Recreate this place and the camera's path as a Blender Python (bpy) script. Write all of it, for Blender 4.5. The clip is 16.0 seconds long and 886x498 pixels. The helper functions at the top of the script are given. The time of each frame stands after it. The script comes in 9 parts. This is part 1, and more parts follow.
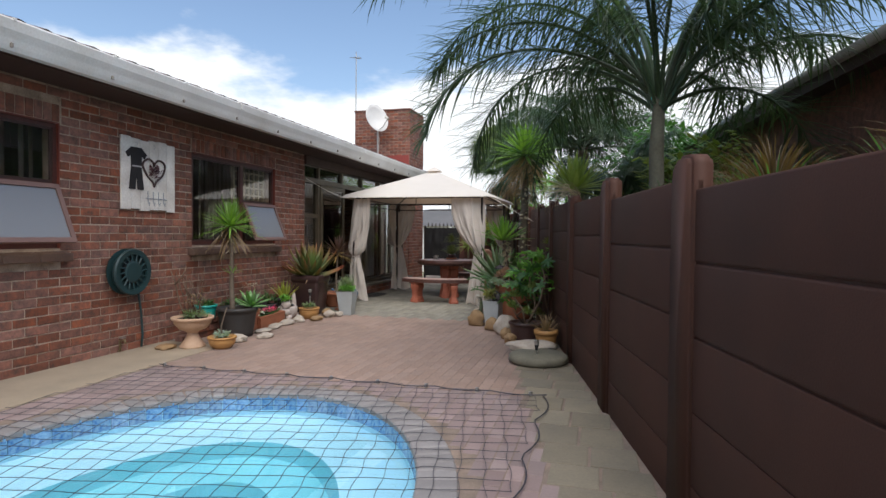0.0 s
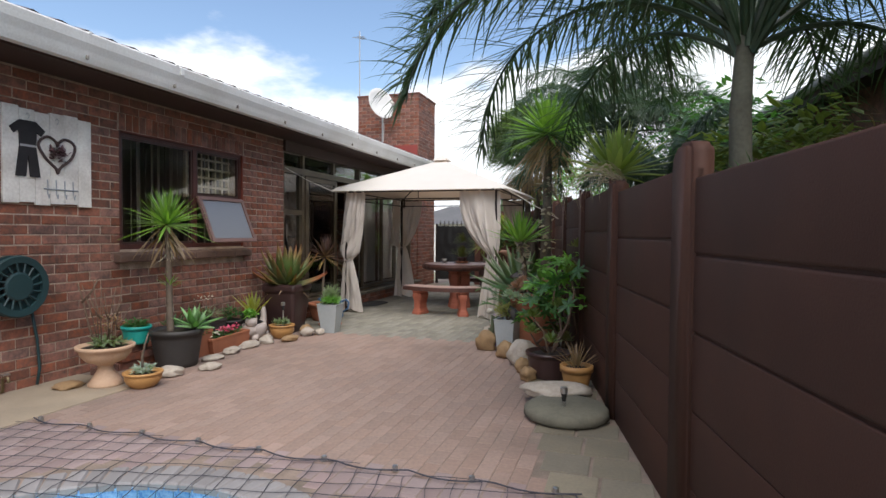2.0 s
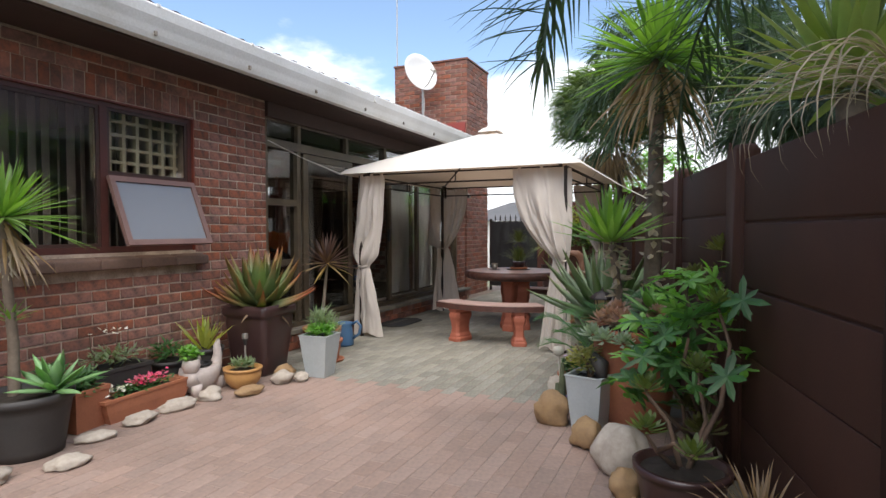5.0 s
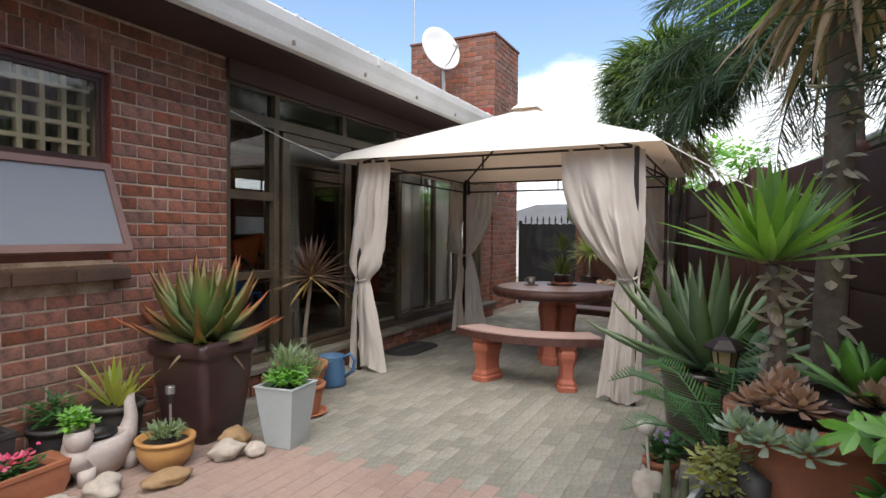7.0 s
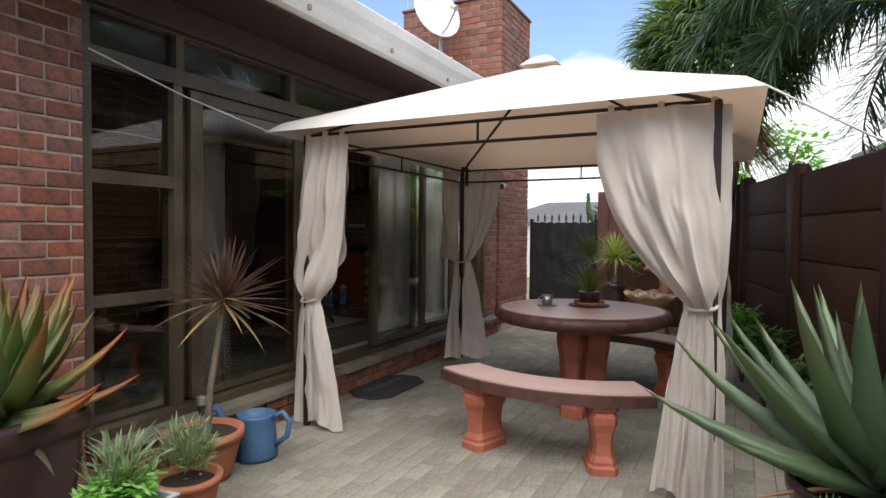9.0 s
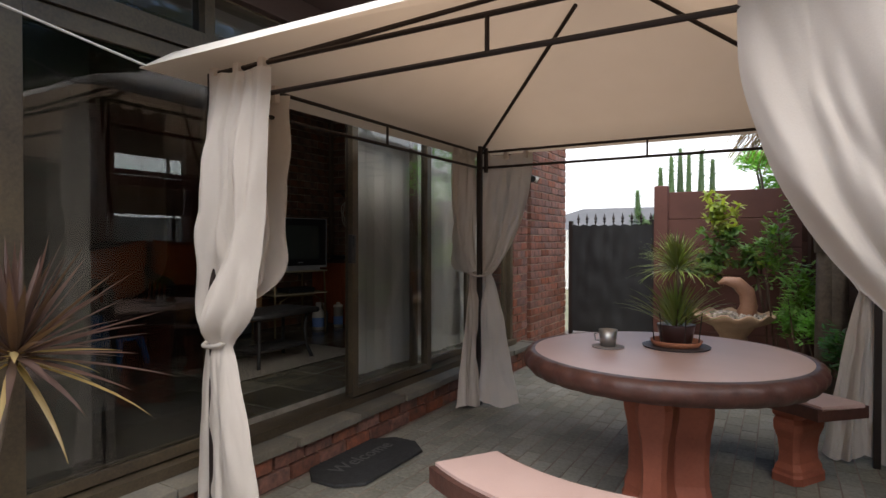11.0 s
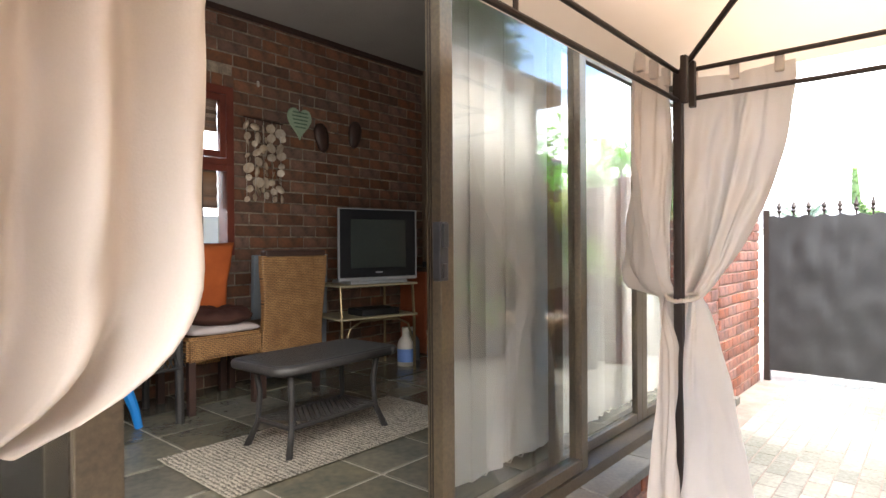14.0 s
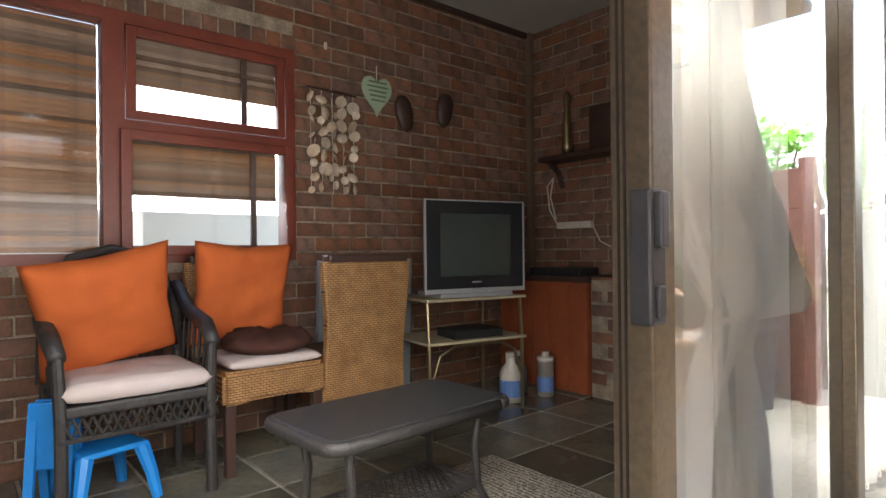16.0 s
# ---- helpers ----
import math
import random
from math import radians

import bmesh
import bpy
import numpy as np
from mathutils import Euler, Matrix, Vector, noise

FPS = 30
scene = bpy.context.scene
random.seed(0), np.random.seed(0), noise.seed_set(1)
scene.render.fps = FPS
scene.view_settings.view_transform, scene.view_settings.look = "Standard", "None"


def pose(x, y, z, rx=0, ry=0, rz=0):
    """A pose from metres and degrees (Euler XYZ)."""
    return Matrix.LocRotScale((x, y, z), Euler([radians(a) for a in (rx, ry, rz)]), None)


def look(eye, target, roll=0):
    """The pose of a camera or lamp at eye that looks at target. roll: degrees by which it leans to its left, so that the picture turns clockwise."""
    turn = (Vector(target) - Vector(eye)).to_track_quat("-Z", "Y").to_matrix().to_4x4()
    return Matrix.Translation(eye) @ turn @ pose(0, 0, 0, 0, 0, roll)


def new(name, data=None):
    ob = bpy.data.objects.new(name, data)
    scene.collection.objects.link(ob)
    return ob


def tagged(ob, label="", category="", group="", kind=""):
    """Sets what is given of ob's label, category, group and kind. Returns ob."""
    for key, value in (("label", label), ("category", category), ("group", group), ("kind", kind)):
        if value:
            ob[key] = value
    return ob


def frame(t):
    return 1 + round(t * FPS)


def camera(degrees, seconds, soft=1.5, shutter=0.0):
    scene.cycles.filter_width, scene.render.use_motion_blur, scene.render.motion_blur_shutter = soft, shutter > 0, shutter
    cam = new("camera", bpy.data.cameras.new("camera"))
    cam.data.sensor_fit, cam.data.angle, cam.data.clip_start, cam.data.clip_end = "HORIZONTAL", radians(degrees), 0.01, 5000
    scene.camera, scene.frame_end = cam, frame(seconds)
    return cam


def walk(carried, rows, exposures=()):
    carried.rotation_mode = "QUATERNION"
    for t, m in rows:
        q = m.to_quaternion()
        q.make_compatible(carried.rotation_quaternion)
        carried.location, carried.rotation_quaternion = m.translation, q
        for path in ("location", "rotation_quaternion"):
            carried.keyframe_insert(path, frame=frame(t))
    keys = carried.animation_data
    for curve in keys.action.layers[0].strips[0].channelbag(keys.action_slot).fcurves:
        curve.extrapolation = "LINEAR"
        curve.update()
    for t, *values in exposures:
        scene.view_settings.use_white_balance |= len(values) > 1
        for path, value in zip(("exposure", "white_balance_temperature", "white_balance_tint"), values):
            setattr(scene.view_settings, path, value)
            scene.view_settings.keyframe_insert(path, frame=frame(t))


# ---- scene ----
cam = camera(75.0, 16.0)
PATH = [
    (0, (0.847, -1.419, 1.287), (0.32, 0.51, 1.239), 0.5),
    (0.5, (0.817, -0.989, 1.282), (0.283, 0.938, 1.235), 0.6),
    (1, (0.788, -0.569, 1.281), (0.244, 1.355, 1.23), 0.5),
    (1.5, (0.726, -0.124, 1.298), (0.151, 1.791, 1.247), 0.4),
    (2, (0.64, 0.295, 1.316), (0.036, 2.201, 1.261), 0.4),
    (2.5, (0.593, 0.747, 1.295), (-0.036, 2.645, 1.244), 0.3),
    (3, (0.55, 1.181, 1.296), (-0.118, 3.066, 1.243), 0.2),
    (3.5, (0.495, 1.598, 1.306), (-0.208, 3.47, 1.255), 0.2),
    (4, (0.408, 2.028, 1.305), (-0.338, 3.883, 1.253), 0.1),
    (4.2, (0.334, 2.181, 1.294), (-0.426, 4.031, 1.237), -0.0),
    (6.3, (-0.39, 3.843, 1.303), (-1.255, 5.645, 1.246), 0.3),
    (6.5, (-0.46, 3.977, 1.302), (-1.326, 5.779, 1.248), 0.4),
    (7, (-0.635, 4.324, 1.311), (-1.514, 6.12, 1.257), 0.4),
    (7.5, (-0.769, 4.707, 1.321), (-1.669, 6.493, 1.269), 0.4),
    (8, (-0.942, 5.089, 1.324), (-1.834, 6.878, 1.268), 0.5),
    (8.5, (-1.073, 5.463, 1.311), (-1.971, 7.249, 1.261), 0.5),
    (9, (-1.149, 5.837, 1.336), (-2.061, 7.616, 1.277), 0.5),
    (9.2, (-1.195, 6.012, 1.328), (-2.116, 7.787, 1.279), 0.6),
    (11.5, (-1.895, 7.631, 1.282), (-2.933, 9.341, 1.257), -0.2),
    (12, (-2.061, 7.924, 1.277), (-3.139, 9.609, 1.252), -0.3),
    (12.5, (-2.252, 8.167, 1.272), (-3.393, 9.81, 1.247), -0.3),
    (13, (-2.474, 8.419, 1.261), (-3.666, 10.025, 1.246), -0.4),
    (13.5, (-2.707, 8.674, 1.259), (-3.951, 10.24, 1.244), -0.4),
    (14, (-2.928, 8.879, 1.254), (-4.236, 10.392, 1.244), -0.4),
    (14.5, (-3.151, 9.076, 1.247), (-4.513, 10.541, 1.25), -0.7),
    (15, (-3.344, 9.243, 1.252), (-4.749, 10.666, 1.247), -0.7),
    (15.5, (-3.524, 9.387, 1.253), (-4.993, 10.744, 1.247), -0.6),
    (16, (-3.698, 9.518, 1.25), (-5.22, 10.816, 1.253), -0.6),
]
walk(cam, [(t, look(eye, target, roll)) for t, eye, target, roll in PATH],
     exposures=[(0.0, 0.33), (2.5, 0.58), (4.0, 0.80), (6.5, 0.80), (9.2, 0.84), (11.5, 1.05), (12.0, 1.32), (12.5, 2.12), (13.0, 2.7), (13.5, 3.15), (14.0, 3.6), (14.5, 3.85), (16.0, 4.0)])

# ---- world and sun ----
world = bpy.data.worlds.new("sky")
scene.world = world
world.use_nodes = True
wn, wl = world.node_tree.nodes, world.node_tree.links
wn.clear()
SUN_UP, SUN_TURN = 62.0, 151.0
sky = wn.new("ShaderNodeTexSky")
sky.sky_type, sky.sun_disc = "NISHITA", False
sky.sun_elevation, sky.sun_rotation = radians(SUN_UP), radians(SUN_TURN)
sky.air_density, sky.dust_density = 1.0, 0.6
coords = wn.new("ShaderNodeTexCoord")
flat = wn.new("ShaderNodeMapping")
flat.inputs["Scale"].default_value = (1.0, 1.0, 2.4)
puffs = wn.new("ShaderNodeTexNoise")
puffs.inputs["Scale"].default_value, puffs.inputs["Detail"].default_value = 2.6, 9.0
puffs.inputs["Roughness"].default_value = 0.55
height = wn.new("ShaderNodeSeparateXYZ")
low = wn.new("ShaderNodeMapRange")
low.inputs["From Min"].default_value, low.inputs["From Max"].default_value = 0.20, 0.36
low.inputs["To Min"].default_value, low.inputs["To Max"].default_value = 0.30, -0.20
bank = wn.new("ShaderNodeMath")
bank.operation = "ADD"
edge = wn.new("ShaderNodeMapRange")
edge.interpolation_type = "SMOOTHSTEP"
edge.inputs["From Min"].default_value, edge.inputs["From Max"].default_value = 0.55, 0.68
grey = wn.new("ShaderNodeTexNoise")
grey.inputs["Scale"].default_value, grey.inputs["Detail"].default_value = 4.0, 6.0
tone = wn.new("ShaderNodeMix")
tone.data_type = "RGBA"
tone.inputs[6].default_value, tone.inputs[7].default_value = (4.9, 5.2, 5.6, 1), (7.2, 7.4, 7.6, 1)
mixed = wn.new("ShaderNodeMix")
mixed.data_type = "RGBA"
back = wn.new("ShaderNodeBackground")
back.inputs["Strength"].default_value = 0.145
out = wn.new("ShaderNodeOutputWorld")
wl.new(coords.outputs["Generated"], flat.inputs["Vector"])
wl.new(flat.outputs["Vector"], puffs.inputs["Vector"])
wl.new(flat.outputs["Vector"], grey.inputs["Vector"])
wl.new(coords.outputs["Generated"], height.inputs["Vector"])
wl.new(height.outputs["Z"], low.inputs["Value"])
wl.new(puffs.outputs["Fac"], bank.inputs[0])
wl.new(low.outputs["Result"], bank.inputs[1])
wl.new(bank.outputs["Value"], edge.inputs["Value"])
wl.new(grey.outputs["Fac"], tone.inputs[0])
wl.new(edge.outputs["Result"], mixed.inputs[0])
wl.new(sky.outputs["Color"], mixed.inputs[6])
wl.new(tone.outputs[2], mixed.inputs[7])
wl.new(mixed.outputs[2], back.inputs["Color"])
wl.new(back.outputs["Background"], out.inputs["Surface"])
sun = new("sun", bpy.data.lights.new("sun", "SUN"))
sun.data.energy, sun.data.angle, sun.data.color = 3.5, radians(75), (1.0, 0.94, 0.86)
sun.matrix_world = pose(0, 0, 12, 90 - SUN_UP, 0, 180 - SUN_TURN)

# area lamp added inside the open sliding leaf, standing in for daylight
added_door_lamp = new("added_door_lamp", bpy.data.lights.new("added_door_lamp", "AREA"))
added_door_lamp.data.shape, added_door_lamp.data.size, added_door_lamp.data.size_y = "RECTANGLE", 1.85, 0.85
added_door_lamp.data.energy, added_door_lamp.data.color = 2.1, (1.0, 0.96, 0.90)
added_door_lamp.matrix_world = look((-4.47, 9.78, 1.28), (-5.47, 9.78, 1.22))

# ---- helpers of this scene ----
def mat(name, base, rough=0.7, metal=0.0, vary=0.0, scale=8.0, dark=None, bump=0.0, fine=60.0, pieces=0.0, spec=0.5, sheen=0.0):
    """A procedural surface: base colour, blotches towards dark, grain and relief; pieces: how far single pieces differ."""
    m = bpy.data.materials.new(name)
    m.use_nodes = True
    n, l = m.node_tree.nodes, m.node_tree.links
    b = n["Principled BSDF"]
    b.inputs["Roughness"].default_value, b.inputs["Metallic"].default_value = rough, metal
    b.inputs["Specular IOR Level"].default_value = spec
    dark = dark or tuple(c * (1 - vary) for c in base)
    tc = n.new("ShaderNodeTexCoord")
    big = n.new("ShaderNodeTexNoise")
    big.inputs["Scale"].default_value, big.inputs["Detail"].default_value = scale, 5.0
    l.new(tc.outputs["Object"], big.inputs["Vector"])
    grain = n.new("ShaderNodeTexNoise")
    grain.inputs["Scale"].default_value, grain.inputs["Detail"].default_value = fine, 3.0
    l.new(tc.outputs["Object"], grain.inputs["Vector"])
    spread = n.new("ShaderNodeMapRange")
    spread.inputs["From Min"].default_value, spread.inputs["From Max"].default_value = 0.32, 0.68
    mixv = n.new("ShaderNodeMath")
    mixv.operation = "MULTIPLY_ADD"
    mixv.inputs[1].default_value, mixv.inputs[2].default_value = 0.35, 0.0
    l.new(grain.outputs["Fac"], mixv.inputs[0])
    addv = n.new("ShaderNodeMath")
    addv.operation = "MULTIPLY_ADD"
    addv.inputs[1].default_value = 0.65
    l.new(big.outputs["Fac"], addv.inputs[0])
    l.new(mixv.outputs["Value"], addv.inputs[2])
    l.new(addv.outputs["Value"], spread.inputs["Value"])
    colour = n.new("ShaderNodeMix")
    colour.data_type = "RGBA"
    colour.inputs[6].default_value, colour.inputs[7].default_value = (*dark, 1), (*base, 1)
    l.new(spread.outputs["Result"], colour.inputs[0])
    last = colour.outputs[2]
    if pieces:
        info, geo = n.new("ShaderNodeObjectInfo"), n.new("ShaderNodeNewGeometry")
        both = n.new("ShaderNodeMath")
        l.new(info.outputs["Random"], both.inputs[0])
        l.new(geo.outputs["Random Per Island"], both.inputs[1])
        part_of = n.new("ShaderNodeMath")
        part_of.operation = "FRACT"
        l.new(both.outputs["Value"], part_of.inputs[0])
        hsv = n.new("ShaderNodeHueSaturation")
        value = n.new("ShaderNodeMapRange")
        value.inputs["To Min"].default_value, value.inputs["To Max"].default_value = 1 - pieces, 1 + pieces
        l.new(part_of.outputs["Value"], value.inputs["Value"])
        l.new(value.outputs["Result"], hsv.inputs["Value"])
        again = n.new("ShaderNodeMath")
        again.operation = "MULTIPLY_ADD"
        again.inputs[1].default_value = 7.31
        l.new(part_of.outputs["Value"], again.inputs[0])
        wrap = n.new("ShaderNodeMath")
        wrap.operation = "FRACT"
        l.new(again.outputs["Value"], wrap.inputs[0])
        sat = n.new("ShaderNodeMapRange")
        sat.inputs["To Min"].default_value, sat.inputs["To Max"].default_value = 1 - pieces * 0.9, 1 + pieces * 0.3
        l.new(wrap.outputs["Value"], sat.inputs["Value"])
        l.new(sat.outputs["Result"], hsv.inputs["Saturation"])
        l.new(last, hsv.inputs["Color"])
        last = hsv.outputs["Color"]
    l.new(last, b.inputs["Base Color"])
    if sheen:
        b.inputs["Sheen Weight"].default_value = sheen
    if bump:
        relief = n.new("ShaderNodeBump")
        relief.inputs["Strength"].default_value, relief.inputs["Distance"].default_value = min(1.0, bump), 0.006
        l.new(addv.outputs["Value"], relief.inputs["Height"])
        l.new(relief.outputs["Normal"], b.inputs["Normal"])
    return m


def cloth(name, base, dark, through_light, scale=5.0, under=None):
    """Woven cloth that lets some light through."""
    m = mat(name, base, 0.9, 0, 0, scale, dark, 0.25, 250.0, spec=0.2)
    n, l = m.node_tree.nodes, m.node_tree.links
    b, o = n["Principled BSDF"], n["Material Output"]
    t = n.new("ShaderNodeBsdfTranslucent")
    t.inputs["Color"].default_value = (*(under or base), 1)
    mixer = n.new("ShaderNodeMixShader")
    mixer.inputs[0].default_value = through_light
    l.new(b.outputs["BSDF"], mixer.inputs[1])
    l.new(t.outputs["BSDF"], mixer.inputs[2])
    l.new(mixer.outputs["Shader"], o.inputs["Surface"])
    return m


def leaf_mat(name, base, tip, rough=0.45):
    m = mat(name, base, rough, 0, 0, 3.0, tip, 0.15, 40.0, pieces=0.3)
    n, l = m.node_tree.nodes, m.node_tree.links
    b, o = n["Principled BSDF"], n["Material Output"]
    t = n.new("ShaderNodeBsdfTranslucent")
    t.inputs["Color"].default_value = (base[0] * 1.6, base[1] * 1.7, base[2] * 0.9, 1)
    mixer = n.new("ShaderNodeMixShader")
    mixer.inputs[0].default_value = 0.32
    l.new(b.outputs["BSDF"], mixer.inputs[1])
    l.new(t.outputs["BSDF"], mixer.inputs[2])
    l.new(mixer.outputs["Shader"], o.inputs["Surface"])
    return m


def glass_mat(name, tint=(0.9, 0.93, 0.92), rough=0.0):
    m = bpy.data.materials.new(name)
    m.use_nodes = True
    n, l = m.node_tree.nodes, m.node_tree.links
    b = n["Principled BSDF"]
    b.inputs["Base Color"].default_value = (*tint, 1)
    b.inputs["Roughness"].default_value, b.inputs["IOR"].default_value = rough, 1.5
    b.inputs["Transmission Weight"].default_value = 1.0
    streak = n.new("ShaderNodeTexNoise")
    streak.inputs["Scale"].default_value = 3.0
    lift = n.new("ShaderNodeMapRange")
    lift.inputs["To Min"].default_value, lift.inputs["To Max"].default_value = rough, rough + 0.02
    l.new(streak.outputs["Fac"], lift.inputs["Value"])
    l.new(lift.outputs["Result"], b.inputs["Roughness"])
    return m


def part(name, bm, material, parent=None, label="", smooth=False):
    me = bpy.data.meshes.new(name)
    bm.to_mesh(me)
    bm.free()
    me.materials.append(material)
    if smooth:
        me.polygons.foreach_set("use_smooth", [True] * len(me.polygons))
    ob = new(name, me)
    if parent:
        ob.parent = parent
    if label:
        ob["label"] = label
    return ob


def thing(name, label, category, x=0.0, y=0.0, z=0.0, turn=0.0, group="", kind=""):
    ob = new(name)
    ob.empty_display_size = 0.1
    ob.matrix_basis = pose(x, y, z, 0, 0, turn)
    return tagged(ob, label, category, group, kind)


def box(bm, x0, x1, y0, y1, z0, z1, bevel=0.0):
    vs = [bm.verts.new((x, y, z)) for x in (x0, x1) for y in (y0, y1) for z in (z0, z1)]
    fs = [bm.faces.new([vs[i] for i in q]) for q in ((0, 1, 3, 2), (4, 6, 7, 5), (0, 4, 5, 1), (2, 3, 7, 6), (0, 2, 6, 4), (1, 5, 7, 3))]
    if bevel:
        es = list({e for f in fs for e in f.edges})
        bmesh.ops.bevel(bm, geom=es, offset=bevel, segments=2, affect="EDGES", profile=0.6)
    return bm


def boxed(x0, x1, y0, y1, z0, z1, bevel=0.0):
    return box(bmesh.new(), x0, x1, y0, y1, z0, z1, bevel)


def lathe(bm, profile, segs=28, cx=0.0, cy=0.0, squash=1.0):
    """Turns a profile of (radius, height) round the upright axis."""
    rings = []
    for r, z in profile:
        if r < 1e-5:
            rings.append([bm.verts.new((cx, cy, z))])
        else:
            rings.append([bm.verts.new((cx + r * math.cos(6.28319 * k / segs), cy + squash * r * math.sin(6.28319 * k / segs), z)) for k in range(segs)])
    for a, b in zip(rings, rings[1:]):
        for k in range(segs):
            k2 = (k + 1) % segs
            if len(a) == 1 and len(b) == 1:
                continue
            if len(a) == 1:
                bm.faces.new((a[0], b[k2], b[k]))
            elif len(b) == 1:
                bm.faces.new((a[k], a[k2], b[0]))
            else:
                bm.faces.new((a[k], a[k2], b[k2], b[k]))
    return bm


def tube(bm, pts, radii, segs=8):
    """A round rod along points."""
    pts = [Vector(p) for p in pts]
    if not hasattr(radii, "__len__"):
        radii = [radii] * len(pts)
    rings = []
    side = None
    for i, p in enumerate(pts):
        d = (pts[min(i + 1, len(pts) - 1)] - pts[max(i - 1, 0)]).normalized()
        if side is None:
            side = d.orthogonal().normalized()
        side = (side - d * side.dot(d)).normalized()
        up = d.cross(side)
        rings.append([bm.verts.new(p + (side * math.cos(6.28319 * k / segs) + up * math.sin(6.28319 * k / segs)) * radii[i]) for k in range(segs)])
    for a, b in zip(rings, rings[1:]):
        for k in range(segs):
            bm.faces.new((a[k], a[(k + 1) % segs], b[(k + 1) % segs], b[k]))
    bm.faces.new(rings[0][::-1])
    bm.faces.new(rings[-1])
    return bm


def blade(bm, base, out, length, width, lift, droop, fold=0.25, steps=6, thick=0.0, belly=0.35):
    """A strap leaf: from base towards the heading out, rising at lift (radians), bending down by droop over its length."""
    p, ang = Vector(base), lift
    head = Vector((math.cos(out), math.sin(out), 0))
    side = Vector((-head.y, head.x, 0))
    rows = []
    for i in range(steps + 1):
        u = i / steps
        w = width * (min(1.0, 0.55 + u / belly * 0.45) if u < belly else max(0.0, 1 - ((u - belly) / (1 - belly)) ** 1.6))
        d = head * math.cos(ang) + Vector((0, 0, math.sin(ang)))
        n = d.cross(side).normalized() * -1
        n = side.cross(d).normalized() * -1 if n.length == 0 else n
        rows.append((bm.verts.new(p - side * w / 2 + n * fold * w * 0.5), bm.verts.new(p - n * (fold * w * 0.2 + thick * (1 - u))), bm.verts.new(p + side * w / 2 + n * fold * w * 0.5)))
        if thick:
            rows[-1] = (*rows[-1], bm.verts.new(p + n * fold * w * 0.12))
        p = p + d * (length / steps)
        ang -= droop / steps * (0.5 + u)
    for a, b in zip(rows, rows[1:]):
        bm.faces.new((a[0], a[1], b[1], b[0]))
        bm.faces.new((a[1], a[2], b[2], b[1]))
        if thick:
            bm.faces.new((a[2], a[3], b[3], b[2]))
            bm.faces.new((a[3], a[0], b[0], b[3]))


def piece_mesh(name, sx, sy, sz, material, bevel=0.004):
    bm = bmesh.new()
    box(bm, -sx / 2, sx / 2, -sy / 2, sy / 2, -sz / 2, sz / 2)
    bmesh.ops.bevel(bm, geom=list(bm.edges), offset=bevel, segments=1, affect="EDGES")
    me = bpy.data.meshes.new(name)
    bm.to_mesh(me)
    bm.free()
    me.materials.append(material)
    return me


RED_BRICK = mat("red_brick", (0.305, 0.100, 0.054), 0.85, 0, 0, 13.0, (0.095, 0.050, 0.038), 1.0, 48.0, pieces=0.26)
ROOM_BRICK = mat("brown_brick", (0.235, 0.098, 0.052), 0.75, 0, 0, 9.0, (0.085, 0.052, 0.034), 0.6, 50.0, pieces=0.28)
MORTAR = mat("mortar", (0.52, 0.40, 0.31), 0.95, 0, 0, 7.0, (0.18, 0.125, 0.092), 0.8, 90.0)
DARK_MORTAR = mat("brown_mortar", (0.42, 0.34, 0.25), 0.95, 0, 0, 12.0, (0.09, 0.07, 0.06), 0.6, 120.0)
BROWN_PAINT = mat("brown_wall_paint", (0.070, 0.030, 0.0195), 0.66, 0, 0, 2.2, (0.050, 0.0225, 0.0155), 0.35, 140.0, spec=0.25)
RUST_PAINT = mat("red_brown_wall_paint", (0.16, 0.062, 0.046), 0.75, 0, 0, 2.2, (0.09, 0.034, 0.025), 0.35, 140.0)
RED_PAVER = mat("red_paver", (0.345, 0.235, 0.188), 0.85, 0, 0, 1.1, (0.20, 0.145, 0.118), 0.5, 40.0, pieces=0.09)
GREY_PAVER = mat("grey_paver", (0.325, 0.305, 0.255), 0.88, 0, 0, 1.3, (0.13, 0.125, 0.095), 0.6, 45.0, pieces=0.17)
SAND_JOINT = mat("sand_joint", (0.30, 0.225, 0.18), 0.95, 0, 0, 5.0, (0.13, 0.105, 0.085), 0.5, 150.0)
CONCRETE = mat("concrete_strip", (0.36, 0.29, 0.21), 0.9, 0, 0, 3.0, (0.26, 0.215, 0.16), 0.4, 90.0)
WHITE_PAINT = mat("white_gutter_paint", (0.76, 0.75, 0.73), 0.45, 0, 0, 1.4, (0.55, 0.53, 0.49), 0.1, 60.0)
EAVE_PAINT = mat("dark_red_eave_paint", (0.055, 0.028, 0.022), 0.7, 0, 0, 3.0, (0.04, 0.022, 0.018), 0.2, 60.0)
ROOF_SHEET = mat("brown_roof_sheet", (0.10, 0.055, 0.045), 0.6, 0, 0, 2.0, (0.07, 0.045, 0.04), 0.2, 60.0)
FLASHING = mat("red_flashing", (0.32, 0.05, 0.035), 0.6, 0, 0, 4.0, (0.24, 0.04, 0.03), 0.2, 60.0)
BRONZE = mat("bronze_aluminium", (0.15, 0.115, 0.07), 0.40, 0.35, 0, 3.0, (0.06, 0.047, 0.036), 0.05, 80.0)
RED_WOOD = mat("red_stained_wood", (0.20, 0.045, 0.026), 0.45, 0, 0, 6.0, (0.13, 0.030, 0.018), 0.15, 40.0)
DARK_WOOD = mat("dark_stained_wood", (0.060, 0.030, 0.022), 0.5, 0, 0, 6.0, (0.035, 0.018, 0.014), 0.15, 40.0)
PANE = glass_mat("window_glass")
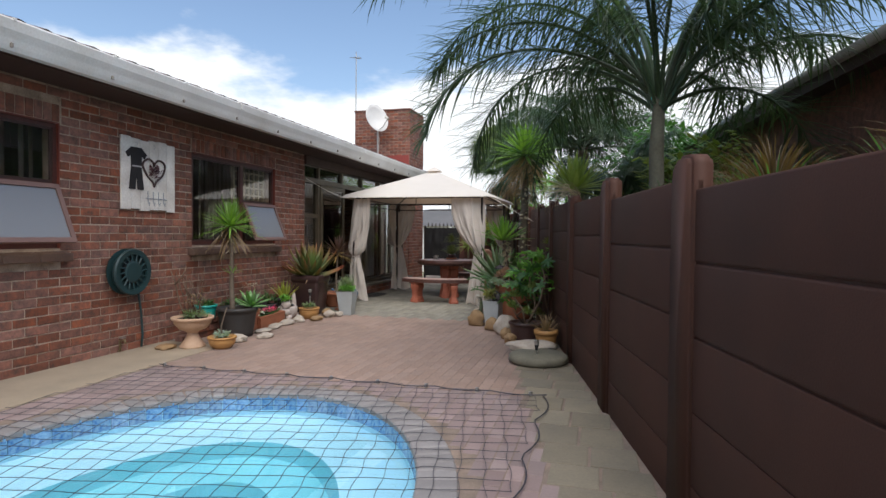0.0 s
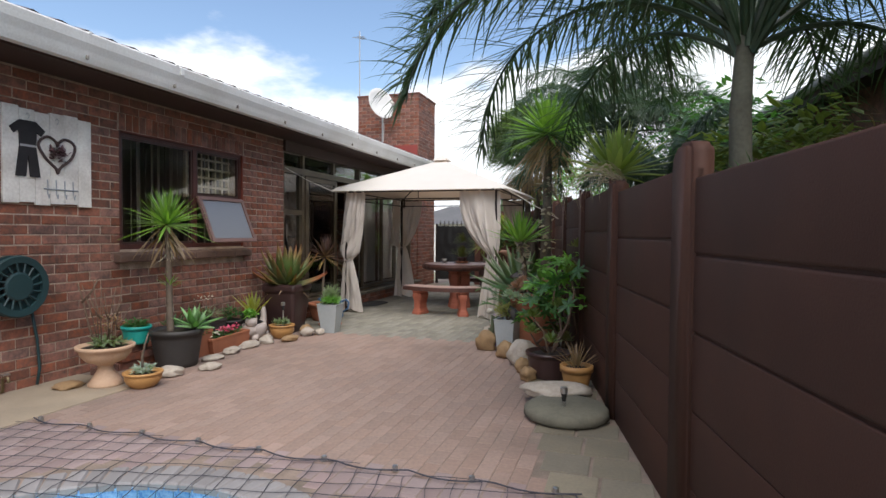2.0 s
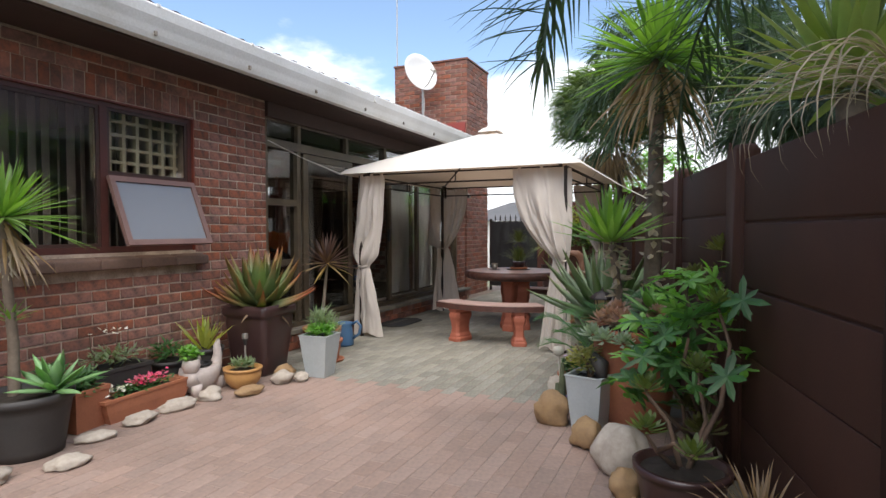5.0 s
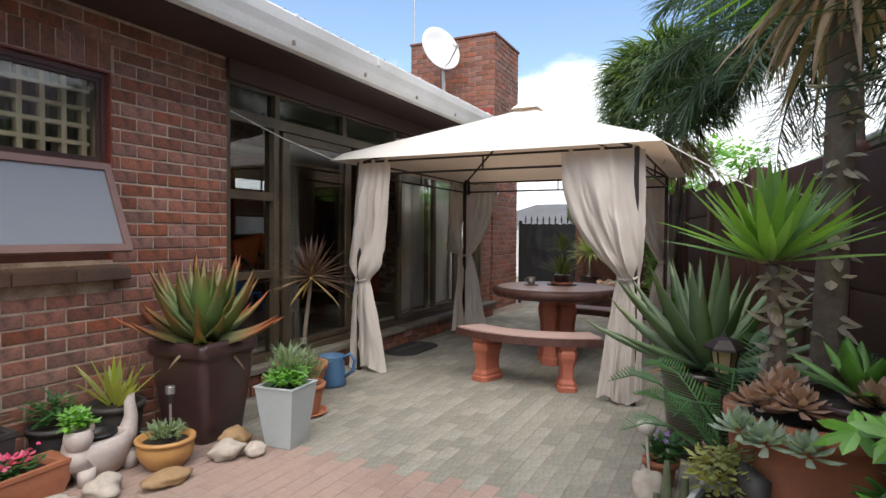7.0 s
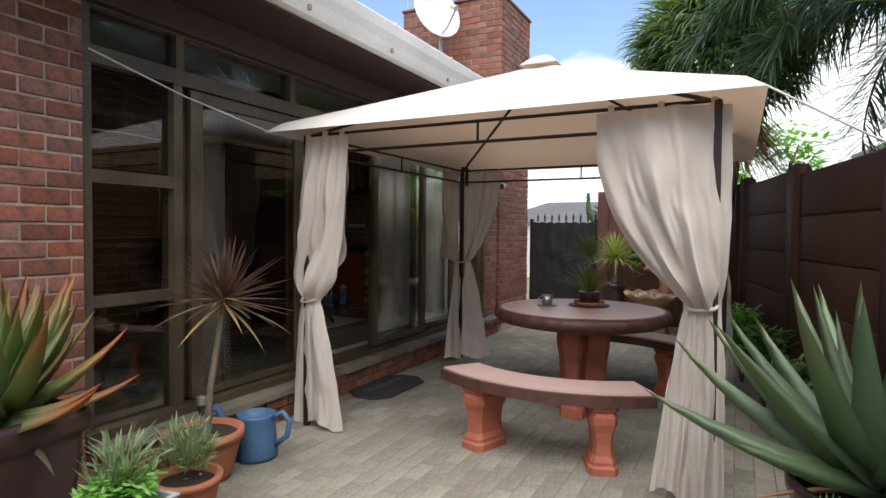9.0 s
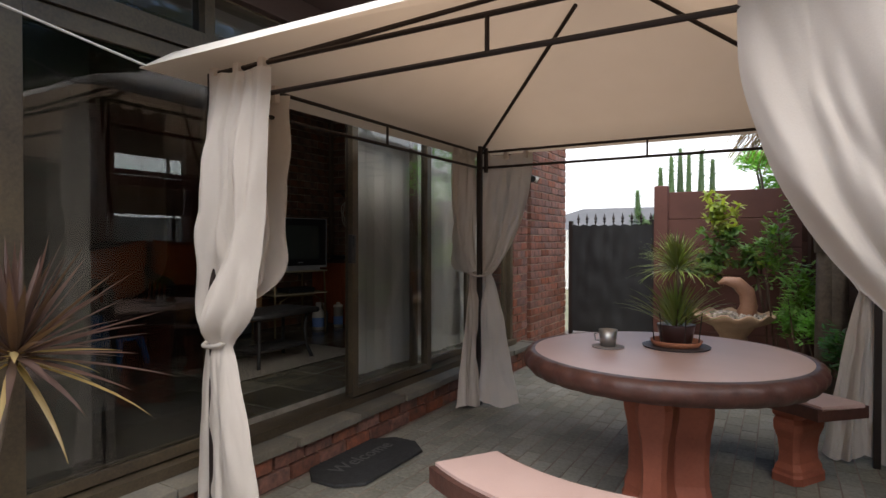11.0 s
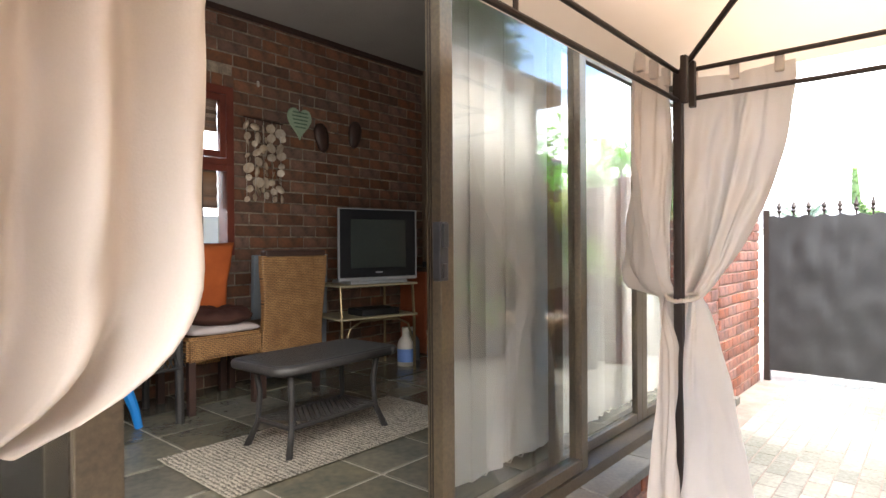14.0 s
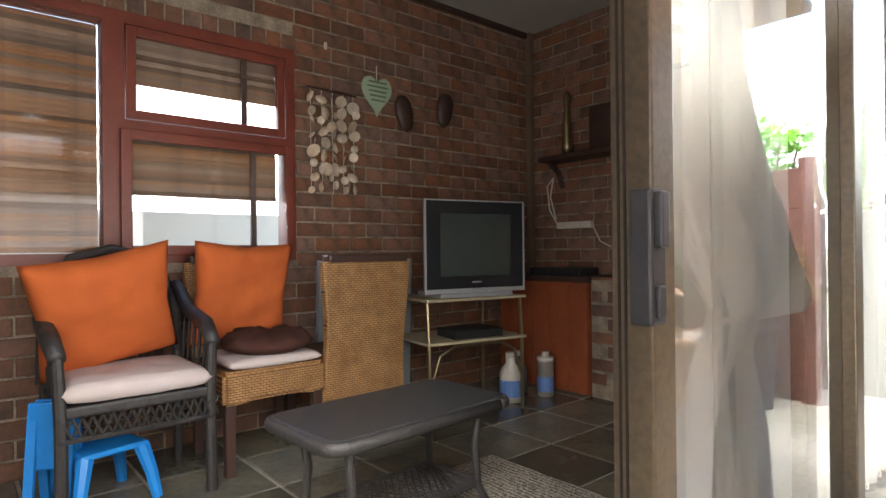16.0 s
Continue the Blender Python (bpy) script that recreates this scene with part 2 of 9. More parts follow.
# IOR lowered below real glass to weaken the pane's bright reflection
DULL_PANE = glass_mat("weak_reflection_glass", (0.80, 0.78, 0.74))
DULL_PANE.node_tree.nodes["Principled BSDF"].inputs["IOR"].default_value = 1.25
# dark tint put into the nearer door panes so the room behind looks dimmer
TINTED = glass_mat("darkened_door_glass", (0.40, 0.40, 0.39))
FROST = glass_mat("hazy_glass", (0.28, 0.29, 0.31), 0.20)
FROST.node_tree.nodes["Principled BSDF"].inputs["Transmission Weight"].default_value = 0.35
CEILING = mat("white_ceiling_board", (0.38, 0.36, 0.33), 0.85, 0, 0, 2.0, (0.32, 0.30, 0.275), 0.1, 60.0)
PLASTER = mat("plaster", (0.40, 0.36, 0.31), 0.9, 0, 0, 2.0, (0.34, 0.30, 0.26), 0.2, 60.0)
SLATE = mat("dark_slate", (0.15, 0.135, 0.095), 0.26, 0, 0, 3.5, (0.065, 0.07, 0.062), 0.3, 30.0, pieces=0.45)
GROUT = mat("pale_grout", (0.36, 0.33, 0.28), 0.9, 0, 0, 9.0, (0.20, 0.18, 0.15), 0.3, 90.0)
CANVAS_TOP = cloth("white_canvas", (0.74, 0.70, 0.645), (0.70, 0.66, 0.60), 0.27, under=(0.57, 0.395, 0.26))
CURTAIN = cloth("beige_canvas", (0.64, 0.575, 0.515), (0.58, 0.515, 0.455), 0.22)
IRON = mat("dark_brown_steel", (0.028, 0.018, 0.014), 0.5, 0.3, 0, 9.0, (0.02, 0.013, 0.011), 0.1, 90.0)
BLACK_CLOTH = mat("black_shade_cloth", (0.013, 0.0135, 0.014), 0.6, 0, 0, 3.0, (0.014, 0.014, 0.015), 0.4, 200.0)
PINK_TOP = mat("pink_terrazzo_top", (0.56, 0.40, 0.36), 0.42, 0, 0, 5.0, (0.50, 0.35, 0.31), 0.1, 150.0)
BROWN_EDGE = mat("dark_brown_cast_edge", (0.105, 0.042, 0.030), 0.48, 0, 0, 14.0, (0.05, 0.022, 0.018), 0.9, 40.0)
RED_CLAY = mat("red_cast_concrete", (0.42, 0.125, 0.070), 0.65, 0, 0, 7.0, (0.30, 0.085, 0.050), 0.4, 70.0)

# ---- the house ----
WX, DX = -4.12, -4.20          # outer face of the brick wall; plane of the sliding doors
EDGE = 7.62                    # where the brick ends and the glass begins
ROOM_X, ROOM_Y0, ROOM_Y1, FLOOR_Z, CEIL_Z = -6.69, 7.72, 12.98, 0.31, 2.92
WINDOWS = ((1.02, 2.93, 1.13, 2.32), (4.76, 6.69, 1.13, 2.31))
COURSE, BRICK = 0.0855, 0.232

STAINED = mat("grimy_white_paint", (0.34, 0.31, 0.27), 0.6, 0, 0, 20.0, (0.16, 0.13, 0.10), 0.3, 60.0)
house = thing("house", "single-storey red face-brick house with white gutters", "house", kind="structure")


def wall_core(name, y0, y1, holes, z1=2.66):
    """The wall's mortar body, with openings through it."""
    bm = bmesh.new()
    ys = sorted({y0, y1, *[h[0] for h in holes], *[h[1] for h in holes]})
    for a, b in zip(ys, ys[1:]):
        hole = next((h for h in holes if h[0] <= a + 1e-6 and h[1] >= b - 1e-6), None)
        spans = [(-0.1, z1)] if hole is None else [(-0.1, hole[2]), (hole[3], z1)]
        for z0, zz in spans:
            box(bm, WX - 0.22, WX - 0.005, a, b, z0, zz)
    return part(name, bm, MORTAR, house)


wall_core("wall_east", -6.0, EDGE, WINDOWS)

soffit = part("eave", boxed(WX - 0.1, -3.64, -6.0, 13.28, 2.66, 2.70), EAVE_PAINT, house, "dark brown eave board")
part("trim", boxed(WX - 0.13, WX + 0.035, EDGE, 12.95, 2.50, 2.657, 0.006), EAVE_PAINT, house, "dark red-brown beam over the doors")
bm = bmesh.new()
GUTTER = [(-3.64, 2.68), (-3.60, 2.67), (-3.565, 2.68), (-3.55, 2.71), (-3.535, 2.75), (-3.51, 2.80), (-3.50, 2.86), (-3.51, 2.872), (-3.525, 2.868), (-3.53, 2.84), (-3.64, 2.84)]
rows = [[bm.verts.new((x, y, z)) for x, z in [(gx, 2.68 + (gz - 2.68) * 1.22) for gx, gz in GUTTER]] for y in (-6.0, -2.0, 2.0, 6.0, 10.0, 13.25)]
for a, b in zip(rows, rows[1:]):
    for k in range(len(GUTTER) - 1):
        bm.faces.new((a[k], a[k + 1], b[k + 1], b[k]))
bm.faces.new(rows[-1])
bm.faces.new(rows[0][::-1])
part("gutter", bm, WHITE_PAINT, house, "white moulded gutter with grime marks")
bm = bmesh.new()
bm.free()
for k in range(20):
    y = -5.6 + k * 0.95
    part("gutter_bracket", boxed(-3.66, -3.497, y, y + 0.03, 2.895, 2.92, 0.004), WHITE_PAINT, house)
    part("gutter_clip", boxed(-3.548, -3.528, y + 0.005, y + 0.026, 2.70, 2.735, 0.004), STAINED, house, "grimy gutter clip")
for y in (-3.2, 0.9, 4.9, 8.8):
    part("gutter_joint", boxed(-3.535, -3.494, y, y + 0.05, 2.83, 2.905, 0.006), WHITE_PAINT, house)
# the roof: corrugated sheets rising away from the gutter
bm = bmesh.new()
n_wave = 340
lines = []
for i in range(n_wave):
    y = -6.2 + i * 19.6 / n_wave
    h = 0.014 * math.cos(i * 1.5708)
    lines.append([bm.verts.new((x, y, 2.935 + (-3.56 - x) * 0.30 + h)) for x in (-3.56, -9.6)])
for a, b in zip(lines, lines[1:]):
    bm.faces.new((a[0], b[0], b[1], a[1]))
part("roof", bm, ROOF_SHEET, house, "brown corrugated roof")

PAVE_TURN = 90.0


WIRE_GLASS = mat("grey_glazing_wire", (0.22, 0.22, 0.22), 0.6)


def window(name, y0, y1, z0, z1, open_angle, label):
    w = tagged(new(name), label, "window", "", "structure")
    w.matrix_basis = pose(WX - 0.06, 0, 0)
    mid = y0 + (y1 - y0) * 0.56
    zt = z0 + (z1 - z0) * 0.50
    bm = bmesh.new()
    for a, b, c, d in ((y0, y0 + 0.05, z0, z1), (y1 - 0.05, y1, z0, z1), (y0 + 0.05, y1 - 0.05, z1 - 0.05, z1), (y0 + 0.05, y1 - 0.05, z0, z0 + 0.05), (mid - 0.03, mid + 0.03, z0 + 0.05, z1 - 0.05), (mid + 0.03, y1 - 0.05, zt - 0.025, zt + 0.025)):
        box(bm, -0.03, 0.03, a, b, c, d)
    part("window_frame", bm, mat("maroon_frame_paint", (0.085, 0.026, 0.020), 0.45, 0, 0, 6.0, (0.055, 0.020, 0.016), 0.15, 40.0), w, "dark maroon wooden frame")
    part("reveal", boxed(-0.02, 0.058, y1 - 0.012, y1 - 0.002, z0, z1), RED_WOOD, w, "red painted reveal")
    part("reveal", boxed(-0.02, 0.058, y0 + 0.05, y1 - 0.012, z1 - 0.012, z1 - 0.002), RED_WOOD, w, "red painted reveal")
    for a, b, c, d in ((y0 + 0.05, mid - 0.03, z0 + 0.05, z1 - 0.05), (mid + 0.03, y1 - 0.05, zt + 0.025, z1 - 0.05)):
        p = part("pane", boxed(-0.004, 0.004, a, b, c, d), PANE, w)
        p.visible_shadow = False
        bm = bmesh.new()
        for q in ((a, a + 0.025, c, d), (b - 0.025, b, c, d), (a + 0.025, b - 0.025, d - 0.025, d), (a + 0.025, b - 0.025, c, c + 0.025)):
            box(bm, 0.006, 0.02, *q)
        part("glazing_bead", bm, DARK_WOOD, w)
    # the lower sash, hung at its top and pushed out
    sash = new("sash")
    a, b, hgt = mid + 0.01, y1 - 0.02, zt - z0 - 0.01
    bm = bmesh.new()
    for q in ((a, a + 0.045, -hgt, 0), (b - 0.045, b, -hgt, 0), (a + 0.045, b - 0.045, -0.045, 0), (a + 0.045, b - 0.045, -hgt, -hgt + 0.045)):
        box(bm, 0.0, 0.035, *q)
    sash = part("sash", bm, mat("brown_sash_paint", (0.22, 0.13, 0.105), 0.5, 0, 0, 5.0, (0.16, 0.09, 0.075), 0.1, 60.0), w, "brown sash pushed open at the bottom")
    sash.matrix_basis = pose(0.035, 0, zt, 0, -open_angle, 0)
    g = part("sash_pane", boxed(0.012, 0.02, a + 0.045, b - 0.045, -hgt + 0.045, -0.045), FROST, sash)
    g.visible_shadow = False
    for k in range(1, 9):
        part("wire", boxed(0.0105, 0.0115, a + 0.045 + (b - a - 0.09) * k / 9 - 0.0015, a + 0.045 + (b - a - 0.09) * k / 9 + 0.0015, -hgt + 0.045, -0.045), WIRE_GLASS, sash)
        if k < 6:
            zz = -0.045 - (hgt - 0.09) * k / 6
            part("wire", boxed(0.0108, 0.0118, a + 0.045, b - 0.045, zz - 0.0015, zz + 0.0015), WIRE_GLASS, sash)
    return w


window("window_1", *WINDOWS[0], 22, "red-framed house window with its lower sash open")
window("window_2", *WINDOWS[1], 22, "red-framed house window with vertical blinds, lower sash open")
SILL_PAINT = mat("brown_sill_tile", (0.155, 0.085, 0.055), 0.7, 0, 0, 3.0, (0.09, 0.052, 0.038), 0.5, 50.0, pieces=0.08)
for y0, y1, z0, z1 in WINDOWS:
    # a ledge of long quarry tiles sloping outward
    count = 6
    for i in range(count):
        a = y0 - 0.07 + i * (y1 - y0 + 0.14) / count
        b = a + (y1 - y0 + 0.14) / count - 0.003
        bm = bmesh.new()
        box(bm, WX - 0.10, WX + 0.085, a, b, z0 - 0.125, z0 - 0.004, 0.012)
        for v in bm.verts:
            if v.co.z > z0 - 0.06:
                v.co.z -= 0.045 * (v.co.x - WX + 0.10) / 0.185
        part("window_sill", bm, SILL_PAINT, house, "", True)

# cream bars inside the second window, imitating a brick grid reflected in its pane
lattice = thing("reflected_lattice", "cream lattice imitating a brick grid reflected in the window pane", "screen", WX - 0.20, 0, 0)
LATT = mat("lattice_reflection_cream", (0.50, 0.42, 0.29), 0.8, 0, 0, 8.0, (0.36, 0.30, 0.20), 0.2, 60.0)
for k in range(7):
    part("upright", boxed(-0.02, 0.02, 5.86 + k * 0.125, 5.89 + k * 0.125, 1.72, 2.34), LATT, lattice)
for k in range(6):
    part("crosspiece", boxed(-0.018, 0.022, 5.86, 6.66, 1.74 + k * 0.11, 1.765 + k * 0.11), LATT, lattice)
# rooms behind the windows, closed and dim
part("floor_bedroom", boxed(-8.2, WX - 0.22, -6.0, 7.62, 0.22, 0.30), PLASTER, house)
part("ceiling_bedroom", boxed(-8.2, WX - 0.22, -6.0, 7.62, 2.62, 2.66), CEILING, house)
part("wall_bedroom", boxed(-8.3, -8.2, -6.0, 7.62, -0.1, 2.66), PLASTER, house)
part("wall_party", boxed(-8.2, WX - 0.22, 7.62, 7.71, -0.1, 2.80), PLASTER, house)
part("wall_south", boxed(-8.2, WX - 0.22, -6.12, -6.0, -0.1, 2.66), PLASTER, house)
BLIND = cloth("grey_blind_cloth", (0.66, 0.64, 0.60), (0.58, 0.56, 0.52), 0.25)
ROOM_BLIND = cloth("brown_blind_cloth", (0.24, 0.20, 0.17), (0.18, 0.15, 0.125), 0.20)
LACE = cloth("cream_lace_cloth", (0.55, 0.50, 0.38), (0.40, 0.36, 0.27), 0.35)
for y0, y1, z0, z1 in WINDOWS:
    blinds = thing("vertical_blind", "dull brown vertical cloth blinds hanging inside the window", "blinds", WX - 0.30, 0, 0)
    part("rail", boxed(-0.02, 0.02, y0, y1, z1 + 0.02, z1 + 0.06), PLASTER, blinds)
    base = bmesh.new()
    box(base, -0.001, 0.001, -0.055, 0.055, z0 + 0.02, z1 + 0.02)
    first = part("slat", base, ROOM_BLIND, blinds)
    count = int((y1 - y0) / 0.095)
    for i in range(count):
        s = first if i == 0 else new("slat", first.data)
        s.parent = blinds
        s.matrix_basis = pose(0, y0 + 0.05 + i * 0.095, 0, 0, 0, 38 + 14 * math.sin(i * 2.3))

# ---- sliding doors ----
doors = tagged(new("door_1"), "bronze aluminium sliding glass doors, one leaf slid open", "sliding door", "", "structure")
SILL_Z, HEAD_Z, TOP_Z = 0.27, 2.24, 2.52
bm = bmesh.new()
box(bm, DX - 0.06, DX + 0.10, EDGE, 12.9, SILL_Z - 0.05, SILL_Z)
box(bm, DX - 0.06, DX + 0.06, EDGE, 12.9, HEAD_Z - 0.04, HEAD_Z + 0.05)
box(bm, DX - 0.06, DX + 0.06, EDGE, 12.9, TOP_Z - 0.03, TOP_Z + 0.02)
for y in (EDGE + 0.03, 8.20, 12.87):
    box(bm, DX - 0.055, DX + 0.055, y - 0.03, y + 0.03, SILL_Z, HEAD_Z - 0.04)
for y in (EDGE + 0.03, 8.22, 9.20, 10.2, 11.2, 12.2, 12.87):
    box(bm, DX - 0.05, DX + 0.05, y - 0.028, y + 0.028, HEAD_Z + 0.05, TOP_Z - 0.03)
box(bm, DX - 0.05, DX + 0.05, EDGE + 0.06, 8.17, 1.58, 1.65)
box(bm, DX - 0.05, DX + 0.05, EDGE + 0.06, 8.17, 0.92, 0.98)
part("door_frame", bm, BRONZE, doors, "bronze aluminium frame")


def pane(y0, y1, z0, z1, x=DX, owner=doors):
    p = part("pane", boxed(x - 0.003, x + 0.003, y0, y1, z0, z1), TINTED if y0 < 9.2 else PANE, owner)
    p.visible_shadow = False
    return p


for a, b in ((EDGE + 0.06, 8.192), (8.248, 9.172), (9.228, 10.172), (10.228, 11.172), (11.228, 12.172), (12.228, 12.84)):
    pane(a, b, HEAD_Z + 0.05, TOP_Z - 0.03)
for z0, z1 in ((SILL_Z, 0.92), (0.98, 1.58), (1.65, HEAD_Z - 0.04)):
    pane(EDGE + 0.06, 8.17, z0, z1)


def leaf(y0, y1, x, stile=0.09, handle=False, half=0.018):
    bm = bmesh.new()
    for q in ((y0, y0 + stile, SILL_Z + 0.01, HEAD_Z - 0.045), (y1 - stile, y1, SILL_Z + 0.01, HEAD_Z - 0.045), (y0 + stile, y1 - stile, SILL_Z + 0.01, SILL_Z + 0.06), (y0 + stile, y1 - stile, HEAD_Z - 0.12, HEAD_Z - 0.045)):
        box(bm, x - half, x + half, *q, 0.004)
    o = part("door_leaf", bm, BRONZE, doors, "sliding leaf with glass")
    pane(y0 + stile, y1 - stile, SILL_Z + 0.06, HEAD_Z - 0.12, x, o)
    if handle:
        bm = bmesh.new()
        box(bm, x + half - 0.030, x + half + 0.004, y0 - 0.010, y0 + 0.030, 1.145, 1.33, 0.005)
        box(bm, x + half + 0.003, x + half + 0.016, y0 - 0.004, y0 + 0.018, 1.25, 1.325, 0.004)
        box(bm, x + half + 0.003, x + half + 0.012, y0 - 0.002, y0 + 0.016, 1.155, 1.20, 0.004)
        part("door_handle", bm, mat("grey_black_handle", (0.05, 0.05, 0.055), 0.45, 0.2, 0, 9.0, (0.03, 0.03, 0.034), 0.1, 60.0), o, "dark grey pull handle")
        for k in (0.012, 0.022):
            part("groove", boxed(x - half + k, x - half + k + 0.003, y0 - 0.003, y0 + 0.001, SILL_Z + 0.02, HEAD_Z - 0.05), IRON, o)
    return o


leaf(8.23, 9.30, DX - 0.03)
leaf(8.30, 9.33, DX + 0.025)
leaf(10.23, 11.20, DX + 0.066, 0.06, True, 0.032)
leaf(11.06, 12.02, DX - 0.005, 0.07)
leaf(12.02, 12.84, DX - 0.005, 0.07)
# the step under the doors: stone slabs over a course of brick
step = part("step", boxed(DX - 0.12, -4.02, EDGE, 13.2, -0.05, 0.10), MORTAR, house, "brick door step")
bm = bmesh.new()
yy = EDGE
random.seed(4)
while yy < 13.1:
    ln = random.uniform(0.32, 0.55)
    box(bm, DX + 0.058, -3.965 + random.uniform(-0.01, 0.01), yy + 0.006, min(13.15, yy + ln) - 0.006, 0.172, 0.218 + random.uniform(-0.004, 0.004), 0.006)
    yy += ln
part("slab", bm, mat("weathered_slate_slab", (0.20, 0.175, 0.13), 0.8, 0, 0, 4.0, (0.11, 0.10, 0.085), 0.5, 60.0, pieces=0.2), house, "weathered slate step slabs")
bm = bmesh.new()
yy = EDGE
while yy < 13.1:
    box(bm, DX + 0.02, -3.995, yy + 0.005, yy + 0.217, 0.092, 0.166, 0.005)
    box(bm, DX + 0.02, -3.990, yy - 0.11 + 0.005, yy + 0.107, 0.004, 0.082, 0.005)
    yy += 0.23
part("step_brick", bm, RED_BRICK, house)

# ---- the living room ----
room = thing("living_room", "dim living room with brown face-brick walls and slate floor", "room", kind="structure")
part("wall_room_back", boxed(ROOM_X - 0.22, ROOM_X - 0.008, 7.71, 8.35, -0.1, CEIL_Z), DARK_MORTAR, room)
bm = bmesh.new()
RWIN = (8.35, 10.985, 1.20, 2.37)
box(bm, ROOM_X - 0.22, ROOM_X - 0.008, RWIN[0], RWIN[1], -0.1, RWIN[2])
box(bm, ROOM_X - 0.22, ROOM_X - 0.008, RWIN[0], RWIN[1], RWIN[3], CEIL_Z)
box(bm, ROOM_X - 0.22, ROOM_X - 0.008, RWIN[1], ROOM_Y1 + 0.3, -0.1, CEIL_Z)
part("wall_room_window", bm, DARK_MORTAR, room)
part("wall_room_far", boxed(ROOM_X - 0.008, DX - 0.06, ROOM_Y1 + 0.008, ROOM_Y1 + 0.25, -0.1, CEIL_Z), DARK_MORTAR, room)
part("floor", boxed(ROOM_X - 0.02, DX - 0.06, 7.71, ROOM_Y1 + 0.02, 0.15, FLOOR_Z - 0.006), GROUT, room)
tagged(part("ceiling", boxed(ROOM_X - 0.2, DX + 0.06, 7.71, ROOM_Y1 + 0.2, CEIL_Z, CEIL_Z + 0.05), CEILING, room), kind="structure")
part("cornice", boxed(ROOM_X, ROOM_X + 0.03, 7.71, ROOM_Y1, CEIL_Z - 0.04, CEIL_Z, 0.005), DARK_WOOD, room, "dark wooden cornice")
part("wall_over_doors", boxed(DX - 0.05, DX + 0.05, EDGE, 13.0, TOP_Z + 0.021, CEIL_Z), EAVE_PAINT, room)

# ---- chimney ----
CH = (-5.82, -4.2, 13.55, 14.78, 4.70)
chimney = thing("chimney", "tall red face-brick chimney stack at the house's end", "chimney", kind="structure")
part("stack", boxed(CH[0] + 0.008, CH[1] - 0.008, CH[2] + 0.008, CH[3] - 0.008, -0.1, CH[4] - 0.01), MORTAR, chimney)
part("flashing", boxed(CH[0] - 0.05, CH[1] - 0.02, CH[2] - 0.05, CH[2] - 0.02, 3.05, 3.45), FLASHING, chimney, "red painted flashing")
part("pier", boxed(-4.5, -4.148, 12.908, 13.292, -0.1, 2.66), MORTAR, house)

# ---- ground ----
ground = tagged(part("ground", boxed(-400, 400, -300, 600, -1.7, -1.65), mat("dry_earth", (0.22, 0.19, 0.13), 0.95, 0, 0, 0.5, (0.12, 0.13, 0.07), 0.3, 5.0)), "dry earth reaching to the horizon", "ground", kind="structure")

# ---- boundary wall of cast panels ----
def wall_x(y):
    return 0.55 - 0.207 * (y - 4.62)


boundary = thing("boundary_wall", "brown painted precast panel wall with posts", "wall", kind="structure")
TURN_W = math.degrees(math.atan(0.207))
BAY, POST = 1.605, 0.20
for k in range(-4, 9):
    y0 = 1.32 + BAY * k
    top = 1.50 + 0.058 * (k + 1) - 0.012 * max(0, k - 1)
    ln = BAY / math.cos(math.atan(0.207))
    z, i = top, 0
    while z > -0.05:
        # one cast plank of the bay, its edges softly rounded
        h = 0.33
        bm = bmesh.new()
        box(bm, 0.014, 0.058, POST * 0.85, ln + 0.012, z - h + (0.010 if i < 2 else 0.004), z, 0.012 if i < 2 else 0.005)
        o = part("panel", bm, BROWN_PAINT, boundary, "", True)
        o.matrix_basis = pose(wall_x(y0), y0, 0, 0, 0, TURN_W)
        z -= h
        i += 1
    o = part("panel_back", boxed(0.024, 0.045, 0.0, ln, -0.1, top - 0.02), BROWN_PAINT, boundary)
    o.matrix_basis = pose(wall_x(y0), y0, 0, 0, 0, TURN_W)
    # the post: a broad pier with a rounded head that runs down into the next bay
    cap = top + (0.10 if k < 2 else 0.035)
    outline = [(0.0, -0.1), (0.0, cap - 0.045), (0.012, cap - 0.016), (0.04, cap), (POST - 0.05, cap + 0.006), (POST - 0.02, cap - 0.01), (POST - 0.008, cap - 0.04), (POST, top + 0.03), (POST + 0.05, top - 0.004), (POST + 0.05, -0.1)]
    bm = bmesh.new()
    front = [bm.verts.new((-0.016, u, v)) for u, v in outline]
    rear = [bm.verts.new((0.095, u, v)) for u, v in outline]
    bm.faces.new(front)
    bm.faces.new(rear[::-1])
    for q in range(len(outline)):
        bm.faces.new((front[q], rear[q], rear[(q + 1) % len(outline)], front[(q + 1) % len(outline)]))
    bmesh.ops.bevel(bm, geom=[e for e in bm.edges if abs(e.verts[0].co.x - e.verts[1].co.x) < 1e-4], offset=0.020, segments=3, affect="EDGES")
    bmesh.ops.recalc_face_normals(bm, faces=bm.faces)
    post = part("post", bm, BROWN_PAINT, boundary, "", True)
    post.matrix_basis = pose(wall_x(y0), y0, 0, 0, 0, TURN_W)
# the cross wall beside the gate
cross = thing("cross_wall", "red-brown painted panel wall beside the gate", "wall", kind="structure")
bm = bmesh.new()
for i in range(6):
    box(bm, -2.98, wall_x(14.75) + 0.05, 14.72, 14.78, 1.88 - 0.33 * (i + 1) + 0.005, 1.88 - 0.33 * i, 0.008)
box(bm, -2.97, wall_x(14.75) + 0.04, 14.738, 14.762, -0.08, 1.86)
part("panel", bm, RUST_PAINT, cross)
part("post", boxed(-3.06, -2.90, 14.66, 14.80, -0.05, 1.96, 0.02), RUST_PAINT, cross)

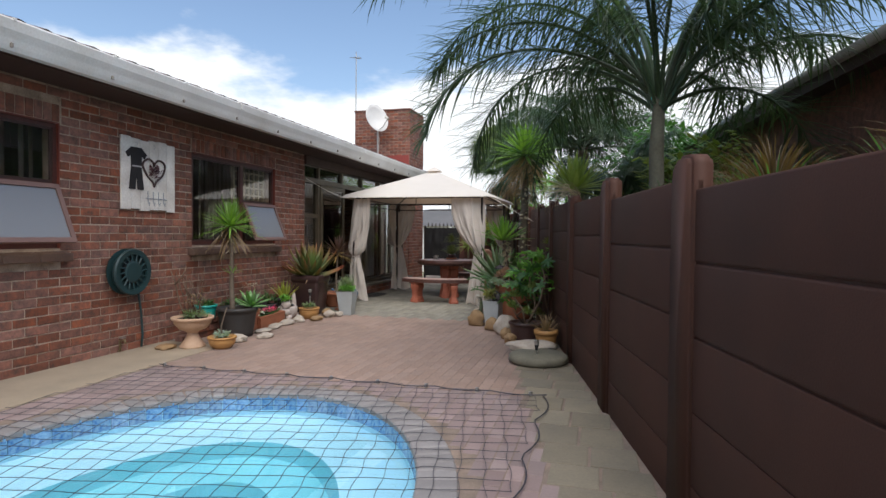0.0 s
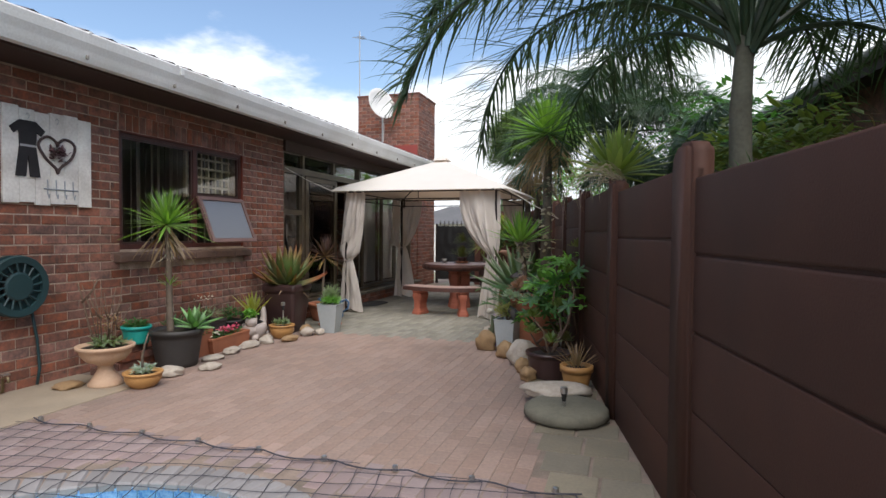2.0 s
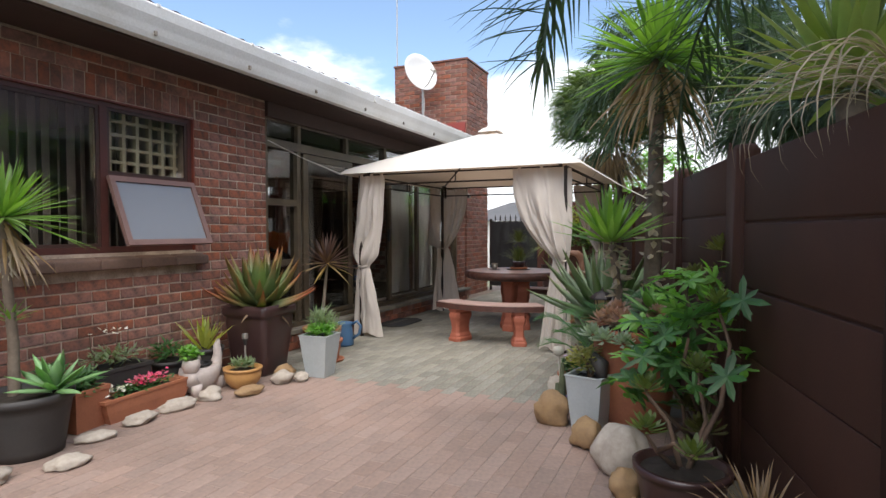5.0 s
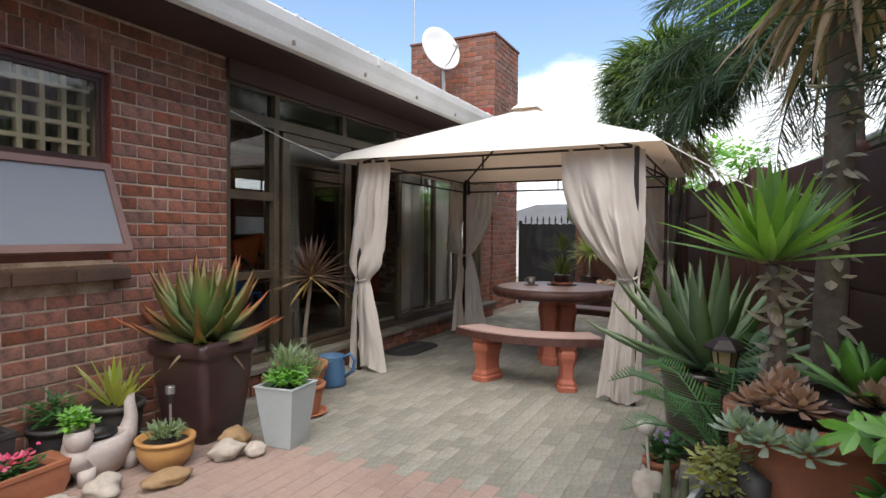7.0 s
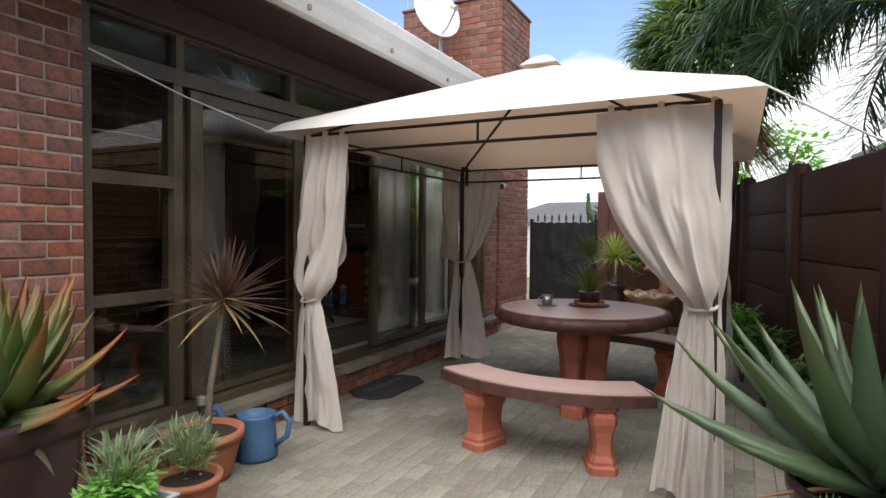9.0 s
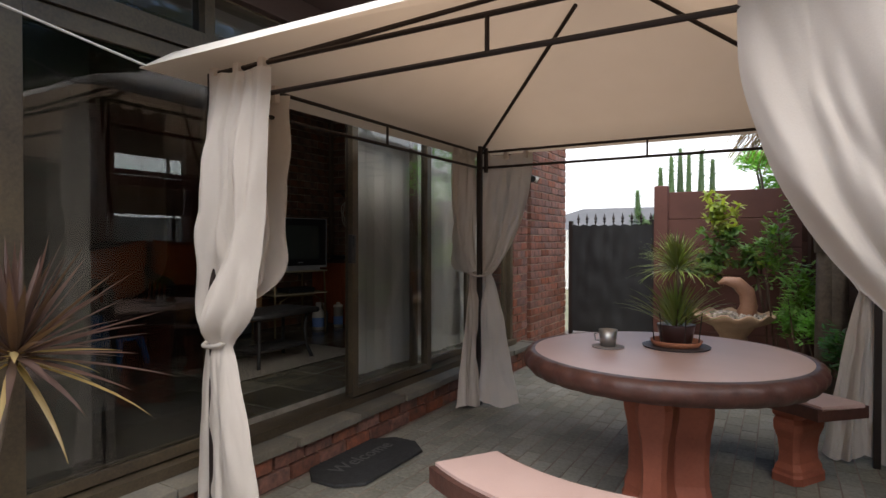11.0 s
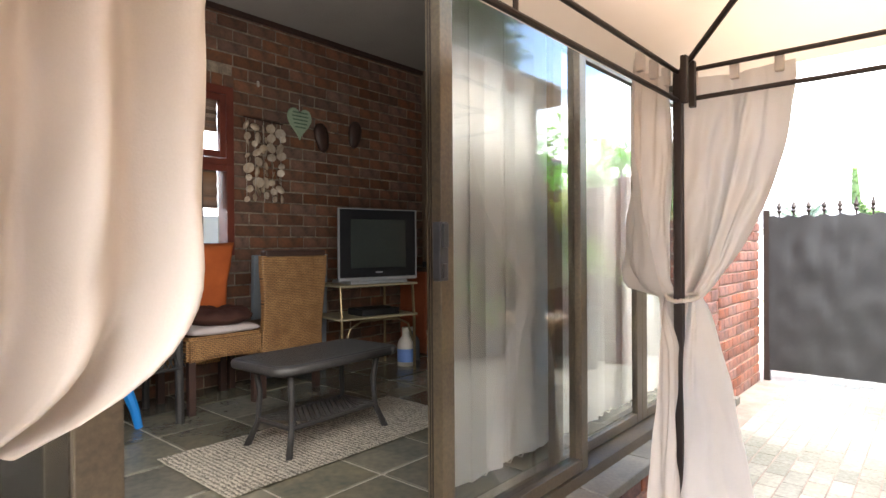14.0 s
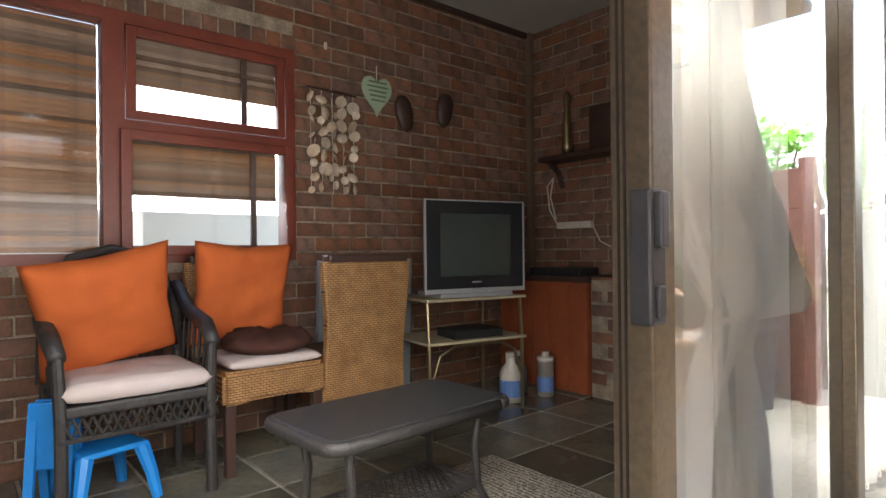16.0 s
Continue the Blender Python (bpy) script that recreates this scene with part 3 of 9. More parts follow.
# ---- gate ----
gate = thing("gate", "steel palisade gate covered in black shade cloth", "gate")
GY = 14.86
bm = bmesh.new()
for x in (-4.15, -3.09):
    box(bm, x - 0.025, x + 0.025, GY - 0.025, GY + 0.025, 0.0, 1.56)
for z in (0.12, 1.40):
    box(bm, -4.12, -3.11, GY - 0.015, GY + 0.015, z, z + 0.04)
part("gate_frame", bm, IRON, gate)
for i in range(9):
    x = -4.05 + i * 0.115
    bm = bmesh.new()
    tube(bm, [(x, GY, 0.14), (x, GY, 1.55)], 0.008, 6)
    lathe(bm, [(0.008, 1.53), (0.022, 1.55), (0.010, 1.565), (0.022, 1.585), (0.012, 1.61), (0.0, 1.66)], 8, x, GY)
    part("finial_bar", bm, IRON, gate)
bm = bmesh.new()
nx, nz = 26, 20
grid = [[bm.verts.new((-4.13 + 1.03 * i / nx, GY - 0.03 - 0.018 * noise.noise((i * 0.33, j * 0.4, 2.0)) - 0.012 * noise.noise((i * 0.9, j * 0.25, 5.0)), 0.10 + (1.40 + 0.012 * math.sin(i * 1.9)) * j / nz)) for j in range(nz + 1)] for i in range(nx + 1)]
for i in range(nx):
    for j in range(nz):
        bm.faces.new((grid[i][j], grid[i + 1][j], grid[i + 1][j + 1], grid[i][j + 1]))
part("shade_cloth", bm, BLACK_CLOTH, gate, "black shade cloth, creased", True)
part("latch", boxed(-3.10, -3.03, GY - 0.06, GY - 0.04, 0.88, 0.92, 0.004), mat("steel", (0.45, 0.43, 0.40), 0.4, 0.9, 0, 9, (0.3, 0.28, 0.26)), gate)

# ---- gazebo ----
GX0, GX1, GY0, GY1, GZ = -3.77, -1.25, 8.92, 11.38, 1.98
gcx, gcy = (GX0 + GX1) / 2, (GY0 + GY1) / 2
gazebo = thing("gazebo", "garden gazebo with white canvas roof on dark steel posts", "gazebo", gcx, gcy, 0)
hx, hy = (GX1 - GX0) / 2, (GY1 - GY0) / 2
for sx in (-1, 1):
    for sy in (-1, 1):
        part("post", boxed(sx * hx - 0.018, sx * hx + 0.018, sy * hy - 0.018, sy * hy + 0.018, 0.0, GZ, 0.003), IRON, gazebo)
        bm = bmesh.new()
        tube(bm, [(sx * hx, sy * hy, GZ - 0.01), (sx * 0.16, sy * 0.16, 2.53)], 0.012, 8)
        part("rafter", bm, IRON, gazebo)
for a, b in (((-hx, -hy), (hx, -hy)), ((-hx, hy), (hx, hy)), ((-hx, -hy), (-hx, hy)), ((hx, -hy), (hx, hy))):
    for z in (GZ, GZ - 0.12):
        bm = bmesh.new()
        tube(bm, [(*a, z), (*b, z)], 0.010, 8)
        part("rail", bm, IRON, gazebo)
    for u in (0.5,):
        x, y = a[0] + (b[0] - a[0]) * u, a[1] + (b[1] - a[1]) * u
        bm = bmesh.new()
        tube(bm, [(x, y, GZ - 0.12), (x, y, GZ)], 0.008, 6)
        part("strut", bm, IRON, gazebo)
# the canopy: four sloping cloths with a small valance, sagging between the rafters
OV = 0.20
bm = bmesh.new()
N = 16
def canopy_z(u, v):
    r = max(abs(u), abs(v))
    along = min(abs(u), abs(v)) / max(r, 1e-6)
    z = 2.63 - (2.63 - 2.02) * min(1.0, r) ** 0.96
    return z - 0.035 * (1 - along) * math.sin(math.pi * min(1.0, r)) - (0.035 * max(0.0, r - 0.94) / 0.06 if r > 0.94 else 0)
us = [(-1 + 2 * i / N) for i in range(N + 1)]
us = [-1.0, -0.94] + [u * 0.94 for u in us[1:-1]] + [0.94, 1.0]
V = [[bm.verts.new((u * (hx + OV), v * (hy + OV), canopy_z(u, v))) for v in us] for u in us]
for i in range(len(us) - 1):
    for j in range(len(us) - 1):
        q = (V[i][j], V[i + 1][j], V[i + 1][j + 1], V[i][j + 1])
        if (us[i] + us[i + 1]) * (us[j] + us[j + 1]) < 0:
            q = q[1:] + q[:1]
        bm.faces.new((q[0], q[1], q[2]))
        bm.faces.new((q[0], q[2], q[3]))
part("canopy", bm, CANVAS_TOP, gazebo, "white canvas canopy, beige underneath", True)
bm = bmesh.new()
lathe(bm, [(0.20, 2.60), (0.12, 2.655), (0.0, 2.70)], 4)
bmesh.ops.rotate(bm, verts=bm.verts, cent=(0, 0, 0), matrix=Matrix.Rotation(math.pi / 4, 3, "Z"))
part("canopy_cap", bm, CANVAS_TOP, gazebo, "white canvas vent cap")


def curtain(x, y, turn, top_w, waist, foot_w, waist_z, lean, belly, seed, side=1, drop=0.03, deep=1.0, taper=0.0, swing=0.0):
    """A curtain tied to its post: gathered on the rail, bellying out above the tie, drawn in, flaring to the foot. Local x runs along the rail."""
    random.seed(seed)
    c = thing("curtain", "beige canvas curtain tied back to the gazebo post", "curtain", x, y, 0, turn, "gazebo curtains")
    bm = bmesh.new()
    nx, nz = 96, 56
    ph = [random.uniform(0, 6.28) for _ in range(5)]
    rows = []
    ztop = GZ - 0.02
    for j in range(nz + 1):
        z = ztop + (drop - ztop) * j / nz
        if z > waist_z:
            u = (ztop - z) / (ztop - waist_z)
            near = max(0.0, (u - 0.84) / 0.16)
            w = (top_w + belly * math.sin(math.pi * min(1.0, u / 0.92)) * 0.8) * (1 - near ** 2) + waist * near ** 2
            if taper:
                w = top_w + (waist - top_w) * u ** taper + swing * math.sin(math.pi * u ** 1.5) * (1 - near)
            off = lean * (u ** (1.7 if not taper else taper))
            if taper:
                off += swing / 2 * side * math.sin(math.pi * u ** 1.5) * (1 - near)
            sag = -belly * 0.6 * side * math.sin(math.pi * u ** 1.6) * (1 - near ** 3)
            d = (0.05 + 0.10 * math.sin(1.5708 * min(1.0, u / 0.78)) * (1 - near ** 2)) * deep
            amp = 0.030 + 0.040 * u
        else:
            u = (waist_z - z) / (waist_z - drop)
            w = waist + (foot_w - waist) * u ** 0.7
            off, sag = lean + 0.06 * side * u, 0.0
            d = (0.05 + 0.03 * u) * (deep if deep > 0 else -deep * (2 * min(1.0, u * 5) - 1))
            amp = 0.016 + 0.030 * u
        pinch = math.exp(-((z - waist_z) / 0.045) ** 2)
        row = []
        for i in range(nx + 1):
            s = i / nx
            drape = 3.0 * (1 - s) * (ztop - z) * side
            fold = 0.75 * math.sin(s * 11 + ph[0] + drape) * abs(math.sin(s * 5.3 + ph[1])) + 0.18 * math.sin(s * 29 + ph[2] + drape * 1.6) + 0.9 * noise.noise((s * 2.6, z * 2.2, seed)) + 0.25 * noise.noise((s * 9, z * 7, seed + 3.3)) + 1.5 * (0.3 - abs(noise.noise((s * 4 + drape * 0.5, z * 1.5, seed + 6.1)))) + 0.5 * (0.3 - abs(noise.noise((s * 11 + drape, z * 4.5, seed + 8.4))))
            body = math.sin(math.pi * s)
            front = -d * body * (1 - 0.35 * pinch)
            row.append(bm.verts.new((off + sag + (s - 0.5) * w + 0.012 * noise.noise((s * 5, z * 5, seed + 9)), front + amp * fold * (0.35 + 0.65 * body), z + (0.025 * math.sin(s * 8 + ph[3]) if j == nz else 0))))
        rows.append(row)
    for a, b in zip(rows, rows[1:]):
        for i in range(nx):
            bm.faces.new((a[i], a[i + 1], b[i + 1], b[i]))
    part("cloth", bm, CURTAIN, c, "", True)
    bm = bmesh.new()
    ring = [(lean + waist * 0.41 * math.cos(6.283 * k / 20), -0.02 + (0.048 * abs(deep)) * math.sin(6.283 * k / 20), waist_z + 0.014 * math.sin(6.283 * k / 20 + 0.5)) for k in range(21)]
    tube(bm, ring, [0.009 + 0.002 * math.sin(k * 2.2) for k in range(21)], 8)
    part("tie", bm, CURTAIN, c, "cloth tie band", True)
    for k in range(3):
        s = (-0.38 + 0.38 * k) * top_w
        part("loop", boxed(s - 0.016, s + 0.016, -0.016, 0.016, GZ - 0.06, GZ + 0.018, 0.006), CURTAIN, c)
    return c


curtain(GX0 + 0.16, GY0 - 0.01, 0, 0.37, 0.15, 0.42, 0.87, -0.12, 0.0, 3, 1, 0.03, 0.55)
curtain(GX1 - 0.26, GY0 + 0.0, 0, 0.64, 0.16, 0.34, 0.98, 0.21, 0.03, 5, -1, 0.03, 0.8, 2.0, 0.06)
curtain(GX0 - 0.035, GY1 - 0.18, 90, 0.36, 0.11, 0.46, 1.03, 0.16, 0.02, 7, -1, 0.03, -0.6, 2.8)
curtain(GX0 + 0.21, GY1 + 0.035, 0, 0.42, 0.11, 0.46, 1.03, -0.18, 0.02, 9, 1, 0.03, -0.6, 2.4)
curtain(GX1 - 0.20, GY1 + 0.035, 0, 0.42, 0.11, 0.34, 1.0, 0.17, 0.02, 11, -1, 0.03, -0.7, 2.2)
# the side curtain at the front post hangs in a loose loop
swag = thing("curtain", "beige canvas side curtain hanging in a loose loop", "curtain", GX0 + 0.035, GY0 + 0.03, 0, 90, "gazebo curtains")
bm = bmesh.new()
nx, nz = 40, 36
rows = []
for j in range(nz + 1):
    v = j / nz
    row = []
    for i in range(nx + 1):
        s = i / nx
        low = 0.985 + 0.03 * s
        z = GZ - 0.02 + (low - GZ + 0.02) * v
        wide = 0.33 * math.sqrt(1 - 0.88 * (max(0.0, v - 0.78) / 0.22) ** 2)
        under = 0.07 * max(0.0, (v - 0.9) / 0.1)
        row.append(bm.verts.new((s * wide, 0.045 * math.sin(s * 17 + 2 * v) + 0.08 * (0.3 - abs(noise.noise((s * 3.5 + v, v * 3, 4.0)))) + under * math.sin(math.pi * s), z)))
    rows.append(row)
for a, b in zip(rows, rows[1:]):
    for i in range(nx):
        bm.faces.new((a[i], a[i + 1], b[i + 1], b[i]))
part("cloth", bm, CURTAIN, swag, "", True)
for k in range(3):
    part("loop", boxed(0.04 + k * 0.11, 0.07 + k * 0.11, -0.016, 0.016, GZ - 0.06, GZ + 0.018, 0.006), CURTAIN, swag)
for sx in (-1, 1):
    part("post_clip", boxed(gcx * 0 + (-hx) + 0.05, -hx + 0.075, hy - 0.10 * (sx + 1) / 2 - 0.03, hy - 0.10 * (sx + 1) / 2, GZ - 0.16, GZ + 0.03, 0.004), IRON, gazebo)

# ---- table and benches ----
def turned_leg(parent, x, y, h, w, d, turn):
    """A cast scroll leg: wide foot, waisted, wide head."""
    bm = bmesh.new()
    prof = [(1.0, 0.0), (1.0, 0.10), (0.86, 0.13), (0.86, 0.18), (0.66, 0.26), (0.62, 0.42), (0.72, 0.60), (0.92, 0.72), (0.95, 0.82), (0.80, 0.88), (1.0, 0.93), (1.0, 1.0)]
    rows = []
    for k, (s, z) in enumerate(prof):
        ww, dd = w / 2 * s, d / 2 * (0.5 + 0.5 * s)
        c = 0.3
        rows.append([bm.verts.new((px * ww, py * dd, z * h)) for px, py in ((-1, -1 + c), (-1 + c, -1), (1 - c, -1), (1, -1 + c), (1, 1 - c), (1 - c, 1), (-1 + c, 1), (-1, 1 - c))])
    for a, b in zip(rows, rows[1:]):
        for k in range(8):
            bm.faces.new((a[k], a[(k + 1) % 8], b[(k + 1) % 8], b[k]))
    bm.faces.new(rows[0][::-1])
    bm.faces.new(rows[-1])
    o = part("leg", bm, RED_CLAY, parent)
    o.matrix_basis = pose(x, y, 0, 0, 0, turn)
    return o


TX, TY, TZ, TR = -2.19, 10.13, 0.78, 0.64
table = thing("garden_table", "round pink-topped cast concrete garden table with dark brown edge", "table", TX, TY, 0)
bm = bmesh.new()
lathe(bm, [(0.0, TZ - 0.012), (TR - 0.05, TZ - 0.012), (TR - 0.05, TZ), (0, TZ)][::-1], 64)
part("tabletop", bm, PINK_TOP, table, "pale pink smooth top")
bm = bmesh.new()
lathe(bm, [(TR - 0.051, TZ - 0.02), (TR - 0.051, TZ + 0.001), (TR - 0.02, TZ - 0.004), (TR, TZ - 0.03), (TR - 0.004, TZ - 0.06), (TR - 0.03, TZ - 0.09), (TR - 0.09, TZ - 0.105), (0.0, TZ - 0.105)], 192)
for v in bm.verts:
    r = math.hypot(v.co.x, v.co.y)
    if r > TR - 0.045:
        a = math.atan2(v.co.y, v.co.x)
        k = 1 + 0.013 * abs(math.sin(a * 16)) - 0.006 + 0.003 * math.sin(a * 7)
        v.co.x, v.co.y = v.co.x * k, v.co.y * k
part("table_edge", bm, BROWN_EDGE, table, "dark brown moulded edge", True)
for a in (25, 145, 265):
    turned_leg(table, 0.10 * math.cos(radians(a)), 0.10 * math.sin(radians(a)), TZ - 0.10, 0.17, 0.22, a + 90)


def bench(cx, cy, r, a0, a1, label):
    """A curved bench round the table: an arc of a ring."""
    b = thing("garden_bench", label, "bench", TX + cx, TY + cy, 0, 0, "benches round the table")
    r0, r1, z = r - 0.16, r + 0.16, 0.46
    n = 28
    for nm, lo, hi, za, zb, m in (("seat", r0 + 0.025, r1 - 0.025, z - 0.02, z, PINK_TOP), ("seat_edge", r0, r1, z - 0.075, z - 0.012, BROWN_EDGE)):
        bm = bmesh.new()
        rows = []
        for i in range(n + 1):
            a = radians(a0 + (a1 - a0) * i / n)
            grow = 0.0 if nm == "seat_edge" else 0.0
            rows.append([bm.verts.new((rr * math.cos(a), rr * math.sin(a), zz)) for rr, zz in ((lo, za), (hi, za), (hi, zb), (lo, zb))])
        for p, q in zip(rows, rows[1:]):
            for k in range(4):
                bm.faces.new((p[k], p[(k + 1) % 4], q[(k + 1) % 4], q[k]))
        bm.faces.new(rows[0])
        bm.faces.new(rows[-1][::-1])
        if nm == "seat_edge":
            bmesh.ops.bevel(bm, geom=[e for e in bm.edges if e.calc_face_angle(0) > 0.8], offset=0.018, segments=2, affect="EDGES")
        part(nm, bm, m, b, "", False)
    for u in (0.20, 0.80):
        a = a0 + (a1 - a0) * u
        turned_leg(b, r * math.cos(radians(a)), r * math.sin(radians(a)), z - 0.07, 0.17, 0.28, a + 90)
    return b


bench(0, 0.0, 1.03, 236, 304, "curved pink-topped concrete garden bench on red scroll legs")
bench(0, 0.0, 1.03, 44, 112, "curved pink-topped concrete garden bench beyond the table")

# ---- pool and paving ----
PCX, PCY, PA, PB = -1.40, 0.70, 1.44, 2.03
def pool_edge(a, grow=0.0):
    return PCX + (PA + grow) * math.cos(a), PCY + (PB + grow) * math.sin(a)


def in_pool(x, y, grow=0.0):
    return ((x - PCX) / (PA + grow)) ** 2 + ((y - PCY) / (PB + grow)) ** 2 < 1


POOL_BLUE = mat("pale_blue_pool_plaster", (0.32, 0.57, 0.70), 0.5, 0, 0, 2.0, (0.26, 0.50, 0.64), 0.1, 60.0)
POOL_STEP = mat("turquoise_pool_plaster", (0.16, 0.49, 0.60), 0.5, 0, 0, 2.0, (0.13, 0.43, 0.54), 0.1, 60.0)
SEG = 96
def ring_face(bm, a, za, b, zb):
    """A band between the pool's outline grown by a at height za and grown by b at zb."""
    A = [bm.verts.new((*pool_edge(6.28319 * k / SEG, a), za)) for k in range(SEG)]
    B = [bm.verts.new((*pool_edge(6.28319 * k / SEG, b), zb)) for k in range(SEG)]
    for k in range(SEG):
        bm.faces.new((A[k], A[(k + 1) % SEG], B[(k + 1) % SEG], B[k]))


yard = tagged(new("pavement"), "brick paving of the yard round the pool", "paving", "", "structure")
bm = bmesh.new()
outer = [bm.verts.new(p) for p in ((-4.4, -7, -0.0036), (6, -7, -0.0036), (6, 16.5, -0.0036), (-4.4, 16.5, -0.0036))]
inner = [bm.verts.new((*pool_edge(6.28319 * k / SEG, 0.02), -0.0036)) for k in range(SEG)]
es = [bm.edges.new((outer[k], outer[(k + 1) % 4])) for k in range(4)] + [bm.edges.new((inner[k], inner[(k + 1) % SEG])) for k in range(SEG)]
bmesh.ops.triangle_fill(bm, use_beauty=True, edges=es)
for f in list(bm.faces):
    c = f.calc_center_median()
    if in_pool(c.x, c.y):
        bm.faces.remove(f)
bmesh.ops.recalc_face_normals(bm, faces=bm.faces)
part("paving_bed", bm, SAND_JOINT, yard)
pool = thing("swimming_pool", "small rounded swimming pool with blue mosaic band", "swimming pool", kind="structure")
bm = bmesh.new()
ring_face(bm, 0.0, 0.0, 0.0, -0.30)
part("tile_band", bm, POOL_BLUE, pool)
bm = bmesh.new()
ring_face(bm, 0.0, -0.30, -0.25, -0.45)
ring_face(bm, -0.25, -0.45, -0.45, -0.5)
part("shell", bm, POOL_BLUE, pool, "pale blue pool shell", True)
bm = bmesh.new()
ring_face(bm, -0.45, -0.5, -0.5, -0.8)
ring_face(bm, -0.5, -0.8, -0.85, -0.85)
ring_face(bm, -0.85, -0.85, -0.9, -1.2)
ring_face(bm, -0.9, -1.2, -1.43, -1.25)
part("pool_step", bm, POOL_STEP, pool, "turquoise pool steps", True)

# ---- plants and pots ----
TERRACOTTA = mat("terracotta", (0.42, 0.155, 0.075), 0.8, 0, 0, 6.0, (0.30, 0.11, 0.06), 0.3, 70.0)
OCHRE_CLAY = mat("ochre_glazed_clay", (0.50, 0.27, 0.09), 0.5, 0, 0, 6.0, (0.40, 0.20, 0.07), 0.2, 60.0)
CREAM_CLAY = mat("cream_clay", (0.58, 0.40, 0.27), 0.75, 0, 0, 5.0, (0.46, 0.29, 0.19), 0.3, 60.0)
DARK_POT = mat("charcoal_pot", (0.045, 0.040, 0.037), 0.6, 0, 0, 6.0, (0.03, 0.027, 0.025), 0.2, 60.0)
BROWN_POT = mat("dark_brown_glazed_pot", (0.060, 0.030, 0.028), 0.28, 0, 0, 4.0, (0.042, 0.023, 0.022), 0.15, 60.0)
TEAL_POT = mat("teal_plastic", (0.018, 0.36, 0.30), 0.45, 0, 0, 4.0, (0.014, 0.29, 0.25), 0.1, 60.0)
BLUE_PLASTIC = mat("faded_blue_plastic", (0.05, 0.12, 0.235), 0.5, 0, 0, 5.0, (0.055, 0.12, 0.21), 0.15, 60.0)
PURPLE_PLASTIC = mat("purple_plastic", (0.17, 0.12, 0.40), 0.5, 0, 0, 5.0, (0.14, 0.10, 0.33), 0.1, 60.0)
PALE_POT = mat("pale_grey_glazed_pot", (0.44, 0.47, 0.47), 0.45, 0, 0, 4.0, (0.36, 0.385, 0.385), 0.15, 60.0)
WHITE_CLAY = mat("white_washed_clay", (0.55, 0.47, 0.42), 0.75, 0, 0, 7.0, (0.40, 0.34, 0.31), 0.4, 50.0)
SOIL = mat("dark_soil", (0.035, 0.025, 0.018), 0.95, 0, 0, 20.0, (0.02, 0.014, 0.01), 0.8, 90.0)
PALE_STONE = mat("pale_quartz_stone", (0.50, 0.44, 0.37), 0.85, 0, 0, 7.0, (0.32, 0.27, 0.22), 0.7, 40.0)
TAN_STONE = mat("tan_sandstone", (0.36, 0.23, 0.11), 0.85, 0, 0, 7.0, (0.24, 0.15, 0.08), 0.7, 40.0)
GREY_STONE = mat("grey_mossy_stone", (0.19, 0.175, 0.13), 0.9, 0, 0, 6.0, (0.12, 0.115, 0.085), 0.7, 40.0)
BARK = mat("grey_brown_bark", (0.20, 0.155, 0.115), 0.9, 0, 0, 9.0, (0.10, 0.075, 0.055), 0.9, 45.0)
DRY_LEAF = leaf_mat("dry_straw_leaf", (0.34, 0.23, 0.13), (0.20, 0.13, 0.075), 0.8)
YUCCA = leaf_mat("bright_yucca_leaf", (0.189, 0.348, 0.051), (0.109, 0.217, 0.043))
OLIVE = leaf_mat("olive_yucca_leaf", (0.189, 0.246, 0.058), (0.102, 0.145, 0.043))
PALM = leaf_mat("dark_palm_leaf", (0.062, 0.105, 0.055), (0.036, 0.066, 0.038), 0.36)
THATCH = leaf_mat("olive_strap_leaf", (0.123, 0.189, 0.043), (0.065, 0.102, 0.029))
ALOE = leaf_mat("grey_green_aloe_leaf", (0.19, 0.30, 0.12), (0.12, 0.20, 0.09), 0.4)
ALOE_RED = leaf_mat("reddened_aloe_leaf", (0.50, 0.15, 0.06), (0.30, 0.24, 0.09), 0.4)


def tipped(name, base, tip, start, end, rough=0.42):
    """A succulent leaf that turns from base to tip colour with the distance from the plant's heart."""
    m = leaf_mat(name, base, tuple(c * 0.72 for c in base), rough)
    n, l = m.node_tree.nodes, m.node_tree.links
    b = n["Principled BSDF"]
    before = b.inputs["Base Color"].links[0].from_socket
    tc, size, ramp, mx = n.new("ShaderNodeTexCoord"), n.new("ShaderNodeVectorMath"), n.new("ShaderNodeMapRange"), n.new("ShaderNodeMix")
    size.operation, mx.data_type = "LENGTH", "RGBA"
    ramp.inputs["From Min"].default_value, ramp.inputs["From Max"].default_value = start, end
    l.new(tc.outputs["Object"], size.inputs[0])
    l.new(size.outputs["Value"], ramp.inputs["Value"])
    l.new(ramp.outputs["Result"], mx.inputs[0])
    l.new(before, mx.inputs[6])
    mx.inputs[7].default_value = (*tip, 1)
    l.new(mx.outputs[2], b.inputs["Base Color"])
    return m


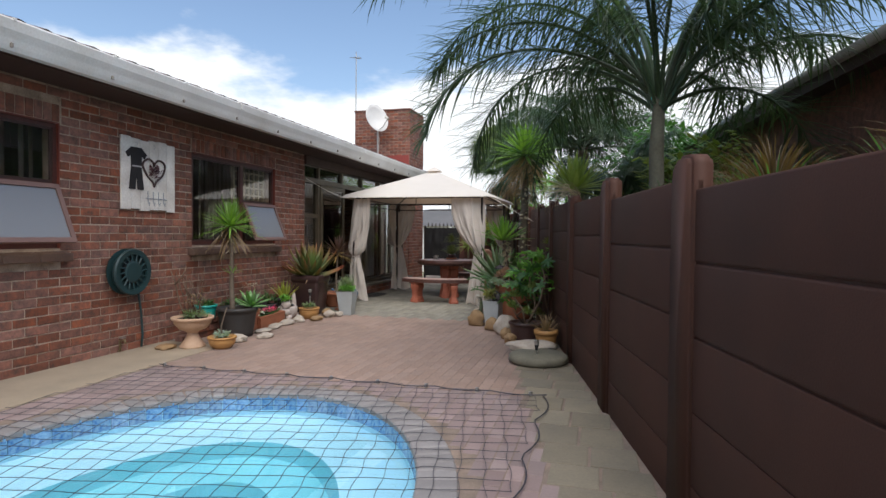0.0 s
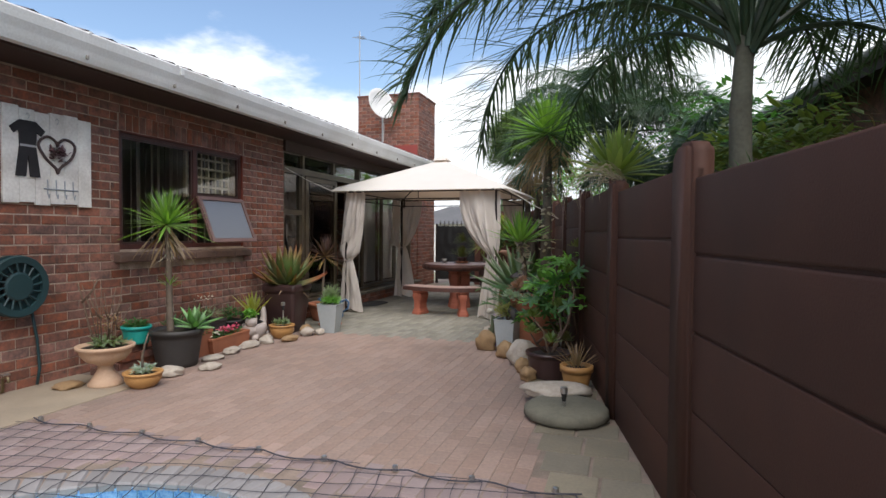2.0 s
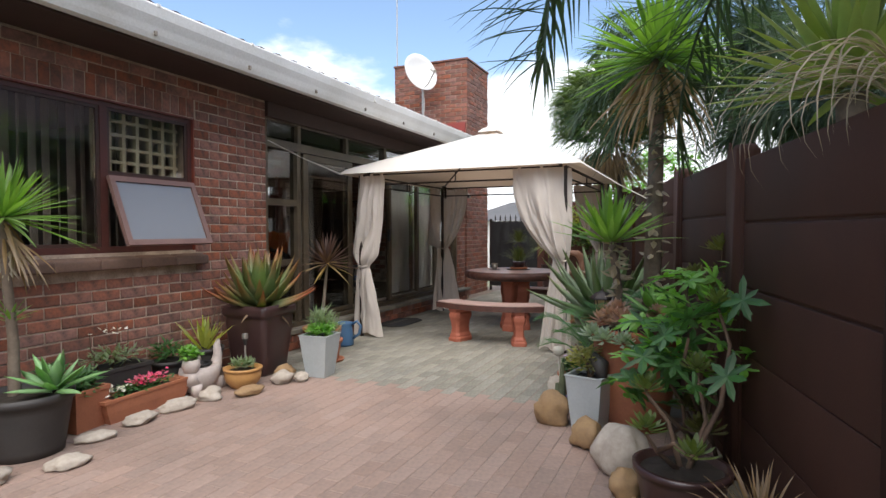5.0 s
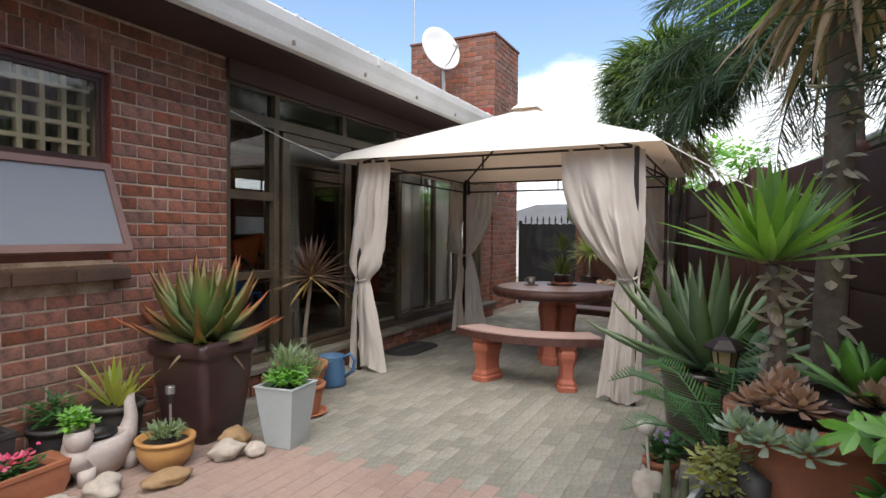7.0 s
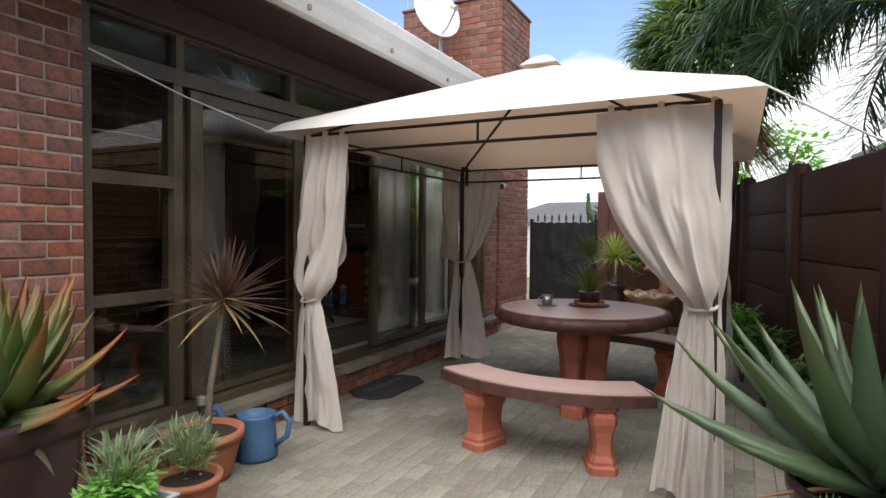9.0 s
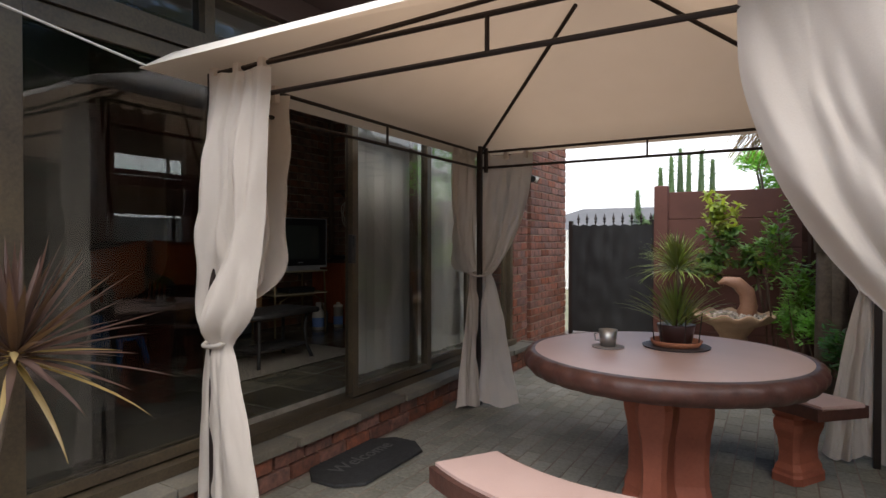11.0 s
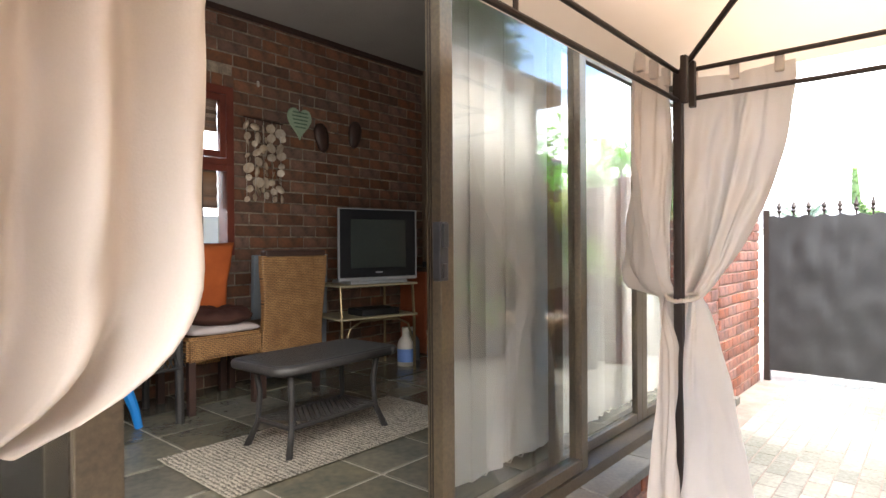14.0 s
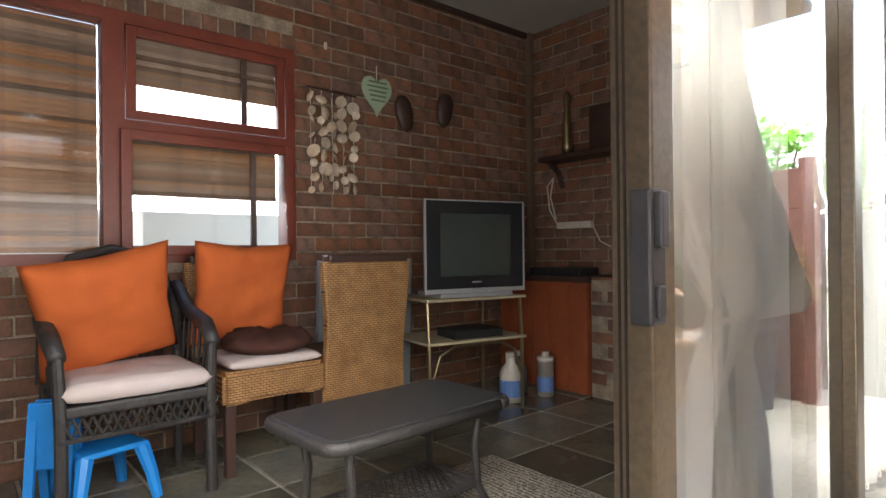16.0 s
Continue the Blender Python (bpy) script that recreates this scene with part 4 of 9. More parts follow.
ALOE_TIP = tipped("red_tipped_aloe_leaf", (0.20, 0.29, 0.09), (0.42, 0.10, 0.05), 0.34, 0.66)
ALOE_BLUSH = tipped("blushed_aloe_leaf", (0.23, 0.27, 0.085), (0.42, 0.085, 0.05), 0.22, 0.56)
ALOE_GREY = tipped("long_grey_green_aloe_leaf", (0.20, 0.285, 0.15), (0.27, 0.27, 0.14), 0.55, 0.95)
FRESH = leaf_mat("fresh_green_leaf", (0.20, 0.44, 0.06), (0.125, 0.29, 0.045))
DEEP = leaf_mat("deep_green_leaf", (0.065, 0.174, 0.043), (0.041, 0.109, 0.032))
MINT = leaf_mat("mint_agave_leaf", (0.290, 0.522, 0.203), (0.189, 0.377, 0.131))
HERB = leaf_mat("grey_green_herb", (0.232, 0.304, 0.160), (0.145, 0.203, 0.102))
BRONZE_LEAF = leaf_mat("bronze_cordyline_leaf", (0.115, 0.058, 0.043), (0.06, 0.036, 0.032))
STRAW_LEAF = leaf_mat("yellowed_cordyline_leaf", (0.493, 0.362, 0.145), (0.319, 0.217, 0.087))
PINK_LEAF = leaf_mat("dusty_pink_succulent", (0.478, 0.275, 0.217), (0.290, 0.203, 0.160))
GREY_LEAF = leaf_mat("grey_blue_succulent", (0.348, 0.435, 0.348), (0.232, 0.290, 0.246))
PINK_FLOWER = leaf_mat("magenta_flower", (0.725, 0.087, 0.203), (0.522, 0.058, 0.131))
WHITE_FLOWER = leaf_mat("white_flower", (0.75, 0.72, 0.66), (0.6, 0.55, 0.5))
LILAC = leaf_mat("lilac_flower", (0.435, 0.290, 0.652), (0.319, 0.203, 0.507))
STEM = mat("brown_stem", (0.16, 0.10, 0.065), 0.9, 0, 0, 12.0, (0.09, 0.06, 0.04), 0.6, 60.0)
STEEL = mat("brushed_steel", (0.50, 0.49, 0.47), 0.35, 0.9, 0, 6.0, (0.40, 0.39, 0.37), 0.1, 90.0)
PLASTIC_BLACK = mat("black_plastic", (0.018, 0.018, 0.019), 0.4, 0, 0, 5.0, (0.013, 0.013, 0.014), 0.05, 60.0)
CREAM = mat("cream_plastic", (0.62, 0.58, 0.50), 0.5, 0, 0, 5.0, (0.5, 0.46, 0.4), 0.1, 60.0)


def round_pot(name, label, x, y, r, h, material, foot=0.72, rim=0.03, z=0.0, belly=0.0, soil=True, group="pots along the wall"):
    """A pot turned on a wheel, with a rim, a wall thickness and soil."""
    p = thing(name, label, "plant pot", x, y, z, 0, group)
    prof = [(0, 0), (r * foot, 0)]
    for i in range(1, 7):
        u = i / 7
        prof.append((r * (foot + (1 - foot) * u) + belly * math.sin(math.pi * u), (h - rim) * u))
    prof += [(r, h - rim), (r + 0.012, h - rim), (r + 0.014, h), (r - 0.012, h), (r - 0.02, h - 0.035), (0, h - 0.04)]
    part("body", lathe(bmesh.new(), prof, 32), material, p, "", True)
    if soil:
        bm = bmesh.new()
        lathe(bm, [(r - 0.014, h - 0.030), (r * 0.5, h - 0.018), (0, h - 0.012)][::-1], 20)
        for v in bm.verts:
            v.co.z += 0.008 * noise.noise(v.co * 22)
        part("soil", bm, SOIL, p)
    return p


def square_pot(name, label, x, y, top, foot, h, material, turn=0.0, rim=0.03, depth=None, z=0.0, group="pots along the wall"):
    p = thing(name, label, "plant pot", x, y, z, turn, group)
    bm = bmesh.new()
    k = (depth or top) / top
    def ring(w, zz):
        return [bm.verts.new((sx * w / 2, sy * w / 2 * k, zz)) for sx, sy in ((-1, -1), (1, -1), (1, 1), (-1, 1))]
    rings = [ring(foot, 0), ring(foot + (top - foot) * 0.5, (h - rim) * 0.55), ring(top - 0.012, h - rim), ring(top, h - rim + 0.004), ring(top, h), ring(top - 0.04, h), ring(top - 0.05, h - 0.05)]
    for a, b in zip(rings, rings[1:]):
        for i in range(4):
            bm.faces.new((a[i], a[(i + 1) % 4], b[(i + 1) % 4], b[i]))
    bm.faces.new(rings[0][::-1])
    upright = [e for e in bm.edges if abs(e.verts[0].co.z - e.verts[1].co.z) > 0.01 and e.calc_face_angle(0) > 0.8]
    bmesh.ops.bevel(bm, geom=upright, offset=0.014, segments=2, affect="EDGES")
    part("body", bm, material, p)
    w = top / 2 - 0.022
    part("soil", boxed(-w, w, -w * k, w * k, h - 0.06, h - 0.03), SOIL, p)
    return p


def leaves(owner, name, material, n, length, width, lift, droop, seed, z=0.0, spread=0.03, thick=0.0, fold=0.25, belly=0.35, singly=False, x=0.0, y=0.0, steps=6, label=""):
    """A rosette: n strap leaves, the inner ones steeper and shorter. lift and droop are (outer, inner) in radians."""
    random.seed(seed)
    bm = bmesh.new()
    made = []
    for i in range(n):
        u = i / max(1, n - 1)
        a = i * 2.39996 + random.uniform(-0.25, 0.25)
        li = lift[0] + (lift[1] - lift[0]) * u + random.uniform(-0.12, 0.12)
        dr = droop[0] + (droop[1] - droop[0]) * u + random.uniform(-0.15, 0.15)
        ln = length * random.uniform(0.82, 1.12) * (1 - 0.25 * u)
        rr = spread * (1 - u)
        blade(bm, (x + rr * math.cos(a), y + rr * math.sin(a), z + 0.04 * u), a, ln, width * random.uniform(0.85, 1.1), li, dr, fold, steps, thick, belly)
        if singly:
            made.append(part(name, bm, material, owner, label, True))
            bm = bmesh.new()
    if not singly:
        made.append(part(name, bm, material, owner, label, True))
    else:
        bm.free()
    return made


def small_leaves(bm, centre, size, n, leaf, seed, flat=0.6, up=0.3):
    """Many small pointed leaves filling an uneven clump."""
    random.seed(seed)
    for i in range(n):
        d = Vector((random.gauss(0, 1), random.gauss(0, 1), random.gauss(0, 1))).normalized()
        r = random.uniform(0.35, 1.0) * (0.75 + 0.5 * noise.noise(d * 2.1 + Vector((seed, 0, 0))))
        p = Vector(centre) + Vector((d.x * size[0], d.y * size[1], d.z * size[2])) * r
        a = math.atan2(d.y, d.x) + random.uniform(-0.9, 0.9)
        blade(bm, p, a, leaf * random.uniform(0.7, 1.2), leaf * flat * random.uniform(0.7, 1.1), up + random.uniform(-0.7, 0.6), random.uniform(0.2, 0.9), 0.3, 2, 0, 0.45)


def clump(owner, name, material, centre, size, n, leaf, seed, flat=0.6, up=0.3, label=""):
    bm = bmesh.new()
    small_leaves(bm, centre, size, n, leaf, seed, flat, up)
    return part(name, bm, material, owner, label)


def stems(owner, pts_list, radius, material=None, name="stem"):
    for pts in pts_list:
        bm = bmesh.new()
        tube(bm, pts, [radius * (1 - 0.5 * i / (len(pts) - 1)) for i in range(len(pts))], 6)
        part(name, bm, material or STEM, owner, "", True)


def rock(label, x, y, sx, sy, sz, material, seed, turn=0.0, z=0.0):
    bm = bmesh.new()
    bmesh.ops.create_icosphere(bm, subdivisions=3, radius=1.0)
    for v in bm.verts:
        d = v.co.normalized()
        k = 1 + 0.33 * noise.noise(d * 1.3 + Vector((seed * 3.7, 0, 0))) + 0.24 * noise.noise(d * 2.6 + Vector((0, seed * 2.3, 0))) + 0.04 * noise.noise(d * 8)
        v.co = Vector((d.x * sx * k, d.y * sy * k, max(-0.72, d.z * k) * sz))
    low = min(v.co.z for v in bm.verts)
    for v in bm.verts:
        v.co.z -= low
    o = part("stone", bm, material, None, "", True)
    o.matrix_basis = pose(x, y, z, 0, 0, turn)
    return tagged(o, label, "stone", "garden stones")


HUSK = leaf_mat("pale_leaf_husk", (0.44, 0.38, 0.31), (0.28, 0.22, 0.17), 0.8)


def yucca(name, label, x, y, z, trunk, head, n, length, width, material, seed, skirt=0, lift=(-0.35, 1.35), droop=(0.35, 0.1), r=0.03, scales=False, category="yucca"):
    """A bare trunk through points, a spiky head, and a skirt of dead leaves under it."""
    t = thing(name, label, category, x, y, z)
    bm = bmesh.new()
    fine = []
    for a, b in zip(trunk, trunk[1:]):
        for k in range(5):
            fine.append(Vector(a).lerp(Vector(b), k / 5))
    fine.append(Vector(trunk[-1]))
    tube(bm, fine, [r * (1.25 - 0.45 * i / len(fine)) * (1 + 0.10 * noise.noise((i * 0.9, seed, 0))) for i in range(len(fine))], 12)
    part("trunk", bm, BARK, t, "", True)
    if scales:
        random.seed(seed)
        for p in fine[len(fine) // 4:]:
            for k in range(7):
                a = random.uniform(0, 6.28)
                bm = bmesh.new()
                blade(bm, p + Vector((math.cos(a) * r * 0.8, math.sin(a) * r * 0.8, random.uniform(-0.05, 0.05))), a, random.uniform(0.06, 0.12), 0.045, random.uniform(-0.9, 0.5), random.uniform(-0.9, 0.9), 0.5, 3)
                part("leaf_scar", bm, HUSK, t)
    hx_, hy_, hz_ = head
    leaves(t, "crown", material, n, length, width, lift, droop, seed, hz_, 0.04, 0, 0.3, 0.3, False, hx_, hy_)
    if skirt:
        bm = bmesh.new()
        random.seed(seed + 1)
        for i in range(skirt):
            a = random.uniform(0, 6.28)
            blade(bm, (hx_ + 0.04 * math.cos(a), hy_ + 0.04 * math.sin(a), hz_ - random.uniform(0.0, 0.16)), a, length * random.uniform(0.6, 1.05), width * 0.8, random.uniform(-1.0, -0.6), random.uniform(0.4, 0.8), 0.5, 6)
        part("dead_leaves", bm, DRY_LEAF, t, "skirt of hanging dry leaves")
    return t


# -- the row along the house wall
urn = thing("garden_urn", "cream clay pedestal urn with a sparse dry plant", "urn", -3.58, 4.10, 0)
part("body", lathe(bmesh.new(), [(0, 0), (0.135, 0), (0.14, 0.02), (0.11, 0.06), (0.065, 0.13), (0.055, 0.165), (0.08, 0.185), (0.15, 0.215), (0.195, 0.27), (0.205, 0.31), (0.225, 0.315), (0.228, 0.345), (0.205, 0.345), (0.19, 0.31), (0, 0.30)], 36), CREAM_CLAY, urn, "", True)
part("soil", lathe(bmesh.new(), [(0, 0.325), (0.195, 0.318)], 20), SOIL, urn)
stems(urn, [[(-0.05, -0.04, 0.3), (-0.16, -0.02, 0.5), (-0.2, -0.05, 0.75), (-0.26, -0.04, 0.86)], [(0.02, 0, 0.3), (0.08, 0.02, 0.45), (0.06, 0.08, 0.62)], [(0.0, 0.05, 0.3), (-0.06, 0.1, 0.44), (-0.13, 0.12, 0.56)], [(-0.2, -0.05, 0.7), (-0.12, -0.02, 0.8), (-0.1, 0.02, 0.9)]], 0.011)
random.seed(77)
for k in range(9):
    a, r_ = k * 0.72, random.uniform(0.10, 0.24)
    top_ = random.uniform(0.55, 0.92)
    stems(urn, [[(0.05 * math.cos(a), 0.05 * math.sin(a), 0.3), (r_ * 0.6 * math.cos(a), r_ * 0.6 * math.sin(a), 0.3 + (top_ - 0.3) * 0.5), (r_ * math.cos(a + 0.3), r_ * math.sin(a + 0.3), top_)], [(r_ * 0.6 * math.cos(a), r_ * 0.6 * math.sin(a), 0.3 + (top_ - 0.3) * 0.5), (r_ * 1.1 * math.cos(a - 0.4), r_ * 1.1 * math.sin(a - 0.4), top_ * 0.86)]], 0.0055)
clump(urn, "foliage", HERB, (0.02, 0, 0.37), (0.17, 0.17, 0.06), 150, 0.07, 5, 0.4)
clump(urn, "dry_foliage", DRY_LEAF, (0.0, 0.06, 0.52), (0.14, 0.14, 0.12), 34, 0.06, 6, 0.4)
bowl = round_pot("clay_bowl", "ochre clay bowl with a small grey succulent", -3.24, 4.16, 0.145, 0.13, OCHRE_CLAY, 0.62, 0.02, 0, 0.02)
clump(bowl, "foliage", GREY_LEAF, (0, 0, 0.15), (0.11, 0.11, 0.045), 160, 0.045, 8, 0.5)
stems(bowl, [[(0.0, 0, 0.1), (-0.02, 0.01, 0.24), (0.04, -0.02, 0.36), (0.07, -0.01, 0.46)]], 0.012, BARK)
dark = round_pot("plant_pot", "large charcoal pot with a yucca stem", -3.56, 4.90, 0.235, 0.36, DARK_POT, 0.80, 0.05)
yucca("yucca", "young yucca with a bare stem and spiky green head", -3.60, 4.86, 0.30, [(0, 0, 0), (-0.03, 0.02, 0.35), (0.01, -0.03, 0.72), (-0.01, -0.03, 1.08)], (-0.01, -0.03, 1.07), 110, 0.44, 0.028, YUCCA, 21, 22, (-0.35, 1.4), (0.25, 0.05), 0.027)
random.seed(22)
husks = thing("yucca_husks", "curled pale dead leaves clinging to the yucca stem", "dead leaves", -3.60, 4.84, 1.10)
for i in range(26):
    bm = bmesh.new()
    blade(bm, (random.uniform(-0.02, 0.02), random.uniform(-0.02, 0.02), random.uniform(0.0, 0.20)), random.uniform(0, 6.28), random.uniform(0.08, 0.16), 0.022, random.uniform(-1.4, -0.7), random.uniform(-0.6, 0.6), 0.5, 4)
    part("husk", bm, HUSK, husks)
side = thing("yucca_shoot", "small green side shoot on the yucca stem", "yucca", -3.60, 4.85, 0.78)
leaves(side, "leaf", YUCCA, 16, 0.15, 0.018, (0.3, 1.2), (0.4, 0.1), 23)
agave = thing("agave", "pale green soft agave rosette in the pot", "agave", -3.42, 4.98, 0.36)
leaves(agave, "leaf", MINT, 17, 0.27, 0.075, (0.15, 1.3), (0.5, 0.15), 25, 0, 0.03, 0.004, 0.35, 0.5, True)
for i, (bx, by, bz) in enumerate(((-3.92, 4.62, 0.0), (-3.92, 4.84, 0.0), (-3.90, 4.63, 0.075), (-3.90, 4.85, 0.075), (-3.92, 4.74, 0.15), (-3.93, 4.40, 0.0), (-3.92, 4.55, 0.15))):
    b = part("loose_brick", boxed(-0.052, 0.052, -0.105, 0.105, 0, 0.072, 0.004), RED_BRICK, None)
    b.matrix_basis = pose(bx, by, bz, 0, 0, (i * 37) % 9 - 4)
    tagged(b, "loose stacked brown brick under the teal pot", "brick", "loose bricks")
teal = round_pot("plant_pot", "bright teal plastic pot with low green leaves", -3.90, 4.74, 0.125, 0.17, TEAL_POT, 0.86, 0.03, 0.224)
clump(teal, "foliage", DEEP, (0, 0, 0.18), (0.12, 0.12, 0.05), 120, 0.06, 31, 0.5)
sq = square_pot("plant_pot", "weathered terracotta square pot", -3.70, 5.30, 0.27, 0.22, 0.27, TERRACOTTA, 8)
clump(sq, "foliage", DEEP, (0, 0, 0.30), (0.15, 0.15, 0.10), 160, 0.09, 33, 0.35)
trough = square_pot("flower_trough", "terracotta trough with pink and white flowers", -3.66, 5.74, 0.20, 0.17, 0.165, TERRACOTTA, 4, 0.025, 0.76)
clump(trough, "foliage", DEEP, (0, 0, 0.18), (0.09, 0.34, 0.05), 260, 0.045, 35, 0.7)
clump(trough, "pink_flower", PINK_FLOWER, (0, 0.08, 0.215), (0.08, 0.27, 0.045), 110, 0.034, 36, 0.9)
clump(trough, "white_flower", WHITE_FLOWER, (0, -0.22, 0.205), (0.07, 0.16, 0.03), 34, 0.034, 37, 0.9)
boxp = square_pot("plant_pot", "dark brown planter box with straggly weeds", -3.94, 5.72, 0.24, 0.20, 0.30, DARK_POT, 0, 0.03, 0.52)
clump(boxp, "foliage", HERB, (0, 0, 0.37), (0.13, 0.28, 0.10), 180, 0.07, 39, 0.3)
stems(boxp, [[(0, 0.1, 0.28), (0.02, 0.12, 0.42), (0.05, 0.1, 0.55)], [(0, -0.1, 0.28), (0.0, -0.16, 0.45), (0.05, -0.2, 0.58)], [(0, 0, 0.28), (0.03, 0.02, 0.4), (0.0, 0.05, 0.6)]], 0.006)
clump(boxp, "flower", WHITE_FLOWER, (0.04, -0.02, 0.56), (0.05, 0.26, 0.05), 14, 0.03, 40, 0.9)
for k, (bx, by) in enumerate(((-3.93, 5.28), (-3.95, 6.22))):
    p = round_pot("plant_pot", "small dark pot with green weeds at the wall", bx, by, 0.12, 0.24, DARK_POT, 0.8)
    clump(p, "foliage", DEEP, (0, 0, 0.32), (0.14, 0.14, 0.12), 130, 0.08, 41 + k, 0.3)
# the white cat-shaped planter
cat_bm = bmesh.new()
lathe(cat_bm, [(0, 0.02), (0.10, 0.02), (0.125, 0.08), (0.14, 0.15), (0.13, 0.20), (0.10, 0.21), (0.095, 0.18), (0, 0.17)], 24, 0, 0, 1.35)
lathe(cat_bm, [(0, 0.17), (0.055, 0.19), (0.07, 0.24), (0.062, 0.285), (0.05, 0.29), (0.04, 0.27), (0, 0.26)], 20, 0.04, -0.14)
tube(cat_bm, [(0.03, -0.13, 0.1), (0.04, -0.14, 0.2)], [0.075, 0.05], 14)
tube(cat_bm, [(0, 0.13, 0.10), (0.0, 0.19, 0.17), (0.01, 0.205, 0.26), (0.01, 0.195, 0.34), (0.01, 0.215, 0.39)], [0.07, 0.052, 0.036, 0.030, 0.012], 12)
for ex in (-0.03, 0.05):
    tube(cat_bm, [(0.05 + ex * 0.4, -0.14 + ex, 0.28), (0.055 + ex * 0.4, -0.14 + ex * 1.1, 0.325)], [0.022, 0.003], 8)
for sx, sy in ((0.08, -0.13), (-0.06, -0.13), (0.07, 0.14), (-0.06, 0.14)):
    tube(cat_bm, [(sx, sy, 0), (sx, sy, 0.09)], [0.04, 0.045], 10)
cat = part("cat_planter", cat_bm, WHITE_CLAY, None, "", True)
cat.matrix_basis = pose(-3.66, 6.28, 0.0, 0, 0, 6)
tagged(cat, "white-washed clay planter in a cat's shape, tail up", "planter")
catp = thing("herb", "bright green herb growing from the cat planter's head", "plant", -3.62, 6.14, 0.27)
clump(catp, "foliage", FRESH, (0, 0, 0.07), (0.09, 0.09, 0.07), 130, 0.05, 45, 0.7)
inner = round_pot("inner_pot", "black bowl of soil set in the cat planter", -3.66, 6.28, 0.085, 0.06, PLASTIC_BLACK, 0.8, 0.015, 0.17)
bowl2 = round_pot("clay_bowl", "round ochre clay bowl with green succulents", -3.43, 6.52, 0.145, 0.165, OCHRE_CLAY, 0.62, 0.02, 0, 0.025)
clump(bowl2, "foliage", HERB, (0, 0, 0.19), (0.12, 0.12, 0.05), 170, 0.055, 47, 0.35, 0.6)
def solar(x, y, z, h, label="small steel solar garden light on a stake"):
    s = thing("solar_light", label, "garden light", x, y, z, 0, "solar lights")
    part("stake", tube(bmesh.new(), [(0, 0, 0), (0, 0, h - 0.10)], 0.008, 8), STEEL, s)
    part("lens", lathe(bmesh.new(), [(0, h - 0.10), (0.012, h - 0.10), (0.022, h - 0.045), (0, h - 0.045)], 14), PLASTIC_BLACK, s)
    part("cap", lathe(bmesh.new(), [(0, h - 0.046), (0.026, h - 0.044), (0.026, h - 0.004), (0.02, h), (0, h)], 16), STEEL, s)
solar(-3.44, 6.56, 0.12, 0.32)
vp = round_pot("plant_pot", "black pot with a yellow-green variegated plant", -3.86, 6.52, 0.15, 0.30, DARK_POT, 0.8)
leaves(vp, "leaf", leaf_mat("variegated_leaf", (0.493, 0.478, 0.087), (0.203, 0.290, 0.058)), 18, 0.32, 0.045, (0.7, 1.45), (0.3, 0.05), 49, 0.28, 0.04)
stems(vp, [[(0.02, 0.1, 0.26), (0.04, 0.12, 0.45), (0.03, 0.14, 0.58)], [(0.0, 0.05, 0.26), (0.0, 0.09, 0.5), (0.04, 0.1, 0.62)]], 0.008)
tall = thing("tall_planter", "tall aubergine glazed planter with a rolled rim and an aloe", "plant pot", -3.66, 6.99, 0, 3, "pots along the wall")
bm = bmesh.new()
rows = []
for w_, zz in ((0.34, 0.0), (0.36, 0.02), (0.385, 0.14), (0.42, 0.30), (0.445, 0.42), (0.45, 0.50), (0.445, 0.525), (0.475, 0.535), (0.495, 0.555), (0.498, 0.60), (0.48, 0.628), (0.45, 0.635), (0.43, 0.62), (0.42, 0.575)):
    ring_ = []
    for sx, sy, a0 in ((1, 1, 0), (-1, 1, 90), (-1, -1, 180), (1, -1, 270)):
        for q in range(5):
            a = radians(a0 + 22.5 * q)
            ring_.append(bm.verts.new((sx * (w_ / 2 - 0.05) + 0.05 * math.cos(a), sy * (w_ / 2 - 0.05) + 0.05 * math.sin(a), zz)))
    rows.append(ring_)
for p_, q_ in zip(rows, rows[1:]):
    for k in range(20):
        bm.faces.new((p_[k], p_[(k + 1) % 20], q_[(k + 1) % 20], q_[k]))
bm.faces.new(rows[0][::-1])
part("body", bm, BROWN_POT, tall, "", True)
part("soil", boxed(-0.205, 0.205, -0.205, 0.205, 0.57, 0.60, 0.01), SOIL, tall)
aloe = thing("aloe", "broad aloe with green leaves reddened at the tips", "aloe", -3.66, 6.99, 0.60)
leaves(aloe, "leaf", ALOE_TIP, 26, 0.60, 0.125, (0.62, 1.42), (-0.35, -0.15), 51, 0.03, 0.05, 0.020, 0.55, 0.14, True)
leaves(aloe, "red_leaf", ALOE_BLUSH, 24, 0.56, 0.105, (0.10, 0.75), (-0.55, -0.5), 53, 0.0, 0.07, 0.016, 0.55, 0.14, True, label="aloe leaf reddened towards its tip")
leaves(aloe, "dry_leaf", DRY_LEAF, 10, 0.30, 0.04, (-0.3, 0.2), (0.9, 0.6), 54, 0.0, 0.08, 0, 0.5, 0.3, True, label="curled dry leaf")
gp = square_pot("plant_pot", "pale grey glazed tapered pot of green herbs", -3.07, 7.10, 0.28, 0.18, 0.375, PALE_POT, 6, 0.012)
clump(gp, "foliage", FRESH, (0, 0, 0.42), (0.16, 0.16, 0.08), 520, 0.042, 55, 0.6)
clump(gp, "lavender", HERB, (0.0, 0.02, 0.50), (0.13, 0.13, 0.12), 150, 0.09, 56, 0.15, 1.0)
tp = round_pot("plant_pot", "terracotta pot with grey-green lavender", -3.36, 7.62, 0.14, 0.22, TERRACOTTA, 0.74)
